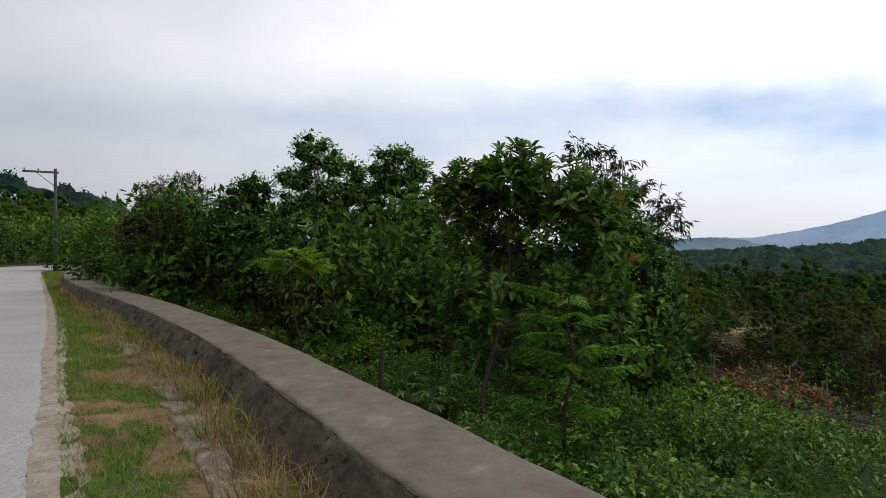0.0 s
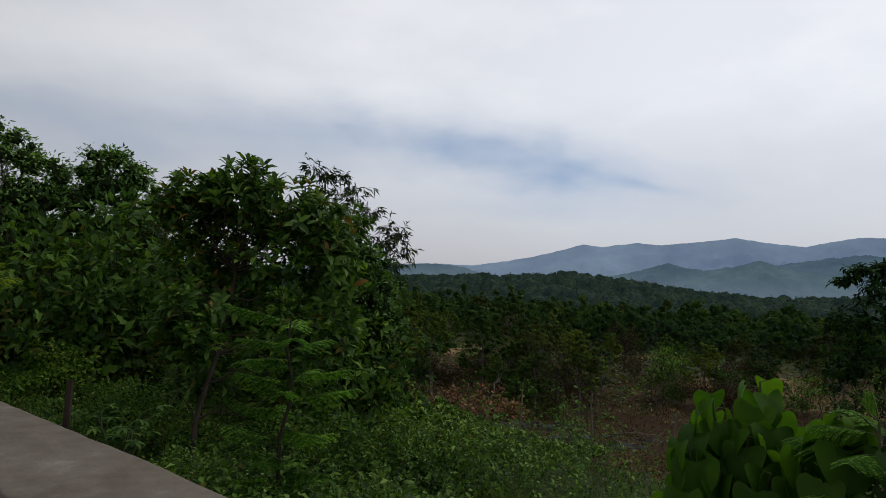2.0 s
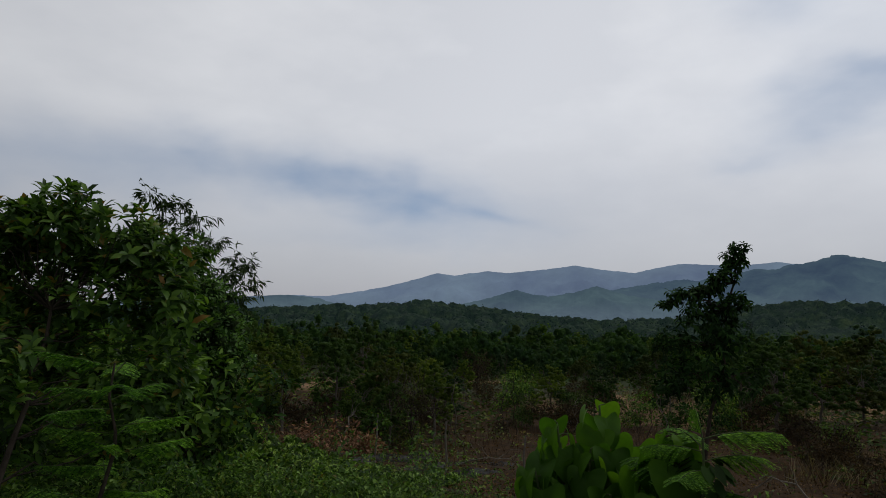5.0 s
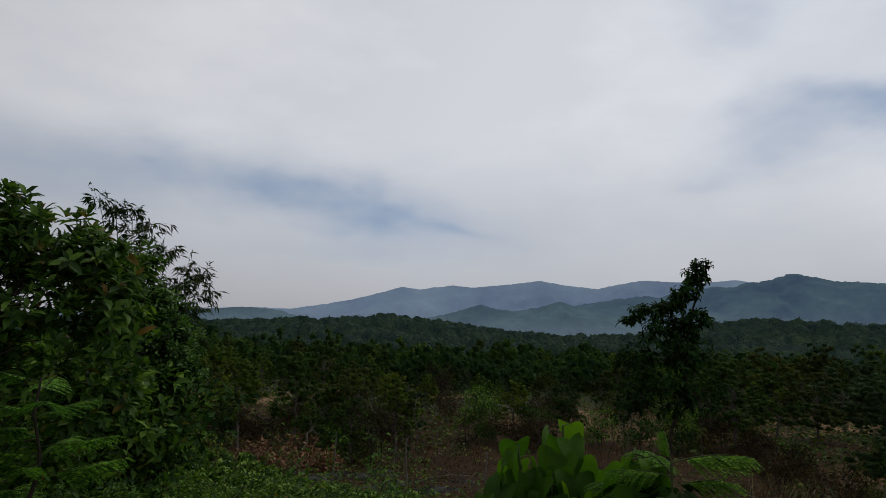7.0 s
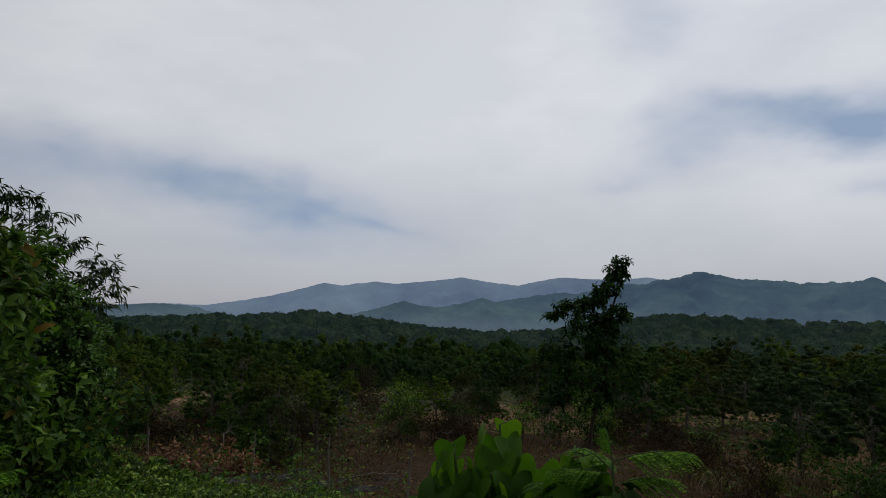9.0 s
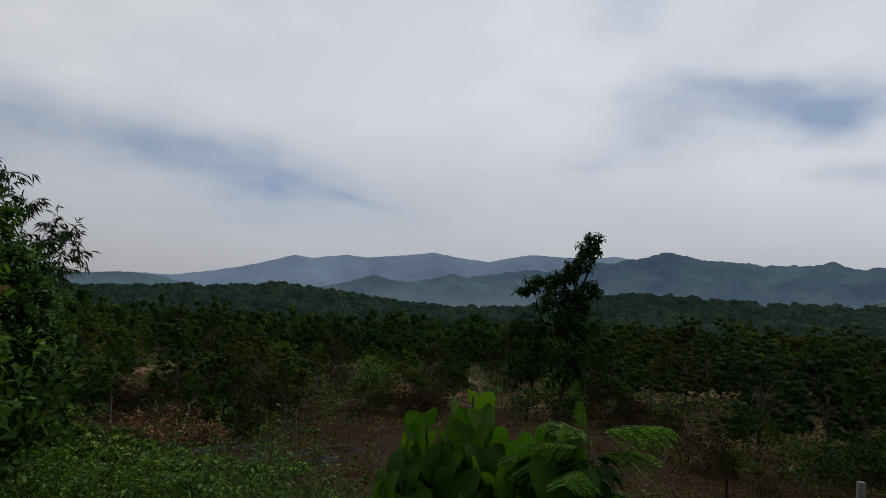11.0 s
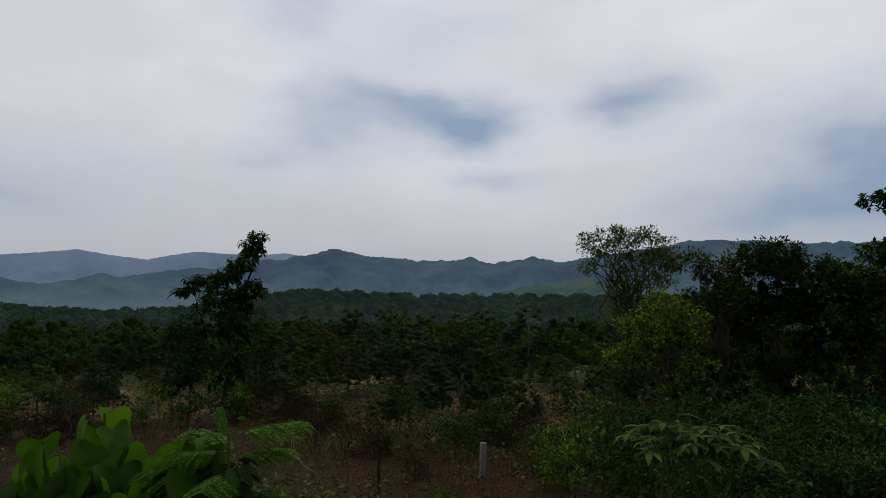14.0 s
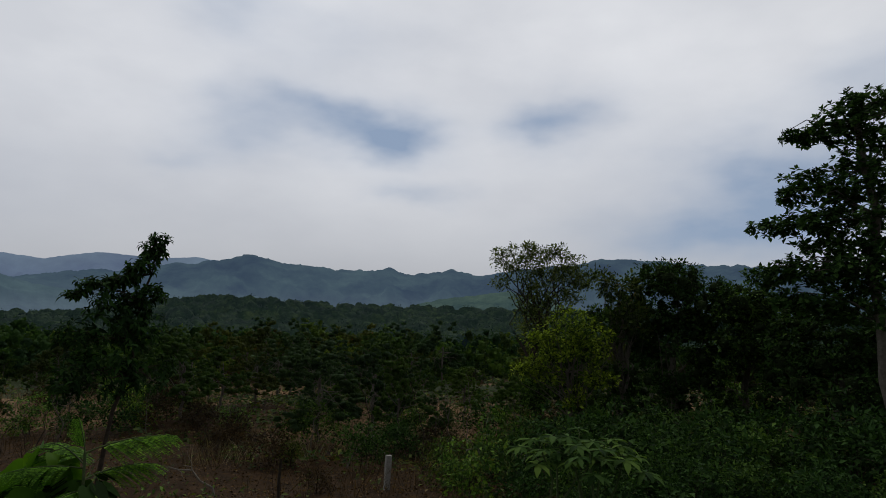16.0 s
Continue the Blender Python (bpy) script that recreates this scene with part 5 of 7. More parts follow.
# ---- mid-distance wood: a few kinds of tree, repeated ----
def bank_tree(k, mat, wide, tall, leaf_l, per_lobe, knot, leaves, seed, label, bark=BARK_GREY):
    """A wood tree: stacked lobes of foliage on a short forked trunk."""
    rng = np.random.RandomState(seed)
    e = thing(k, (0, 0, 0), label, "tree", "wood below the road")
    lobes = [(0.0, 0.0, tall * 0.76, wide * 0.50, wide * 0.48, tall * 0.22)]
    for i in range(8):
        a, up = i * 2.3 + rng.uniform(-0.4, 0.4), rng.uniform(0.22, 0.80)
        out = wide * 0.62 * math.sqrt(1.05 - up * up) * rng.uniform(0.75, 1.15)
        lobes.append((out * math.cos(a), out * math.sin(a), tall * up, wide * rng.uniform(0.26, 0.46), wide * rng.uniform(0.26, 0.46), tall * rng.uniform(0.09, 0.16)))
    lv, wd = Heap(), Heap()
    if mat is BRUSH_BROWN:
        c = crown(rng, lv, lobes, 46, 36, wide * 0.30, leaf_l, leaf_l * 0.25, "kite", 0.2, 0.1, 0, 0.6)
    else:
        c = pads(rng, lv, lobes, per_lobe, knot, leaves, leaf_l, leaf_l * 0.6)
    limbs(rng, wd, (0, 0, -0.1), (0, 0, tall * 0.6), c[rng.choice(len(c), 14, replace=False)], 0.0175 * tall, 0.02)
    part("trunk", wd.mesh("trunk", [bark], True), e)
    part("crown", lv.mesh("crown", [mat], True), e)
    return e


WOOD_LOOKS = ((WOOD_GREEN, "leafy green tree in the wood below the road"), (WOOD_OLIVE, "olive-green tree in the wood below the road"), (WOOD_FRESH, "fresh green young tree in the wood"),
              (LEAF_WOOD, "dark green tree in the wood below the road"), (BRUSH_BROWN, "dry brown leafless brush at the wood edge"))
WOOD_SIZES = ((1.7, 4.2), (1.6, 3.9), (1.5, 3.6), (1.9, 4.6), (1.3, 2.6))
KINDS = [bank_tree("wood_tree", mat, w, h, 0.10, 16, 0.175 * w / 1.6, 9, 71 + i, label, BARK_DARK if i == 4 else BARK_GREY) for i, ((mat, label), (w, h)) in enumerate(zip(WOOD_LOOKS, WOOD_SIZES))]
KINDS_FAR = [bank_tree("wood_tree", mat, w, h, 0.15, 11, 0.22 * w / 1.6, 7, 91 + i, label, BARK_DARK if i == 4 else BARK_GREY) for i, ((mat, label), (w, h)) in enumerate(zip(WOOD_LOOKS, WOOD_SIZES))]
# how high the tree tops stand to the eye along the edge of the wood, and where that edge runs
TOPS_AZ, TOPS_EL = (4, 20, 26, 33, 38, 45, 56, 60, 64, 67, 72, 77, 81, 83.5, 88, 91, 122), (-1.2, -1.7, -2.1, -2.8, -3.9, -4.0, -3.4, -2.2, -0.6, 0.4, 0.2, 0.6, -0.6, -3.6, -3.6, -1.0, -0.5)
EDGE_AZ, EDGE_Q = (4, 18, 26, 31, 36, 44, 56, 62, 70, 84, 95, 122), (12, 15.5, 14.5, 12.6, 13.4, 23, 25, 22, 15, 13.5, 14, 14)


def plant_wood():
    rng = np.random.RandomState(77)
    spots = []
    tries = 0
    while len(spots) < 215 and tries < 30000:
        tries += 1
        az, r = rng.uniform(4, 122), 10 ** rng.uniform(math.log10(14.5), math.log10(92))
        x, y = polar(az, r)
        q = float(signed_gap(np.array([[x, y]]), WALL_LINE)[0])
        edge = np.interp(az, EDGE_AZ, EDGE_Q)
        if q < edge or (r < 18.5 and not 22 < az < 42):
            continue
        if 38 < az < 62 and 30 < r < 43 and rng.rand() < 0.85:
            continue
        gap = 1.9 if r < 30 else 3.2
        if any((x - a) ** 2 + (y - b) ** 2 < gap ** 2 for a, b, *_ in spots):
            continue
        spots.append((x, y, az, r, q - edge))
    for x, y, az, r, inside in spots:
        bright = 17 < az < 38
        p = (0.30, 0.14, 0.40, 0.12, 0.04) if bright else ((0.34, 0.24, 0.12, 0.25, 0.05) if az < 60 else (0.28, 0.24, 0.03, 0.40, 0.05))
        kind = 4 if inside < 1.6 and rng.rand() < 0.4 else rng.choice(5, p=p)
        top = np.interp(az, TOPS_AZ, TOPS_EL)
        top += (max(top, -0.9) - top) * float(smooth(30, 95, r))
        s = (1.3 + r * math.tan(radians(top)) - height(x, y)) / (WOOD_SIZES[kind][1] * 1.02)
        s = min(max(s * rng.uniform(0.62, 1.0), 0.32), 1.9) * (0.7 if kind == 4 else 1.0)
        wide = min(s * rng.uniform(0.95, 1.25), 1.7)
        m = pose(x, y, height(x, y) - 0.08, 0, 0, rng.uniform(0, 360)) @ Matrix.Diagonal((wide, wide, s, 1))
        copy_thing((KINDS if r < 34 else KINDS_FAR)[kind], m)


plant_wood()
for kind_ob, (az, r) in zip(KINDS, ((27.0, 21.5), (32.0, 19.0), (22.5, 20.0), (78.0, 22.0), (33.5, 15.5))):
    kind_ob.matrix_world = pose(*on_ground(az, r, 0.08), 0, 0, 40) @ Matrix.Scale(0.72, 4)
for kind_ob, (az, r) in zip(KINDS_FAR, ((29.0, 41.0), (66.0, 43.0), (75.0, 52.0), (84.0, 45.0), (39.0, 38.0))):
    kind_ob.matrix_world = pose(*on_ground(az, r, 0.08), 0, 0, 80) @ Matrix.Scale(1.1, 4)


def valley_woods():
    """The wood below the field and on the hillside over the bend, too many trees to count: crowns of a few leafy lobes each."""
    rng = np.random.RandomState(81)
    n = 1750
    az, r = rng.uniform(0, 126, n), 60 * (150 / 60) ** rng.uniform(0, 1, n)
    m = 620
    az, r = np.append(az, rng.uniform(-46, -20, m)), np.append(r, rng.uniform(62, 135, m))
    n += m
    x, y = r * np.sin(np.radians(az)), r * np.cos(np.radians(az))
    z = ground_height(x, y)
    size = rng.uniform(1.1, 2.3, n) * np.interp(r, (60, 150), (0.95, 1.45)) * np.where(az < -20, 0.42, 1.0) * np.where(rng.rand(n) < 0.2, 1.35, 1.0)
    tall = size * rng.uniform(0.8, 1.3, n)
    stand = value_noise(x * 0.06, y * 0.06, 83) + 0.6 * rng.normal(0, 1, n)
    kind = np.select([stand > 0.75, stand > 0.25, stand > -0.15], [2, 0, 1], rng.choice([3, 3, 0], n))
    kind = np.where((az < -18) & (rng.rand(n) < 0.85), 2, kind)
    heap, lobes, per = Heap(), 5, 12
    idx = np.repeat(np.arange(n), lobes)
    k = np.tile(np.arange(lobes), n)
    a = k * 2.4 + idx * 1.7
    out = np.where(k == 0, 0.0, rng.uniform(0.45, 0.72, len(idx)))
    C = np.stack([x[idx] + np.cos(a) * out * size[idx], y[idx] + np.sin(a) * out * size[idx], z[idx] + tall[idx] * np.where(k == 0, 1.30, rng.uniform(0.3, 1.22, len(idx)))], 1)
    lr = size[idx] * rng.uniform(0.26, 0.48, len(idx))
    for slot in range(4):
        mine = np.where(kind[idx] == slot)[0]
        lumps(rng, heap, C[mine], lr[mine] * 0.62, slot, 0.95, 4)
        pick = np.repeat(mine, per)
        d = unit(rng.normal(0, 1, (len(pick), 3)) + [0, 0, 0.45])
        P = C[pick] + d * (lr[pick] * rng.uniform(0.62, 1.1, len(pick)))[:, None] * [1, 1, 0.85]
        D = unit(np.cross(d, rng.normal(0, 1, d.shape)) + 0.3 * d)
        L = np.interp(r[idx[pick]], (60, 150), (0.38, 0.62)) * rng.uniform(0.6, 1.2, len(pick))
        heap.add(leaf_batch(P - D * (L * 0.5)[:, None], D, unit(d + rng.normal(0, 0.30, d.shape) + [0, 0, 0.3]), L, L * 0.8, "kite", 0.06, 0.04), slot)
    me = heap.mesh("valley_woods", [CANOPY_GREEN, CANOPY_OLIVE, CANOPY_FRESH, CANOPY_DARK], True)
    tagged(new("valley_woods", me), "green woodland of small trees down the valley side", "woods", kind="stuff")


valley_woods()


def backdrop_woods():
    """The closed canopy beyond, out to the skyline: a sheet heaped up crown by crown, with loose sprays along the top of each crown."""
    rng = np.random.RandomState(85)
    a = np.arange(-50, 128, 0.13)
    u = np.linspace(0, 1, 92) ** 0.9
    A, U = np.meshgrid(a, u, indexing="ij")
    far = np.interp(A, HORIZON_AZ, HORIZON_FAR)
    R = 128 * (far * 1.07 / 128) ** U
    X, Y = R * np.sin(np.radians(A)), R * np.cos(np.radians(A))
    ground = ground_height(X.ravel(), Y.ravel())
    wide = np.where(value_noise(X * 0.021, Y * 0.021, 87) > 0.0, 7.6, 5.4).ravel() * np.interp(R.ravel(), (128, 300), (0.8, 1.25))
    dome = np.empty(X.size)
    for i, (px, py, w) in enumerate(zip(X.ravel(), Y.ravel(), wide)):
        near, spots = noise.voronoi(Vector((px / w, py / w, 0.0)), distance_metric="DISTANCE", exponent=2.5)
        lift = 0.72 + 0.45 * math.sin(spots[0].x * 37.0 + spots[0].y * 91.0)
        dome[i] = lift * math.sqrt(max(0.04, 1 - (near[0] / 0.78) ** 2)) * w / 6.0
    Z = ground + 0.4 + 4.2 * dome + 0.55 * value_noise(X.ravel() * 0.9, Y.ravel() * 0.9, 88) + 0.25 * value_noise(X.ravel() * 2.3, Y.ravel() * 2.3, 89)
    V = np.stack([X.ravel(), Y.ravel(), Z], 1)
    q = grid_faces(len(a), len(u))[:, ::-1]
    heap = Heap().add((V, np.concatenate([q[:, [0, 1, 2]], q[:, [0, 2, 3]]])), 0)
    # sprays standing out of the crowns
    high = np.where(dome > 0.62)[0]
    pick = rng.choice(high, 26000)
    d = unit(rng.normal(0, 1, (len(pick), 3)) * [1, 1, 0.6] + [0, 0, 0.5])
    L = np.interp(R.ravel()[pick], (128, 500), (0.6, 1.2)) * rng.uniform(0.4, 1.2, len(pick))
    heap.add(leaf_batch(V[pick] + rng.normal(0, 0.4, (len(pick), 3)), d, rng.normal(0, 0.5, d.shape) + [0, 0, 1], L, L * 0.7, "kite", 0.1, 0.1), 0)
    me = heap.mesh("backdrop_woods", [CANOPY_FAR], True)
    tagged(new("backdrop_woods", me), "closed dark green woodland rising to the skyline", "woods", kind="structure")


backdrop_woods()

# ---- undergrowth: bushes, weeds, creepers ----
def bush_kind(name, mat, wide, tall, leaf_l, leaf_w, clumps, per, seed, label, shape="kite", hang=0.1, group="bushes behind the wall", bark=BARK_DARK, shell=0.35):
    rng = np.random.RandomState(seed)
    lobes = [(0, 0, tall * 0.5, wide * 0.55, wide * 0.55, tall * 0.45)]
    for i in range(6):
        a = i * 1.05 + rng.uniform(-0.3, 0.3)
        lobes.append((wide * 0.5 * math.cos(a), wide * 0.5 * math.sin(a), tall * rng.uniform(0.25, 0.75), wide * 0.38, wide * 0.38, tall * rng.uniform(0.2, 0.32)))
    return make_tree(name, (0, 0, -60), label, lobes, clumps, per, wide * 0.22, leaf_l, leaf_w, mat, bark=bark, seed=seed, trunk_r=0.02, fork=0.4, limb_n=12, limb_r=0.008, category="bush", group=group, hang=hang, shell=shell, shape=shape, dome=0.6)


BUSHES = [
    bush_kind("bush", LEAF_FRESH, 0.55, 0.95, 0.062, 0.034, 58, 20, 101, "leafy green bush growing behind the wall"),
    bush_kind("bush", LEAF_MID, 0.6, 1.1, 0.070, 0.036, 58, 20, 102, "deep green bush growing behind the wall"),
    bush_kind("bush", LEAF_WEED, 0.5, 0.7, 0.058, 0.034, 60, 22, 103, "bright green weedy bush growing behind the wall"),
    bush_kind("bush", LEAF_OLIVE, 0.5, 0.9, 0.10, 0.022, 55, 18, 104, "olive-green narrow-leaved bush behind the wall"),
]
THICKET = [
    bush_kind("thicket_bush", LEAF_DARK, 1.1, 1.9, 0.120, 0.060, 62, 20, 111, "dark thicket bush under the trees", group="thicket under the trees"),
    bush_kind("thicket_bush", LEAF_MID, 1.0, 1.6, 0.115, 0.056, 62, 20, 112, "green thicket bush under the trees", group="thicket under the trees"),
    bush_kind("dry_bush", BRUSH_BROWN, 0.9, 1.3, 0.14, 0.03, 60, 18, 113, "dry brown tangled bush at the wood edge", group="dry brush", shell=0.15),
    bush_kind("thicket_bush", LEAF_OLIVE, 0.9, 1.5, 0.115, 0.050, 62, 20, 114, "olive thicket bush at the wood edge", group="thicket under the trees"),
]
USED = set()
# open ground before the fence post and round the dead bush: azimuths and distances
OPEN_GROUND = ((76.0, 82.0, 7.5, 13.6), (23.0, 31.0, 12.6, 15.8))


def set_bush(kind, x, y, s, rng, squash=1.0):
    az, r = math.degrees(math.atan2(x, y)), math.hypot(x, y)
    if any(a < az < b and near < r < far for a, b, near, far in OPEN_GROUND):
        return
    m = pose(x, y, height(x, y) - 0.06, 0, 0, rng.uniform(0, 360)) @ Matrix.Diagonal((s, s, s * squash, 1))
    if kind.name not in USED:
        USED.add(kind.name)
        kind.matrix_world = m
    else:
        copy_thing(kind, m)


def sample_slope(rng, n, q0, q1, az0, az1, r1):
    """Places beyond the wall, denser near the walk."""
    out = np.zeros((0, 2))
    while len(out) < n:
        az, r = np.radians(rng.uniform(az0, az1, n * 2)), rng.uniform(1.4, r1, n * 2)
        p = np.stack([r * np.sin(az), r * np.cos(az)], 1)
        q = signed_gap(p, WALL_LINE)
        out = np.concatenate([out, p[(q > q0) & (q < q1)]])
    return out[:n]


def plant_bushes():
    rng = np.random.RandomState(121)
    line, nrm = WALL_LINE, side_normals(WALL_LINE)
    # a ragged row along the outer side of the wall
    for i in range(0, len(line), 5):
        x, y = line[i]
        if y < 3.4 or y > 30:
            continue
        for k in range(2):
            off = (0.55 + 0.5 * rng.rand()) if k == 0 else 1.4 + 1.2 * rng.rand()
            s = (0.45 + 0.35 * rng.rand()) * (1.0 if k == 0 else 1.35) * (0.75 if y < 6 and k == 0 else 1.0)
            kind = BUSHES[rng.choice(4, p=(0.30, 0.12, 0.42, 0.16))]
            set_bush(kind, x + nrm[i, 0] * off + rng.normal(0, 0.1), y + nrm[i, 1] * off + rng.normal(0, 0.1), s, rng)
    # tall weedy bushes that close the gap between wall and trees
    for i in range(30):
        az = -26 + 27.5 * (i + rng.uniform(-0.3, 0.3)) / 30
        r = np.interp(az, (-26, -18, -10, -4, 1.5), (15.5, 12.6, 9.4, 7.2, 5.6)) + rng.uniform(0, 2.0)
        x, y = polar(az, r)
        if float(signed_gap(np.array([[x, y]]), WALL_LINE)[0]) > 0.7 and not -15 < az < -10:
            set_bush(BUSHES[rng.choice(4, p=(0.45, 0.25, 0.15, 0.15))], x, y, rng.uniform(1.1, 1.7), rng, rng.uniform(0.9, 1.15))
        x, y = polar(az + rng.uniform(-1, 1), r + rng.uniform(2.5, 4.5))
        if i % 2 and az < -1:
            set_bush(THICKET[rng.choice([1, 1, 3])], x, y, rng.uniform(1.0, 1.45), rng, 1.1)
    # the thicket under the roadside trees
    done = 0
    while done < 48:
        az, r = rng.uniform(-30, 17), rng.uniform(6.5, 24)
        x, y = polar(az, r)
        q = float(signed_gap(np.array([[x, y]]), WALL_LINE)[0])
        if q < 2.3 or q > 12 or (r < 8 and az > -2):
            continue
        set_bush(THICKET[rng.choice(4, p=(0.18, 0.52, 0.05, 0.25))], x, y, rng.uniform(0.65, 1.1), rng)
        done += 1
    for az, r, k, s in ((1.6, 4.95, 1, 0.80), (3.4, 5.3, 1, 0.72), (-3.0, 6.6, 0, 0.8), (-1.0, 7.2, 2, 0.8), (-4.5, 5.6, 2, 0.5), (-8.0, 6.3, 2, 0.5), (6.0, 5.8, 0, 0.5)):
        x, y = polar(az, r)
        set_bush(BUSHES[k], x, y, s, rng)
    for i in range(44):
        p = sample_slope(rng, 1, 0.9, 7.5, 4, 62, 13)[0]
        set_bush(BUSHES[rng.choice(4, p=(0.3, 0.1, 0.45, 0.15))], p[0], p[1], rng.uniform(0.3, 0.62), rng, rng.uniform(0.7, 1.1))
    # brush along the foot of the wood, and scattered in the field
    done = 0
    while done < 128:
        az, r = rng.uniform(12, 122), rng.uniform(12, 46)
        x, y = polar(az, r)
        q = float(signed_gap(np.array([[x, y]]), WALL_LINE)[0])
        edge = np.interp(az, (4, 18, 26, 31, 36, 44, 56, 62, 70, 84, 95, 122), (10, 13, 13.3, 11.4, 12.2, 19, 21, 19, 13, 11, 11.5, 12))
        if q < edge or q > edge + (14 if 36 < az < 62 else 9):
            continue
        dry = 0.55 if az < 76 else 0.30
        kind = THICKET[rng.choice(4, p=(0.42 - dry * 0.4, 0.28 - dry * 0.3, dry, 0.30 - dry * 0.3))]
        set_bush(kind, x, y, rng.uniform(0.5, 1.0) * np.interp(r, (13, 50), (0.85, 1.2)), rng)
        done += 1
    for az, r, k, s in ((15.0, 9.0, 1, 0.55), (17.5, 11.0, 0, 0.5), (20.0, 12.5, 1, 0.42), (24.5, 13.3, 1, 0.34), (73.5, 12.4, 2, 0.4), (80.5, 11.4, 1, 0.4),
                        (84.0, 12.4, 3, 0.6), (86.0, 10.8, 1, 0.5), (76.0, 9.3, 3, 0.28), (99.0, 9.0, 0, 0.5), (103.0, 8.4, 0, 0.5), (107.0, 9.2, 0, 0.55), (112.0, 8.6, 0, 0.55), (95.5, 8.2, 0, 0.4), (17.5, 6.9, 1, 0.34), (20.5, 7.6, 1, 0.36), (25.5, 7.3, 1, 0.30), (14.0, 6.2, 1, 0.36), (106.0, 6.2, 0, 0.35), (101.0, 6.8, 0, 0.35), (95.5, 12.0, 0, 0.6), (88.5, 12.6, 0, 0.6), (90.5, 11.8, 3, 0.5), (92.5, 13.0, 0, 0.8), (94.6, 12.8, 0, 0.75), (97.0, 13.2, 0, 0.85), (99.3, 12.8, 0, 0.8), (101.6, 13.3, 0, 0.9), (104.0, 12.9, 0, 0.8), (106.5, 13.4, 0, 0.9), (109.0, 13.0, 0, 0.85), (89.6, 15.0, 3, 0.9), (86.8, 14.2, 3, 0.6)):
        x, y = polar(az, r)
        set_bush(THICKET[k], x, y, s, rng)
    # a hedge round the bend of the road, and a dark one under the trees at the other end
    for i in range(7):
        az = -38.5 + 1.83 * i
        x, y = polar(az, np.interp(az, (-38.5, -31.0, -27.5), (52, 66, 58)))
        set_bush(THICKET[i % 2], x, y, 2.0, rng)
    for i in range(22):
        x, y = polar(90.5 + 1.45 * i, (9.0, 10.2, 11.2)[i % 3])
        set_bush(THICKET[0], x, y, (0.50, 0.70, 0.85)[i % 3] * rng.uniform(0.85, 1.1), rng)
    for i in range(9):
        x, y = polar(98 + 2.75 * i, 12.0 - 1.0 * (i % 2))
        set_bush(THICKET[0], x, y, 0.6 + 0.016 * i, rng)


plant_bushes()


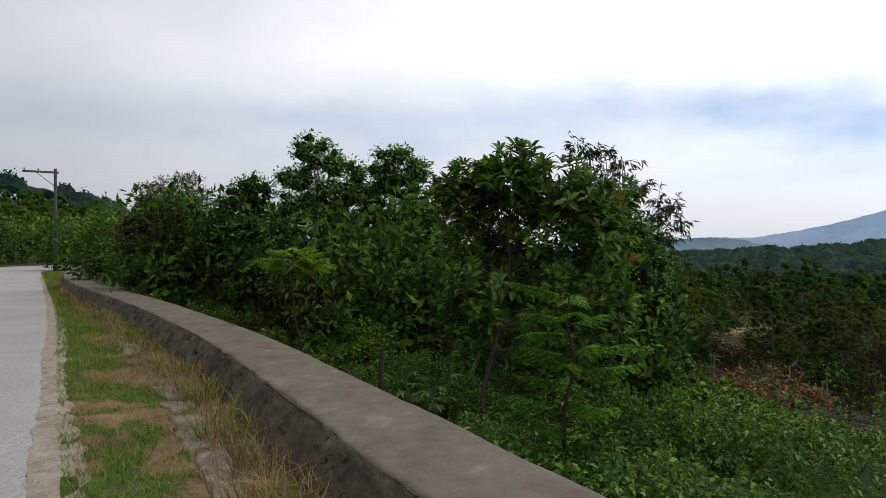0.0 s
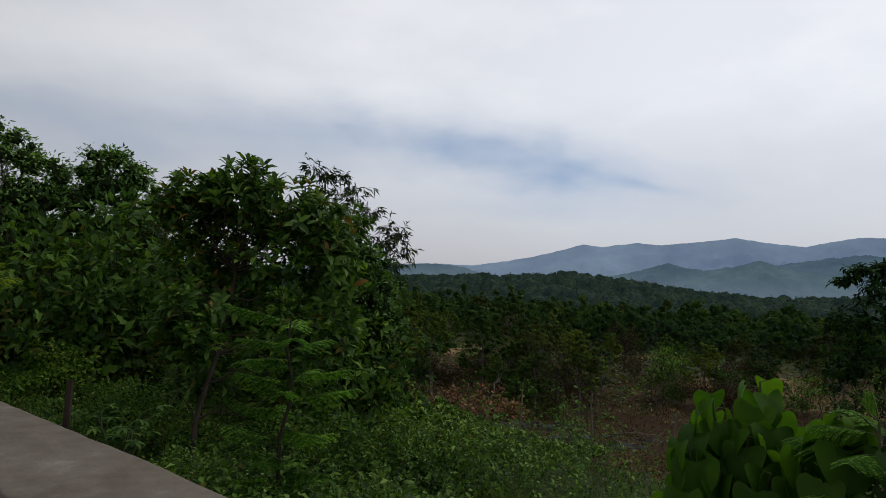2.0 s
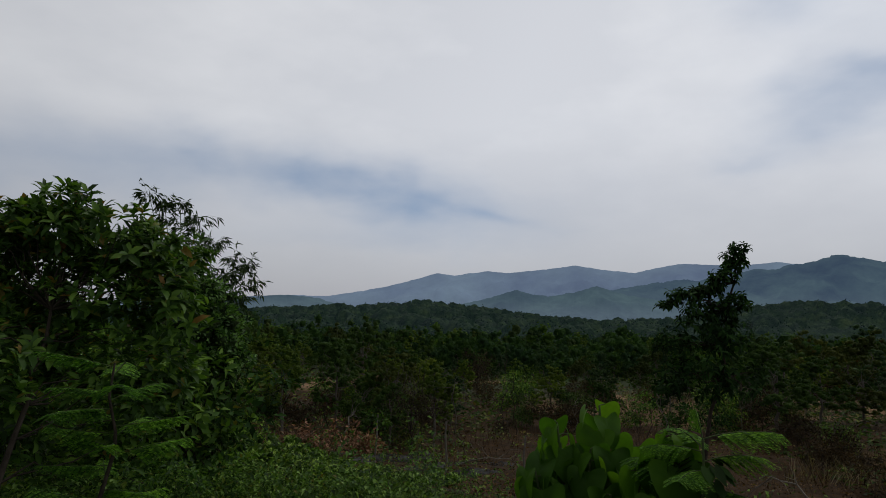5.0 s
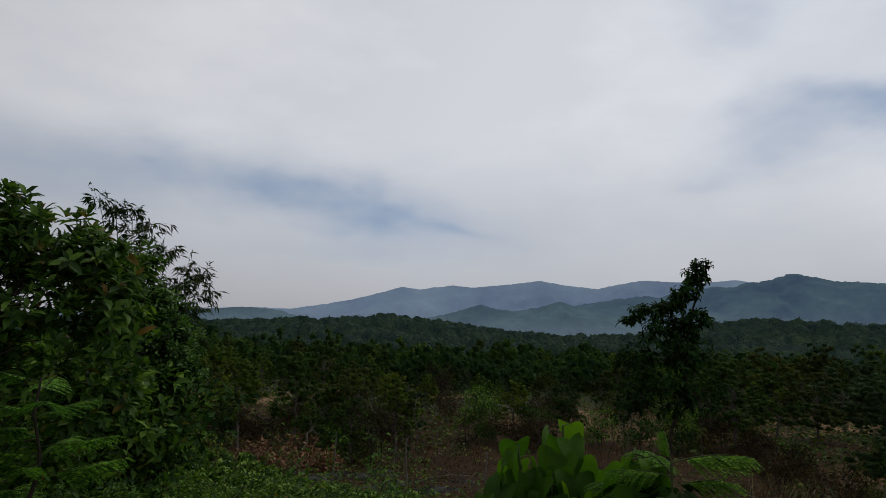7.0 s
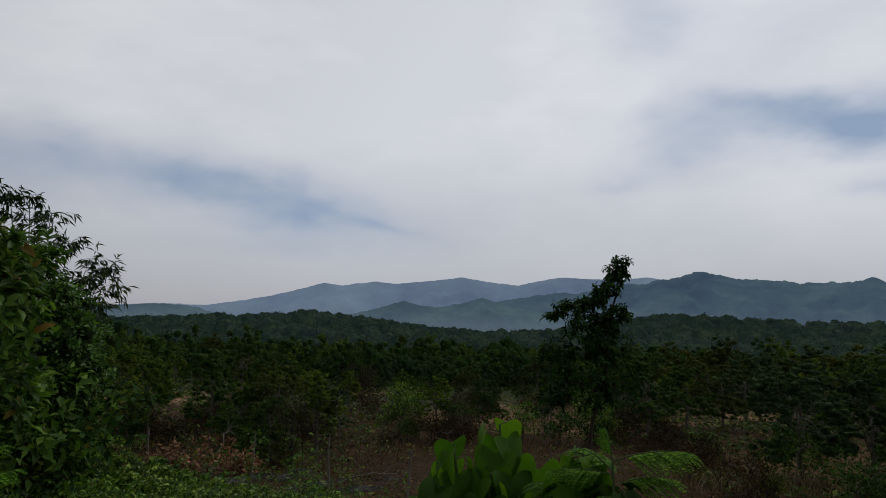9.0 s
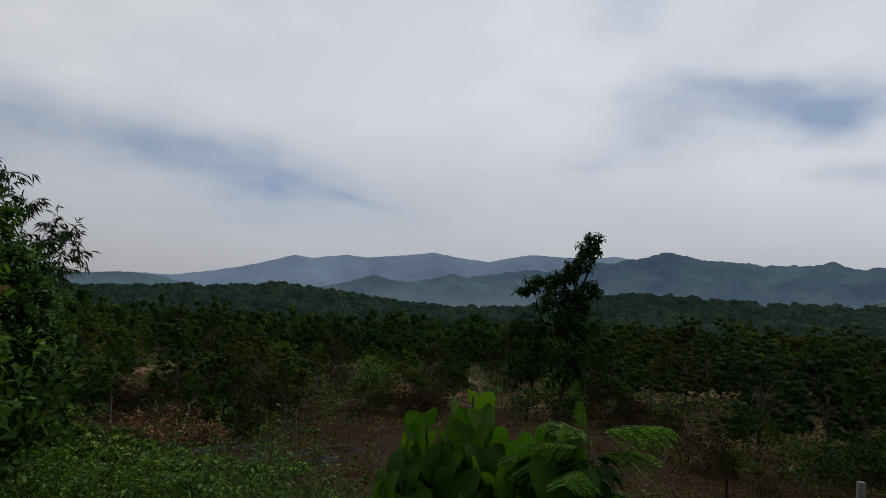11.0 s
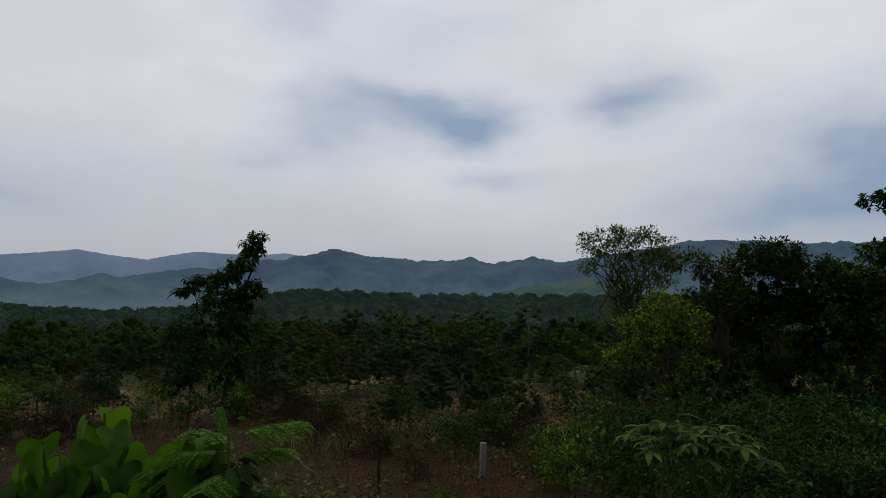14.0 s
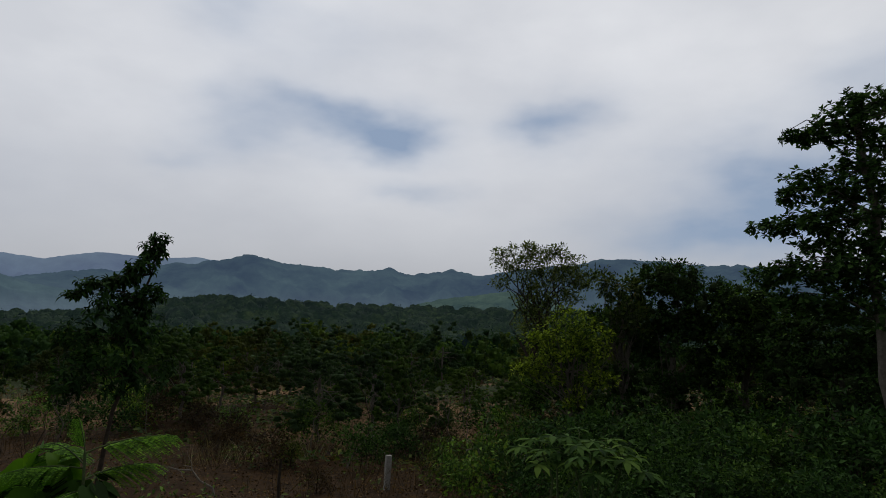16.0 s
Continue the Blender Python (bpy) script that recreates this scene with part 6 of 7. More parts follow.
def weeds():
    """Creepers and broad-leaved weeds that cover the slope, plant by plant."""
    rng = np.random.RandomState(131)
    heap = Heap()
    # plants, leaves each, reach down the slope, height, leaf, spread, look, from azimuth, to azimuth, range
    for plants, per, q1, tall, leaf, spread, slot, az0, az1, r1 in (
            (3300, 18, 5.6, 0.50, 0.036, 0.11, 0, -6, 66, 13.5), (1300, 18, 7.4, 0.45, 0.036, 0.12, 2, -6, 66, 14.0), (700, 18, 7.2, 0.40, 0.036, 0.11, 1, 0, 66, 12.0), (700, 22, 7.0, 0.60, 0.045, 0.14, 2, -12, 50, 12.0), (600, 16, 6.0, 0.70, 0.038, 0.09, 3, -10, 60, 11.0),
            # look 4: LEAF_DARK stands in for the shade under the trees
            (900, 20, 7.5, 0.32, 0.060, 0.15, 4, 93, 122, 9.0), (240, 20, 4.0, 0.30, 0.050, 0.13, 0, 40, 115, 7.0), (450, 20, 3.0, 0.55, 0.045, 0.14, 0, -35, 5, 20.0), (250, 20, 7.0, 0.35, 0.080, 0.15, 0, 115, 150, 10.0)):
        c = sample_slope(rng, plants, 0.05, q1, az0, az1, r1)
        thin = value_noise(c[:, 0] * 0.75, c[:, 1] * 0.75, 132) + 0.5 * value_noise(c[:, 0] * 2.1, c[:, 1] * 2.1, 134)
        c = c[(thin > -0.12) | (rng.rand(plants) < 0.30)]
        plants = len(c)
        mound = np.clip(0.70 + 1.15 * value_noise(c[:, 0] * 1.3, c[:, 1] * 1.3, 133) + 0.3 * rng.normal(0, 1, plants), 0.2, 1.9) * np.interp(signed_gap(c, WALL_LINE), (0.2, 2.5, 4.5), (0.40, 0.55, 1.0))
        idx = np.repeat(np.arange(plants), per)
        n = len(idx)
        u = rng.uniform(0.0, 1.0, n) ** 0.55
        a = rng.uniform(0, 2 * np.pi, n)
        out = spread * (0.4 + 0.6 * mound[idx]) * rng.uniform(0.25, 1.0, n) * (1.25 - 0.75 * u)
        p = c[idx] + np.stack([np.cos(a), np.sin(a)], 1) * out[:, None]
        z = ground_height(c[:, 0], c[:, 1])[idx] + tall * mound[idx] * u
        D = np.stack([np.cos(a), np.sin(a), rng.normal(-0.25, 0.3, n)], 1) + rng.normal(0, 0.25, (n, 3))
        U = np.stack([np.cos(a) * 0.35, np.sin(a) * 0.35, np.ones(n)], 1) + rng.normal(0, 0.25, (n, 3))
        L = 1.12 * leaf * rng.uniform(0.6, 1.4, n) * rng.uniform(0.7, 1.3, plants)[idx]
        # drifts of one kind or another among the common weed
        drift = value_noise(c[:, 0] * 1.7, c[:, 1] * 1.7, 135) + 0.35 * rng.normal(0, 1, plants)
        look = (np.where(drift > 0.45, 2, np.where(drift < -0.5, 3, 0)) if slot == 0 else np.full(plants, slot))[idx]
        P = np.column_stack([p, z])
        for k in range(5):
            m = look == k
            heap.add(leaf_batch(P[m], D[m], U[m], L[m] * (1.35 if k == 2 and slot == 0 else 1.0), L[m] * (0.45 if k == 3 else 0.62), "kite", 0.25), k)
    me = heap.mesh("weeds", [LEAF_WEED, LEAF_GREY, LEAF_MID, LEAF_FRESH, LEAF_DARK])
    tagged(new("weeds", me), "dense creepers and leafy weeds over the slope", "weeds", kind="stuff")


weeds()


def creeper_mounds():
    """Low heaps of bush smothered by creeper along the top of the field."""
    rng = np.random.RandomState(137)
    for az, r, s in ((23.3, 13.2, 0.52), (19.8, 13.4, 0.66), (17.2, 12.6, 0.62), (21.4, 11.6, 0.58), (23.2, 10.7, 0.56), (25.2, 12.0, 0.46), (26.8, 11.4, 0.46), (30.3, 11.6, 0.36), (33.0, 11.0, 0.30), (35.6, 11.4, 0.30), (28.4, 10.2, 0.36), (20.0, 9.4, 0.46), (16.4, 9.8, 0.50), (24.8, 8.8, 0.36), (15.5, 8.0, 0.42), (21.6, 7.6, 0.34), (29.5, 8.6, 0.28), (17.6, 6.4, 0.32), (24.0, 6.6, 0.28), (33.5, 9.2, 0.26), (27.5, 7.2, 0.26)):
        e = thing("creeper_mound", on_ground(az, r, 0.1), "low mound of bush smothered in green creeper", "bush", "creeper mounds on the slope")
        lobes = [(s * 0.9 * math.cos(k * 2.4) * (k > 0), s * 0.9 * math.sin(k * 2.4) * (k > 0), s * (0.62 if k == 0 else rng.uniform(0.2, 0.5)), s * rng.uniform(0.5, 0.8), s * rng.uniform(0.5, 0.8), s * rng.uniform(0.3, 0.5)) for k in range(6)]
        lv = Heap()
        pads(rng, lv, lobes, 13, 0.085, 20, 0.068, 0.046)
        part("foliage", lv.mesh("foliage", [(LEAF_FRESH, LEAF_MID, LEAF_FRESH, LEAF_WEED)[rng.randint(4)]], True), e)


creeper_mounds()


def blades(name, pts, z, length, width, mat, label, seed, lean=0.5):
    rng = np.random.RandomState(seed)
    n = len(pts)
    a = rng.uniform(0, 2 * np.pi, n)
    D = np.stack([np.cos(a) * lean, np.sin(a) * lean, np.ones(n)], 1) + rng.normal(0, 0.25, (n, 3)) * [1, 1, 0.2]
    U = np.stack([-np.cos(a), -np.sin(a), 0.4 * np.ones(n)], 1)
    L = length * rng.uniform(0.5, 1.3, n)
    v, f = leaf_batch(np.column_stack([pts, z]), D, U, L, width, "blade", 0.25)
    tagged(new(name, mesh_from(name, v, f, [mat])), label, "grass", kind="stuff")


def along(rng, n, a, b, far=34.0):
    """Places on the shoulder: a share of the way from the road's edge to the wall's foot."""
    y = np.where(rng.rand(n) < 0.12, rng.uniform(-7, 1.6, n), 1.6 + (far - 1.6) * rng.uniform(0, 1, n) ** 2.2)
    xr = np.interp(y, ROAD_LINE[:, 1], ROAD_LINE[:, 0])
    foot = WALL_LINE - side_normals(WALL_LINE) * (CAP_WIDE + 0.08)
    xw = np.interp(y, foot[:, 1], foot[:, 0])
    u = rng.uniform(a, b, n)
    return np.stack([xr + (xw - xr) * u, y], 1), u


def verge_grass():
    rng = np.random.RandomState(141)
    p, u = along(rng, 60000, 0.0, 0.98)
    p = p[turf_share(p[:, 0], p[:, 1]) > rng.uniform(0.15, 1.0, len(p))]
    far = np.interp(p[:, 1], (2, 8, 30), (1.0, 1.5, 3.0))
    blades("verge_grass", p, ground_height(p[:, 0], p[:, 1]), 0.05 * far, 0.008 * far, GRASS_GREEN, "short green grass on the road shoulder", 142, 0.7)
    p, u = along(rng, 42000, 0.05, 1.0)
    keep = value_noise(p[:, 0] * 1.6, p[:, 1] * 1.6, 7) + 0.8 * value_noise(p[:, 0] * 6, p[:, 1] * 6, 8) > 0.2 - 0.9 * smooth(0.35, 0.8, u)
    p = p[keep]
    far = np.interp(p[:, 1], (2, 8, 30), (1.0, 1.4, 2.6))
    blades("dry_grass", p, ground_height(p[:, 0], p[:, 1]), 0.085 * far, 0.005 * far, GRASS_DRY, "dry brown grass on the road shoulder", 143, 1.3)
    # straw trodden flat over the bare patches
    p, u = along(rng, 50000, 0.04, 0.92, 16.0)
    p = p[turf_share(p[:, 0], p[:, 1]) < rng.uniform(0.2, 0.9, len(p))]
    far = np.interp(p[:, 1], (2, 8, 16), (1.0, 1.4, 2.0))
    blades("trodden_straw", p, ground_height(p[:, 0], p[:, 1]) + 0.004, 0.05 * far, 0.004 * far, GRASS_DRY, "short trodden straw on the road shoulder", 144, 3.0)
    # long grass against the foot of the wall, in tufts
    for i in range(230):
        q, u = along(rng, 1, 0.70, 1.0, 22.0)
        k = rng.randint(16, 40)
        s = np.interp(q[0, 1], (2, 10, 26), (1.0, 1.3, 2.0))
        c = q[0] + rng.normal(0, 0.05 * s, (k, 2))
        a = rng.uniform(0, 2 * np.pi, k)
        D = np.stack([np.cos(a) * 0.55, np.sin(a) * 0.55, np.ones(k)], 1)
        U = np.stack([-np.cos(a), -np.sin(a), 0.4 * np.ones(k)], 1)
        L = rng.uniform(0.12, 0.36, k) * (0.8 + 0.2 * s)
        v, f = leaf_batch(np.column_stack([c - q[0], np.zeros(k)]), D, U, L, 0.011 * s, "blade", 0.55)
        t = new("grass_tuft", mesh_from("grass_tuft", v, f, [GRASS_GREEN if rng.rand() < 0.24 else GRASS_DRY]))
        t.location = (q[0, 0], q[0, 1], height(q[0, 0], q[0, 1]) - 0.005)
        tagged(t, "tuft of long grass at the foot of the wall", "grass", "tufts along the wall")


verge_grass()


def slope_grass():
    """Long green grass among the weeds, and straw on the clearings."""
    rng = np.random.RandomState(151)
    p = sample_slope(rng, 15000, 0.1, 6.5, -20, 60, 13)
    p = p[value_noise(p[:, 0] * 0.9, p[:, 1] * 0.9, 15) > -0.1]
    blades("slope_grass", p, ground_height(p[:, 0], p[:, 1]), 0.36, 0.008, GRASS_GREEN, "long green grass among the weeds on the slope", 152, 0.5)
    az, r = np.radians(rng.uniform(28, 100, 26000)), rng.uniform(14, 52, 26000)
    p = np.stack([r * np.sin(az), r * np.cos(az)], 1)
    q = signed_gap(p, WALL_LINE)
    wide = value_noise(p[:, 0] * 0.16, p[:, 1] * 0.16, 22)
    keep = (q > 15) & (q < 48) & (wide > 0.0)
    p = p[keep]
    blades("straw_grass", p, ground_height(p[:, 0], p[:, 1]), 0.6, 0.03, GRASS_STRAW, "dry straw-coloured grass on the clearing", 153, 0.4)


slope_grass()


def field_litter():
    """Dead leaves over the cleared field."""
    rng = np.random.RandomState(161)
    n = 42000
    az, r = np.radians(rng.uniform(6, 118, n)), 8 + 24 * rng.uniform(0, 1, n) ** 1.3
    p = np.stack([r * np.sin(az), r * np.cos(az)], 1)
    q = signed_gap(p, WALL_LINE)
    p = p[(q > 6.3 + 0.8 * value_noise(p[:, 0] * 0.6, p[:, 1] * 0.6, 21)) & (q < 30)]
    n = len(p)
    z = ground_height(p[:, 0], p[:, 1]) + rng.uniform(0.0, 0.09, n)
    a = rng.uniform(0, 6.28, n)
    D = np.stack([np.cos(a), np.sin(a), rng.normal(0.1, 0.4, n)], 1)
    L = rng.uniform(0.03, 0.085, n)
    v, f = leaf_batch(np.column_stack([p, z]), D, rng.normal(0, 0.6, (n, 3)) + [0, 0, 1], L, L * 0.55, "kite", 0.1, 0.2)
    tagged(new("leaf_litter", mesh_from("leaf_litter", v, f, [LEAF_BROWN])), "dead brown leaves over the cleared field", "leaf litter", kind="stuff")
    # low weeds pushing through
    n = 14000
    az, r = np.radians(rng.uniform(10, 118, n)), rng.uniform(7.5, 24, n)
    p = np.stack([r * np.sin(az), r * np.cos(az)], 1)
    q = signed_gap(p, WALL_LINE)
    p = p[(q > 5.5) & (value_noise(p[:, 0] * 0.8, p[:, 1] * 0.8, 41) + 0.5 * value_noise(p[:, 0] * 3, p[:, 1] * 3, 42) > 0.35)]
    n = len(p)
    a = rng.uniform(0, 6.28, n)
    L = rng.uniform(0.06, 0.14, n)
    v, f = leaf_batch(np.column_stack([p, ground_height(p[:, 0], p[:, 1]) + rng.uniform(0, 0.28, n)]), np.stack([np.cos(a), np.sin(a), rng.normal(0.2, 0.4, n)], 1), rng.normal(0, 0.4, (n, 3)) + [0, 0, 1], L, L * 0.6)
    tagged(new("field_weeds", mesh_from("field_weeds", v, f, [LEAF_OLIVE])), "low olive weeds scattered over the field", "weeds", kind="stuff")


field_litter()


# ---- the wall's stones, the old kerb, the pole ----
def lump(seed, flat=(1, 1, 1), points=16):
    """An angular stone about one unit wide: the hull of a few points."""
    rng = np.random.RandomState(seed)
    bm = bmesh.new()
    for d in unit(rng.normal(0, 1, (points, 3))):
        bm.verts.new(Vector(d * 0.5 * rng.uniform(0.85, 1.1) * flat))
    bmesh.ops.convex_hull(bm, input=bm.verts)
    return bm


def stone_mesh(name, seed, flat, mat, points=16):
    bm = lump(seed, np.array(flat), points)
    me = bpy.data.meshes.new(name)
    bm.to_mesh(me)
    bm.free()
    me.materials.append(mat)
    return me


def wall_stones():
    rng = np.random.RandomState(171)
    shapes = [stone_mesh("stone", 172 + i, (1.2, 0.5, 0.85), STONE) for i in range(7)]
    nrm = side_normals(WALL_LINE)
    start = np.argmin(np.abs(WALL_LINE[:, 1] - 1.0))
    stop = np.argmin(np.abs(WALL_LINE[:, 1] - 13.5))
    for row, (z, off) in enumerate(((0.245, -0.012), (0.14, 0.028), (0.04, 0.062))):
        s = start
        while s < stop:
            i = int(s)
            size = rng.uniform(0.11, 0.20)
            x, y = WALL_LINE[i] - nrm[i] * (CAP_WIDE + off + rng.uniform(-0.015, 0.02))
            yaw = math.degrees(math.atan2(nrm[i, 1], nrm[i, 0])) + 90 + rng.uniform(-14, 14)
            ob = part("stone", shapes[rng.randint(7)], WALL)
            ob.matrix_basis = pose(x, y, z + rng.uniform(-0.03, 0.03), rng.uniform(-20, 20), rng.uniform(20, 70), yaw) @ Matrix.Diagonal((size, size * 0.8, size * 0.8, 1))
            s += size * rng.uniform(0.95, 1.5) / 0.12


wall_stones()


def slab_mesh(long, wide, seed):
    """A length of old kerb, flush with the soil: ragged sides, broken ends, a worn top."""
    rng = np.random.RandomState(seed)
    n = max(6, int(long * 16))
    x = np.linspace(-0.5, 0.5, n) * long
    left, right = [wide * (0.5 + 0.10 * np.convolve(rng.normal(0, 1, n), (0.3, 0.5, 0.3), "same")) for _ in range(2)]
    ends = 0.55 + 0.45 * np.clip((0.5 * long - np.abs(x)) / 0.06, 0, 1)
    V = np.zeros((n, 6, 3))
    for k, (u, z) in enumerate(((-1.02, -0.07), (-1.0, -0.002), (-0.84, 0.008), (0.80, 0.013), (1.0, 0.004), (1.03, -0.07))):
        V[:, k, 0] = x + 0.02 * rng.normal(0, 1, n) * (np.abs(x) > 0.48 * long)
        V[:, k, 1] = u * np.where(u < 0, left, right) * ends
        V[:, k, 2] = z + 0.005 * rng.normal(0, 1, n)
    V[[0, -1], :, 2] -= 0.05
    return mesh_from("kerb_slab", V.reshape(-1, 3), grid_faces(n, 6)[:, ::-1], [KERB_STONE])


def kerb_stones():
    rng = np.random.RandomState(181)
    line = np.array([(-0.70, 2.6), (-1.22, 3.64), (-2.12, 5.3), (-3.6, 7.6), (-6.15, 12.0), (-9.3, 17.3)])
    pts = bezier_like(line, 0.1)
    s = 0.0
    while s < len(pts) - 12:
        big = rng.uniform(0.5, 1.15)
        i = int(s + big * 5)
        if rng.rand() < (0.97 if pts[i, 1] < 6.2 else 0.45):
            d = pts[i + 1] - pts[i]
            ob = new("kerb_slab", slab_mesh(big * 0.99, rng.uniform(0.17, 0.23), 183 + int(s)))
            ob.matrix_world = pose(pts[i, 0] + rng.normal(0, 0.008), pts[i, 1], height(*pts[i]) + 0.004, rng.uniform(-2, 2), rng.uniform(-0.6, 0.6), math.degrees(math.atan2(d[1], d[0])) + rng.uniform(-1.5, 1.5))
            tagged(ob, "broken pale cement slab of an old kerb", "kerb slab", "old kerb")
        s += big * 10


kerb_stones()


def gravel():
    """Crumbs along the road's broken edge and on the cap."""
    rng = np.random.RandomState(191)
    V, F, n = [], [], 0
    for k in range(170):
        y = 2.2 + 14 * rng.rand() ** 2
        x = np.interp(y, ROAD_LINE[:, 1], ROAD_LINE[:, 0]) + rng.normal(0.02, 0.11)
        c = np.array([x, y, 0.004])
        s = rng.uniform(0.004, 0.014)
        V.append(c + unit(rng.normal(0, 1, (4, 3))) * s)
        F.append(np.array([(0, 1, 2), (0, 2, 3), (0, 3, 1), (1, 3, 2)]) + n)
        n += 4
    tagged(new("gravel", mesh_from("gravel", np.concatenate(V), np.concatenate(F), [KERB_STONE])), "grey crumbs of gravel along the road edge", "gravel", kind="stuff")


gravel()


def ring_tube(points, radii, sides, mat, name):
    h = Heap()
    h.add(tube(points, radii, sides))
    return h.mesh(name, [mat], True)


def utility_pole():
    place = (-23.93, 39.98, 0.0)
    e = thing("utility_pole", place, "slender dark utility pole with one crossarm by the road", "utility pole", turn=32)
    part("pole", ring_tube([(0, 0, -0.3), (0, 0, 2), (0, 0, 4), (0, 0, 6.25)], (0.12, 0.11, 0.10, 0.085), 12, POLE_STEEL, "pole"), e)
    bm = bmesh.new()
    bmesh.ops.create_cube(bm, size=1, matrix=pose(-0.78, 0, 6.02) @ Matrix.Diagonal((1.9, 0.11, 0.12, 1)))
    bmesh.ops.bevel(bm, geom=bm.edges[:], offset=0.012, segments=1)
    me = bpy.data.meshes.new("crossarm")
    bm.to_mesh(me)
    bm.free()
    me.materials.append(POLE_STEEL)
    arm = part("crossarm", me, e)
    part("brace", ring_tube([(-1.0, 0.05, 5.98), (-0.5, 0.07, 5.55), (-0.06, 0.09, 5.2)], (0.02, 0.02, 0.02), 6, POLE_STEEL, "brace"), e)
    for x in (-1.62, -0.9, 0.05):
        part("insulator", ring_tube([(x, 0, 6.07), (x, 0, 6.12), (x, 0, 6.15), (x, 0, 6.2), (x, 0, 6.24)], (0.02, 0.03, 0.05, 0.045, 0.015), 8, KERB_STONE, "insulator"), arm)
    part("label_plate", ring_tube([(0, -0.02, 1.75), (0, -0.02, 1.9), (0, -0.02, 2.05)], (0.118, 0.118, 0.118), 12, SHEET_WHITE, "label_plate"), e, "pale painted band on the pole")


utility_pole()


# ---- posts, sticks and debris in the field ----
def stake(az, r, tall, thick, lean, label, mat=WOOD_WEATHERED, name="stake", group="stakes in the field"):
    rng = np.random.RandomState(int(abs(az) * 10))
    x, y, z = on_ground(az, r)
    line = bent((0, 0, -0.1), (lean, 0, tall), rng, 0.04, 6)
    ob = new(name, ring_tube(line, np.linspace(thick, thick * 0.7, 6), 6, mat, name))
    ob.matrix_world = pose(x, y, z, 0, 0, rng.uniform(0, 360))
    tagged(ob, label, "stake", group)


for az, r, tall, thick, lean in ((22.8, 15.4, 0.85, 0.022, 0.03), (18.0, 14.8, 0.95, 0.024, -0.02), (30.5, 13.4, 1.0, 0.02, 0.05), (35.5, 16.2, 0.8, 0.02, 0.1), (36.6, 12.2, 1.05, 0.022, -0.04), (43.0, 12.3, 0.9, 0.022, 0.12), (100.5, 12.6, 0.9, 0.03, 0.02)):
    stake(az, r, tall, thick, lean, "thin weathered wooden stake standing in the field")
stake(-5.6, 4.9, 0.80, 0.030, 0.02, "short charred post standing in the weeds behind the wall", BARK_DARK, "charred_post", "")
stake(70.5, 11.2, 0.75, 0.028, 0.12, "dark broken stick standing in the field", BARK_DARK, "broken_stick", "")
stake(47.0, 12.0, 0.7, 0.022, 0.15, "dark broken stick standing in the field", BARK_DARK, "broken_stick", "")


def fence_post():
    x, y, z = on_ground(79.2, 12.6)
    bm = bmesh.new()
    bmesh.ops.create_cube(bm, size=1, matrix=pose(0, 0, (-1.24 - z - 0.2) / 2) @ Matrix.Diagonal((0.10, 0.10, -1.24 - z + 0.2, 1)))
    bmesh.ops.bevel(bm, geom=bm.edges[:], offset=0.014, segments=2)
    me = bpy.data.meshes.new("fence_post")
    bm.to_mesh(me)
    bm.free()
    me.materials.append(POST_CONCRETE)
    ob = new("fence_post", me)
    ob.matrix_world = pose(x, y, z, 2, 1, 25)
    tagged(ob, "short square concrete fence post in the field", "fence post")


fence_post()


def dead_branch(az, r, length, up, seed, mat=WOOD_WEATHERED):
    """A fallen crooked branch with a few side twigs."""
    rng = np.random.RandomState(seed)
    x, y, z = on_ground(az, r)
    h = Heap()
    a = rng.uniform(0, 6.28)
    u = np.linspace(0, 1, 9)[:, None]
    line = np.array([math.cos(a), math.sin(a), 0]) * length * (u - 0.5) + np.array([0, 0, 1]) * up * np.sin(np.pi * u) + rng.normal(0, 0.04, (9, 3)) + [0, 0, 0.02]
    h.add(tube(line, np.linspace(0.02, 0.006, 9), 5))
    for k in range(6):
        b = line[rng.randint(2, 8)]
        h.add(tube(bent(b, b + rng.normal(0, 0.25, 3) + [0, 0, 0.15], rng, 0.2, 4), np.linspace(0.008, 0.003, 4), 4))
    ob = new("dead_branch", h.mesh("dead_branch", [mat], True))
    ob.location = (x, y, z)
    tagged(ob, "pale dead branch lying in the field", "branch", "dead branches")


for i, (az, r, length, up) in enumerate(((51.0, 9.5, 1.6, 0.45), (56.5, 11.0, 1.8, 0.4), (63.0, 12.5, 1.5, 0.5), (77.8, 16.0, 1.2, 0.6), (40.0, 14.0, 1.4, 0.1), (33.0, 17.5, 1.6, 0.2), (86.5, 14.0, 1.4, 0.7), (90.5, 13.6, 1.6, 0.5), (28.5, 17.0, 1.6, 0.8))):
    dead_branch(az, r, length, up, 200 + i)


def ash_patch(az, r, wide, deep, seed):
    """A low heap of ash and charred bits."""
    rng = np.random.RandomState(seed)
    x, y, z = on_ground(az, r)
    n, m = 9, 22
    t = np.linspace(0, 2 * np.pi, m, endpoint=False)
    edge = 1 + 0.25 * np.sin(2 * t + seed) + 0.18 * np.sin(5 * t + 2 * seed)
    V = []
    for k in range(n):
        f = (k / (n - 1))
        px, py = wide * f * edge * np.cos(t), deep * f * edge * np.sin(t)
        V.append(np.stack([px, py, ground_height(x + px, y + py) - z + 0.07 * (1 - f * f) + 0.03 * rng.normal(0, 1, m) * (1 - f) - 0.02 * f], 1))
    q = grid_faces(n, m, True)
    ob = new("ash_patch", mesh_from("ash_patch", np.concatenate(V), q, [ASH]))
    ob.location = (x, y, z)
    tagged(ob, "grey patch of ash on the burnt ground", "ash", "burnt patches")


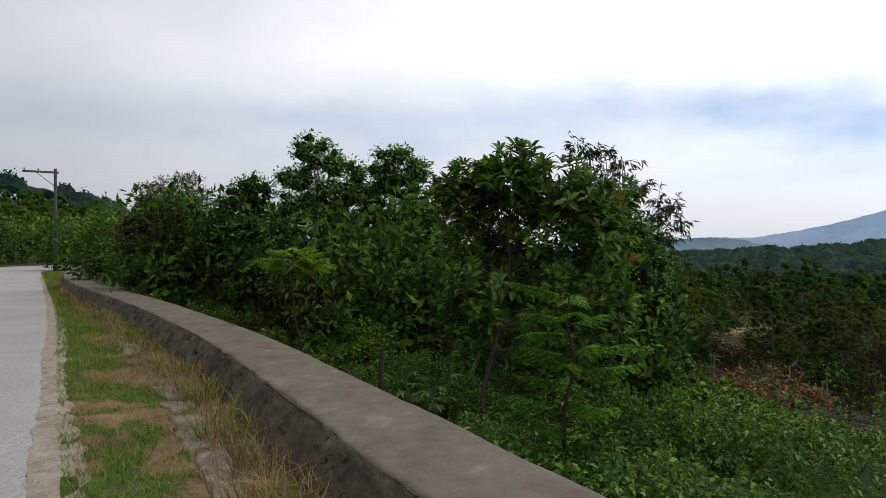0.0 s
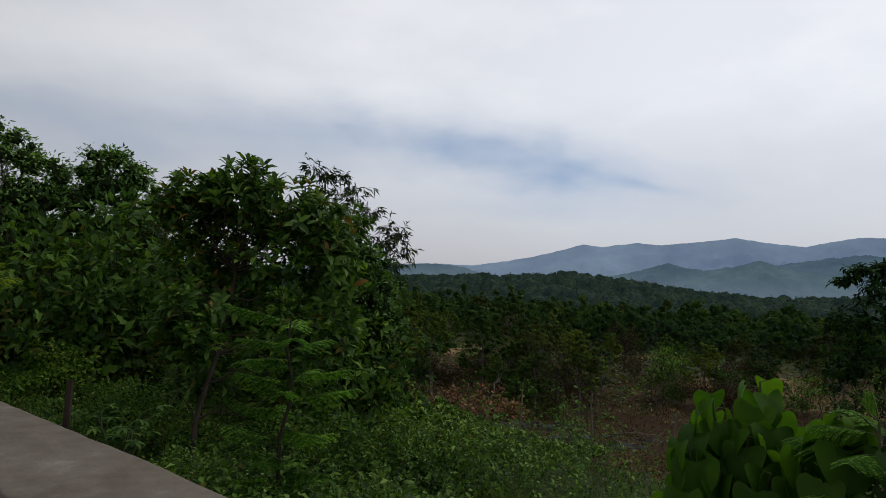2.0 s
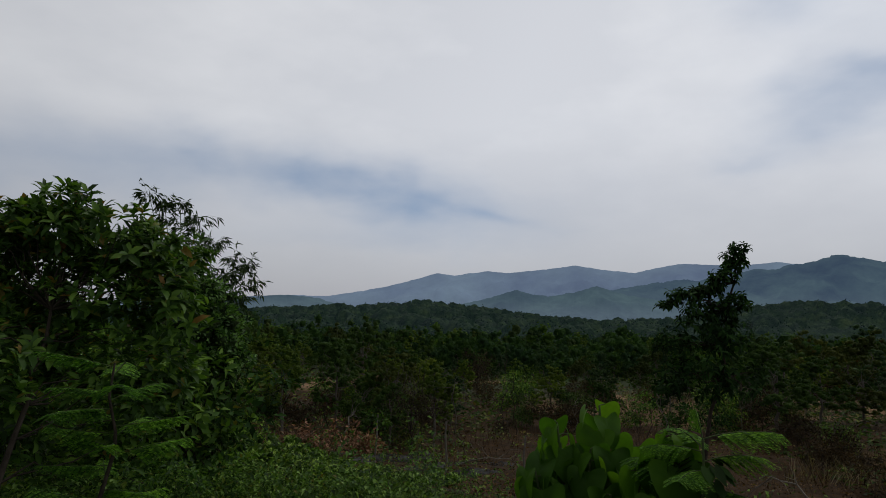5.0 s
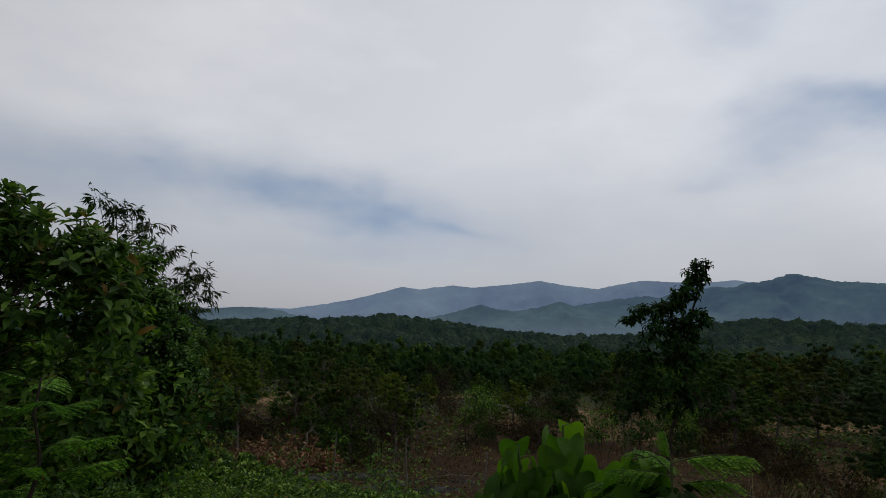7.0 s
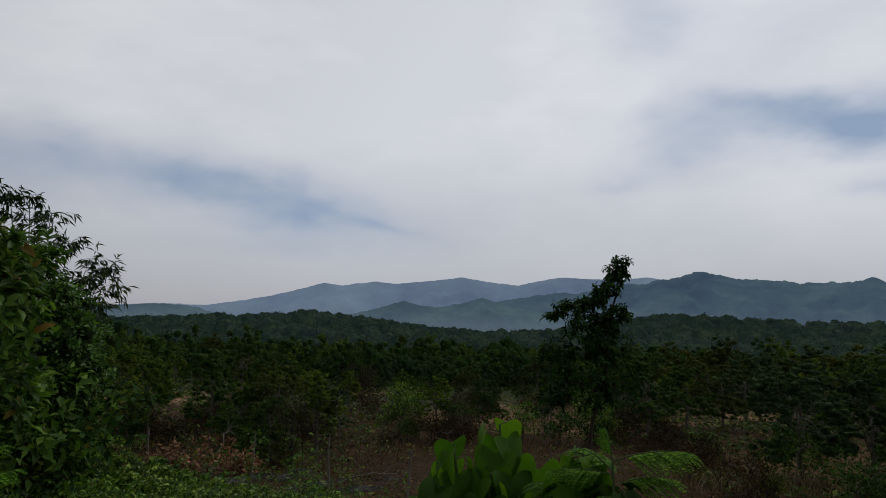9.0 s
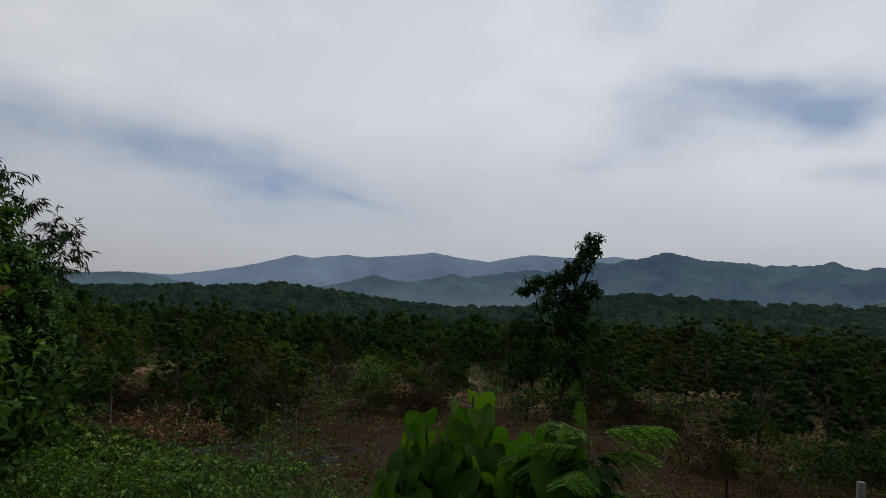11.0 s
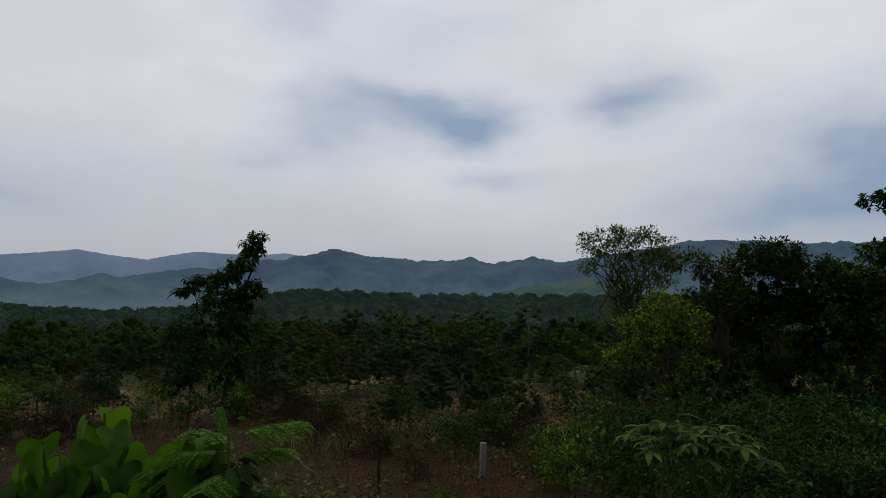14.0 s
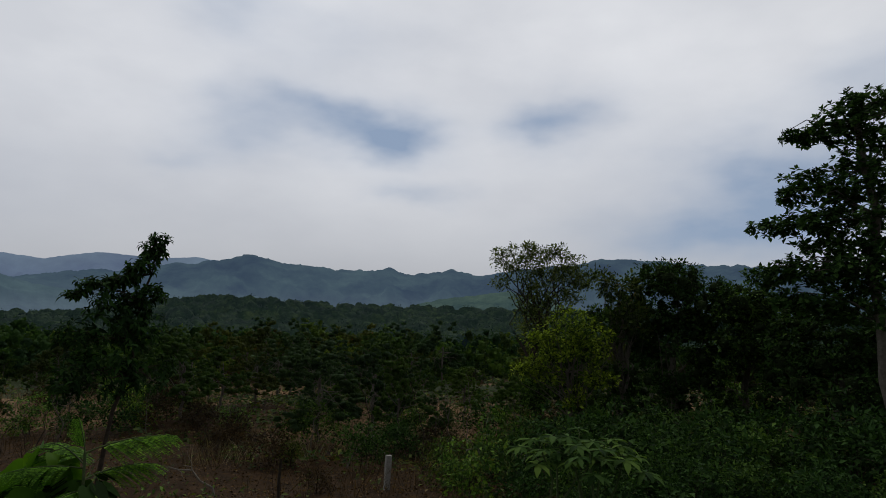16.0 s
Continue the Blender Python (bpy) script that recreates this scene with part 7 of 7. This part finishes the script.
for i, (az, r, w, d) in enumerate(((35.0, 13.6, 0.9, 0.35), (32.0, 14.4, 1.0, 0.4), (38.5, 13.0, 0.6, 0.3), (41.0, 15.8, 0.6, 0.3), (29.0, 15.0, 0.7, 0.3), (60.5, 11.6, 0.5, 0.3), (34.5, 15.6, 0.5, 0.25))):
    ash_patch(az, r, w, d, 220 + i)


def white_sheet():
    """A crumpled pale sheet over a heap."""
    x, y, z = on_ground(46.3, 24.5)
    u, v = np.meshgrid(np.linspace(-1, 1, 12), np.linspace(-1, 1, 9), indexing="ij")
    zz = 0.09 * np.clip(1.05 - 0.8 * u * u - 0.5 * v * v, 0.02, 1) + 0.05 * np.sin(5 * u + 3 * v) * np.cos(4 * v - u)
    V = np.stack([u * 0.42 + 0.05 * np.sin(4 * v), v * 0.26 + 0.04 * np.sin(5 * u), zz - 0.02], -1).reshape(-1, 3)
    ob = new("plastic_sheet", mesh_from("plastic_sheet", V, grid_faces(12, 9), [SHEET_WHITE], True))
    ob.modifiers.new("thick", "SOLIDIFY").thickness = 0.012
    ob.matrix_world = pose(x, y, z, 0, 0, -40)
    tagged(ob, "crumpled pale plastic sheet over a heap", "sheet")


white_sheet()


def dead_rust_bush(az, r, s, seed):
    place = on_ground(az, r)
    make_tree("dead_bush", place, "cut dead bush with rust-red leaves", [(0, 0, 0.35 * s, 0.6 * s, 0.5 * s, 0.35 * s), (0.5 * s, 0.1, 0.25 * s, 0.45 * s, 0.4 * s, 0.25 * s), (-0.4 * s, 0.1, 0.2 * s, 0.4 * s, 0.4 * s, 0.2 * s)], 50, 20, 0.2, 0.10, 0.05, LEAF_RUST, bark=BARK_DARK,
              seed=seed, trunk_r=0.02, limb_n=16, limb_r=0.008, category="bush", shell=0.2, group="cut dead bushes")


dead_rust_bush(25.9, 15.0, 1.05, 231)
dead_rust_bush(29.5, 14.6, 0.5, 232)
dead_rust_bush(24.0, 15.0, 0.5, 233)


def seedling():
    """A low plant with two broad leaves at the wall's outer foot."""
    x, y = polar(13.1, 3.45)
    e = thing("seedling", (x, y, height(x, y)), "seedling with two broad smooth leaves against the wall", "plant")
    v, f = leaf_batch(np.zeros((1, 3)), [[0, 1, 0]], [[0, 0, 1]], [0.26], [0.11], "oval", 0.15)
    me = mesh_from("leaf", v, f, [LEAF_WEED], True)
    for a, up in ((80, 0.26), (250, 0.2), (160, 0.22)):
        leaf = part("leaf", me, e)
        leaf.matrix_basis = pose(0, 0, up, 8, 0, a)
    part("stem", ring_tube([(0, 0, -0.05), (0.01, 0, 0.12), (0, 0, 0.27)], (0.006, 0.005, 0.003), 5, STEM_GREEN, "stem"), e)


seedling()


def undergrowth():
    """Leafy growth over the ground between the trees, and dry stalks on the field."""
    rng = np.random.RandomState(241)
    n = 34000
    az, r = np.radians(rng.uniform(5, 122, n)), 16 * (80 / 16) ** rng.uniform(0, 1, n)
    p = np.stack([r * np.sin(az), r * np.cos(az)], 1)
    q = signed_gap(p, WALL_LINE)
    deg = np.degrees(az)
    edge = np.interp(deg, (4, 18, 26, 31, 36, 44, 56, 62, 70, 84, 95, 122), (10, 13, 13.3, 11.4, 12.2, 22, 24, 20, 13, 11, 11.5, 12))
    clear = (deg > 40) & (deg < 60) & (r > 28) & (r < 44)
    keep = (q > edge + 1.5 * value_noise(p[:, 0] * 0.5, p[:, 1] * 0.5, 51)) & ~(clear & (rng.rand(n) < 0.7))
    p, r = p[keep], r[keep]
    n = len(p)
    up = rng.uniform(0, 1, n) ** 1.3 * np.interp(r, (16, 80), (0.4, 1.1)) * (0.6 + 0.5 * value_noise(p[:, 0] * 0.8, p[:, 1] * 0.8, 52))
    a = rng.uniform(0, 6.28, n)
    L = np.interp(r, (16, 80), (0.16, 0.55)) * rng.uniform(0.6, 1.3, n)
    heap = Heap()
    kind = rng.choice(3, n, p=(0.45, 0.35, 0.2))
    P = np.column_stack([p, ground_height(p[:, 0], p[:, 1]) + np.maximum(up, 0.02)])
    D = np.stack([np.cos(a), np.sin(a), rng.normal(0.1, 0.4, n)], 1)
    U = rng.normal(0, 0.35, (n, 3)) + [0, 0, 1]
    for k in range(3):
        m = kind == k
        heap.add(leaf_batch(P[m], D[m], U[m], L[m], L[m] * 0.55), k)
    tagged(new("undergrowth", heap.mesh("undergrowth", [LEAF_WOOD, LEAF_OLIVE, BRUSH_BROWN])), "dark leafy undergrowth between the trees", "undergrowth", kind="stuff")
    n = 15000
    az, r = np.radians(rng.uniform(14, 112, n)), rng.uniform(9, 36, n)
    p = np.stack([r * np.sin(az), r * np.cos(az)], 1)
    q = signed_gap(p, WALL_LINE)
    p = p[(q > 7) & (value_noise(p[:, 0] * 0.7, p[:, 1] * 0.7, 61) + 0.6 * value_noise(p[:, 0] * 2.5, p[:, 1] * 2.5, 62) > 0.15)]
    n = 9000
    az, r = rng.uniform(14, 104, n), rng.uniform(11, 30, n)
    p2 = np.stack([r * np.sin(np.radians(az)), r * np.cos(np.radians(az))], 1)
    gap = signed_gap(p2, WALL_LINE) - np.interp(az, (4, 18, 26, 31, 36, 44, 56, 62, 70, 84, 95, 122), (10, 13, 13.3, 11.4, 12.2, 19, 21, 19, 13, 11, 11.5, 12))
    p2 = p2[(gap > -3.5) & (gap < 1.5) & (value_noise(p2[:, 0] * 0.9, p2[:, 1] * 0.9, 63) > -0.2)]
    blades("brush_grass", p2, ground_height(p2[:, 0], p2[:, 1]), 0.75, 0.02, BRUSH_BROWN, "tall dry brown grass at the foot of the wood", 243, 0.45)
    blades("dry_stalks", p, ground_height(p[:, 0], p[:, 1]), 0.42, 0.011, BRUSH_BROWN, "dry brown stalks standing in the field", 242, 0.5)


undergrowth()


# ---- thin bare saplings along the foot of the wood ----
def bare_sapling(seed, mat):
    rng = np.random.RandomState(seed)
    e = thing("bare_sapling", (0, 0, 0), "thin bare sapling at the foot of the wood", "sapling", "bare saplings")
    line = bent((0, 0, -0.1), (rng.normal(0, 0.2), rng.normal(0, 0.2), rng.uniform(1.5, 2.6)), rng, 0.14, 9)
    part("trunk", ring_tube(line, np.linspace(0.022, 0.006, 9), 5, mat, "trunk"), e)
    for k in range(7):
        b = line[rng.randint(3, 9)]
        part("twig", ring_tube(bent(b, b + rng.normal(0, 0.28, 3) + [0, 0, 0.3], rng, 0.25, 4), np.linspace(0.009, 0.003, 4), 3, mat, "twig"), e)
    return e


def bare_saplings():
    rng = np.random.RandomState(261)
    kinds = [bare_sapling(262 + i, BARK_GREY if i % 2 else BARK_DARK) for i in range(5)]
    done = 0
    while done < 38:
        az, r = rng.uniform(14, 100), rng.uniform(13, 27)
        x, y = polar(az, r)
        q = float(signed_gap(np.array([[x, y]]), WALL_LINE)[0])
        edge = np.interp(az, (4, 18, 26, 31, 36, 44, 56, 62, 70, 84, 95, 122), (10, 12.5, 13.3, 11.4, 12.2, 15, 17, 17, 13, 11.5, 11.5, 12))
        if q < edge or q > edge + 5:
            continue
        m = pose(x, y, height(x, y), rng.uniform(-6, 6), rng.uniform(-6, 6), rng.uniform(0, 360)) @ Matrix.Scale(rng.uniform(0.6, 1.1), 4)
        if done < 5:
            kinds[done].matrix_world = m
        else:
            copy_thing(kinds[done % 5], m)
        done += 1


bare_saplings()
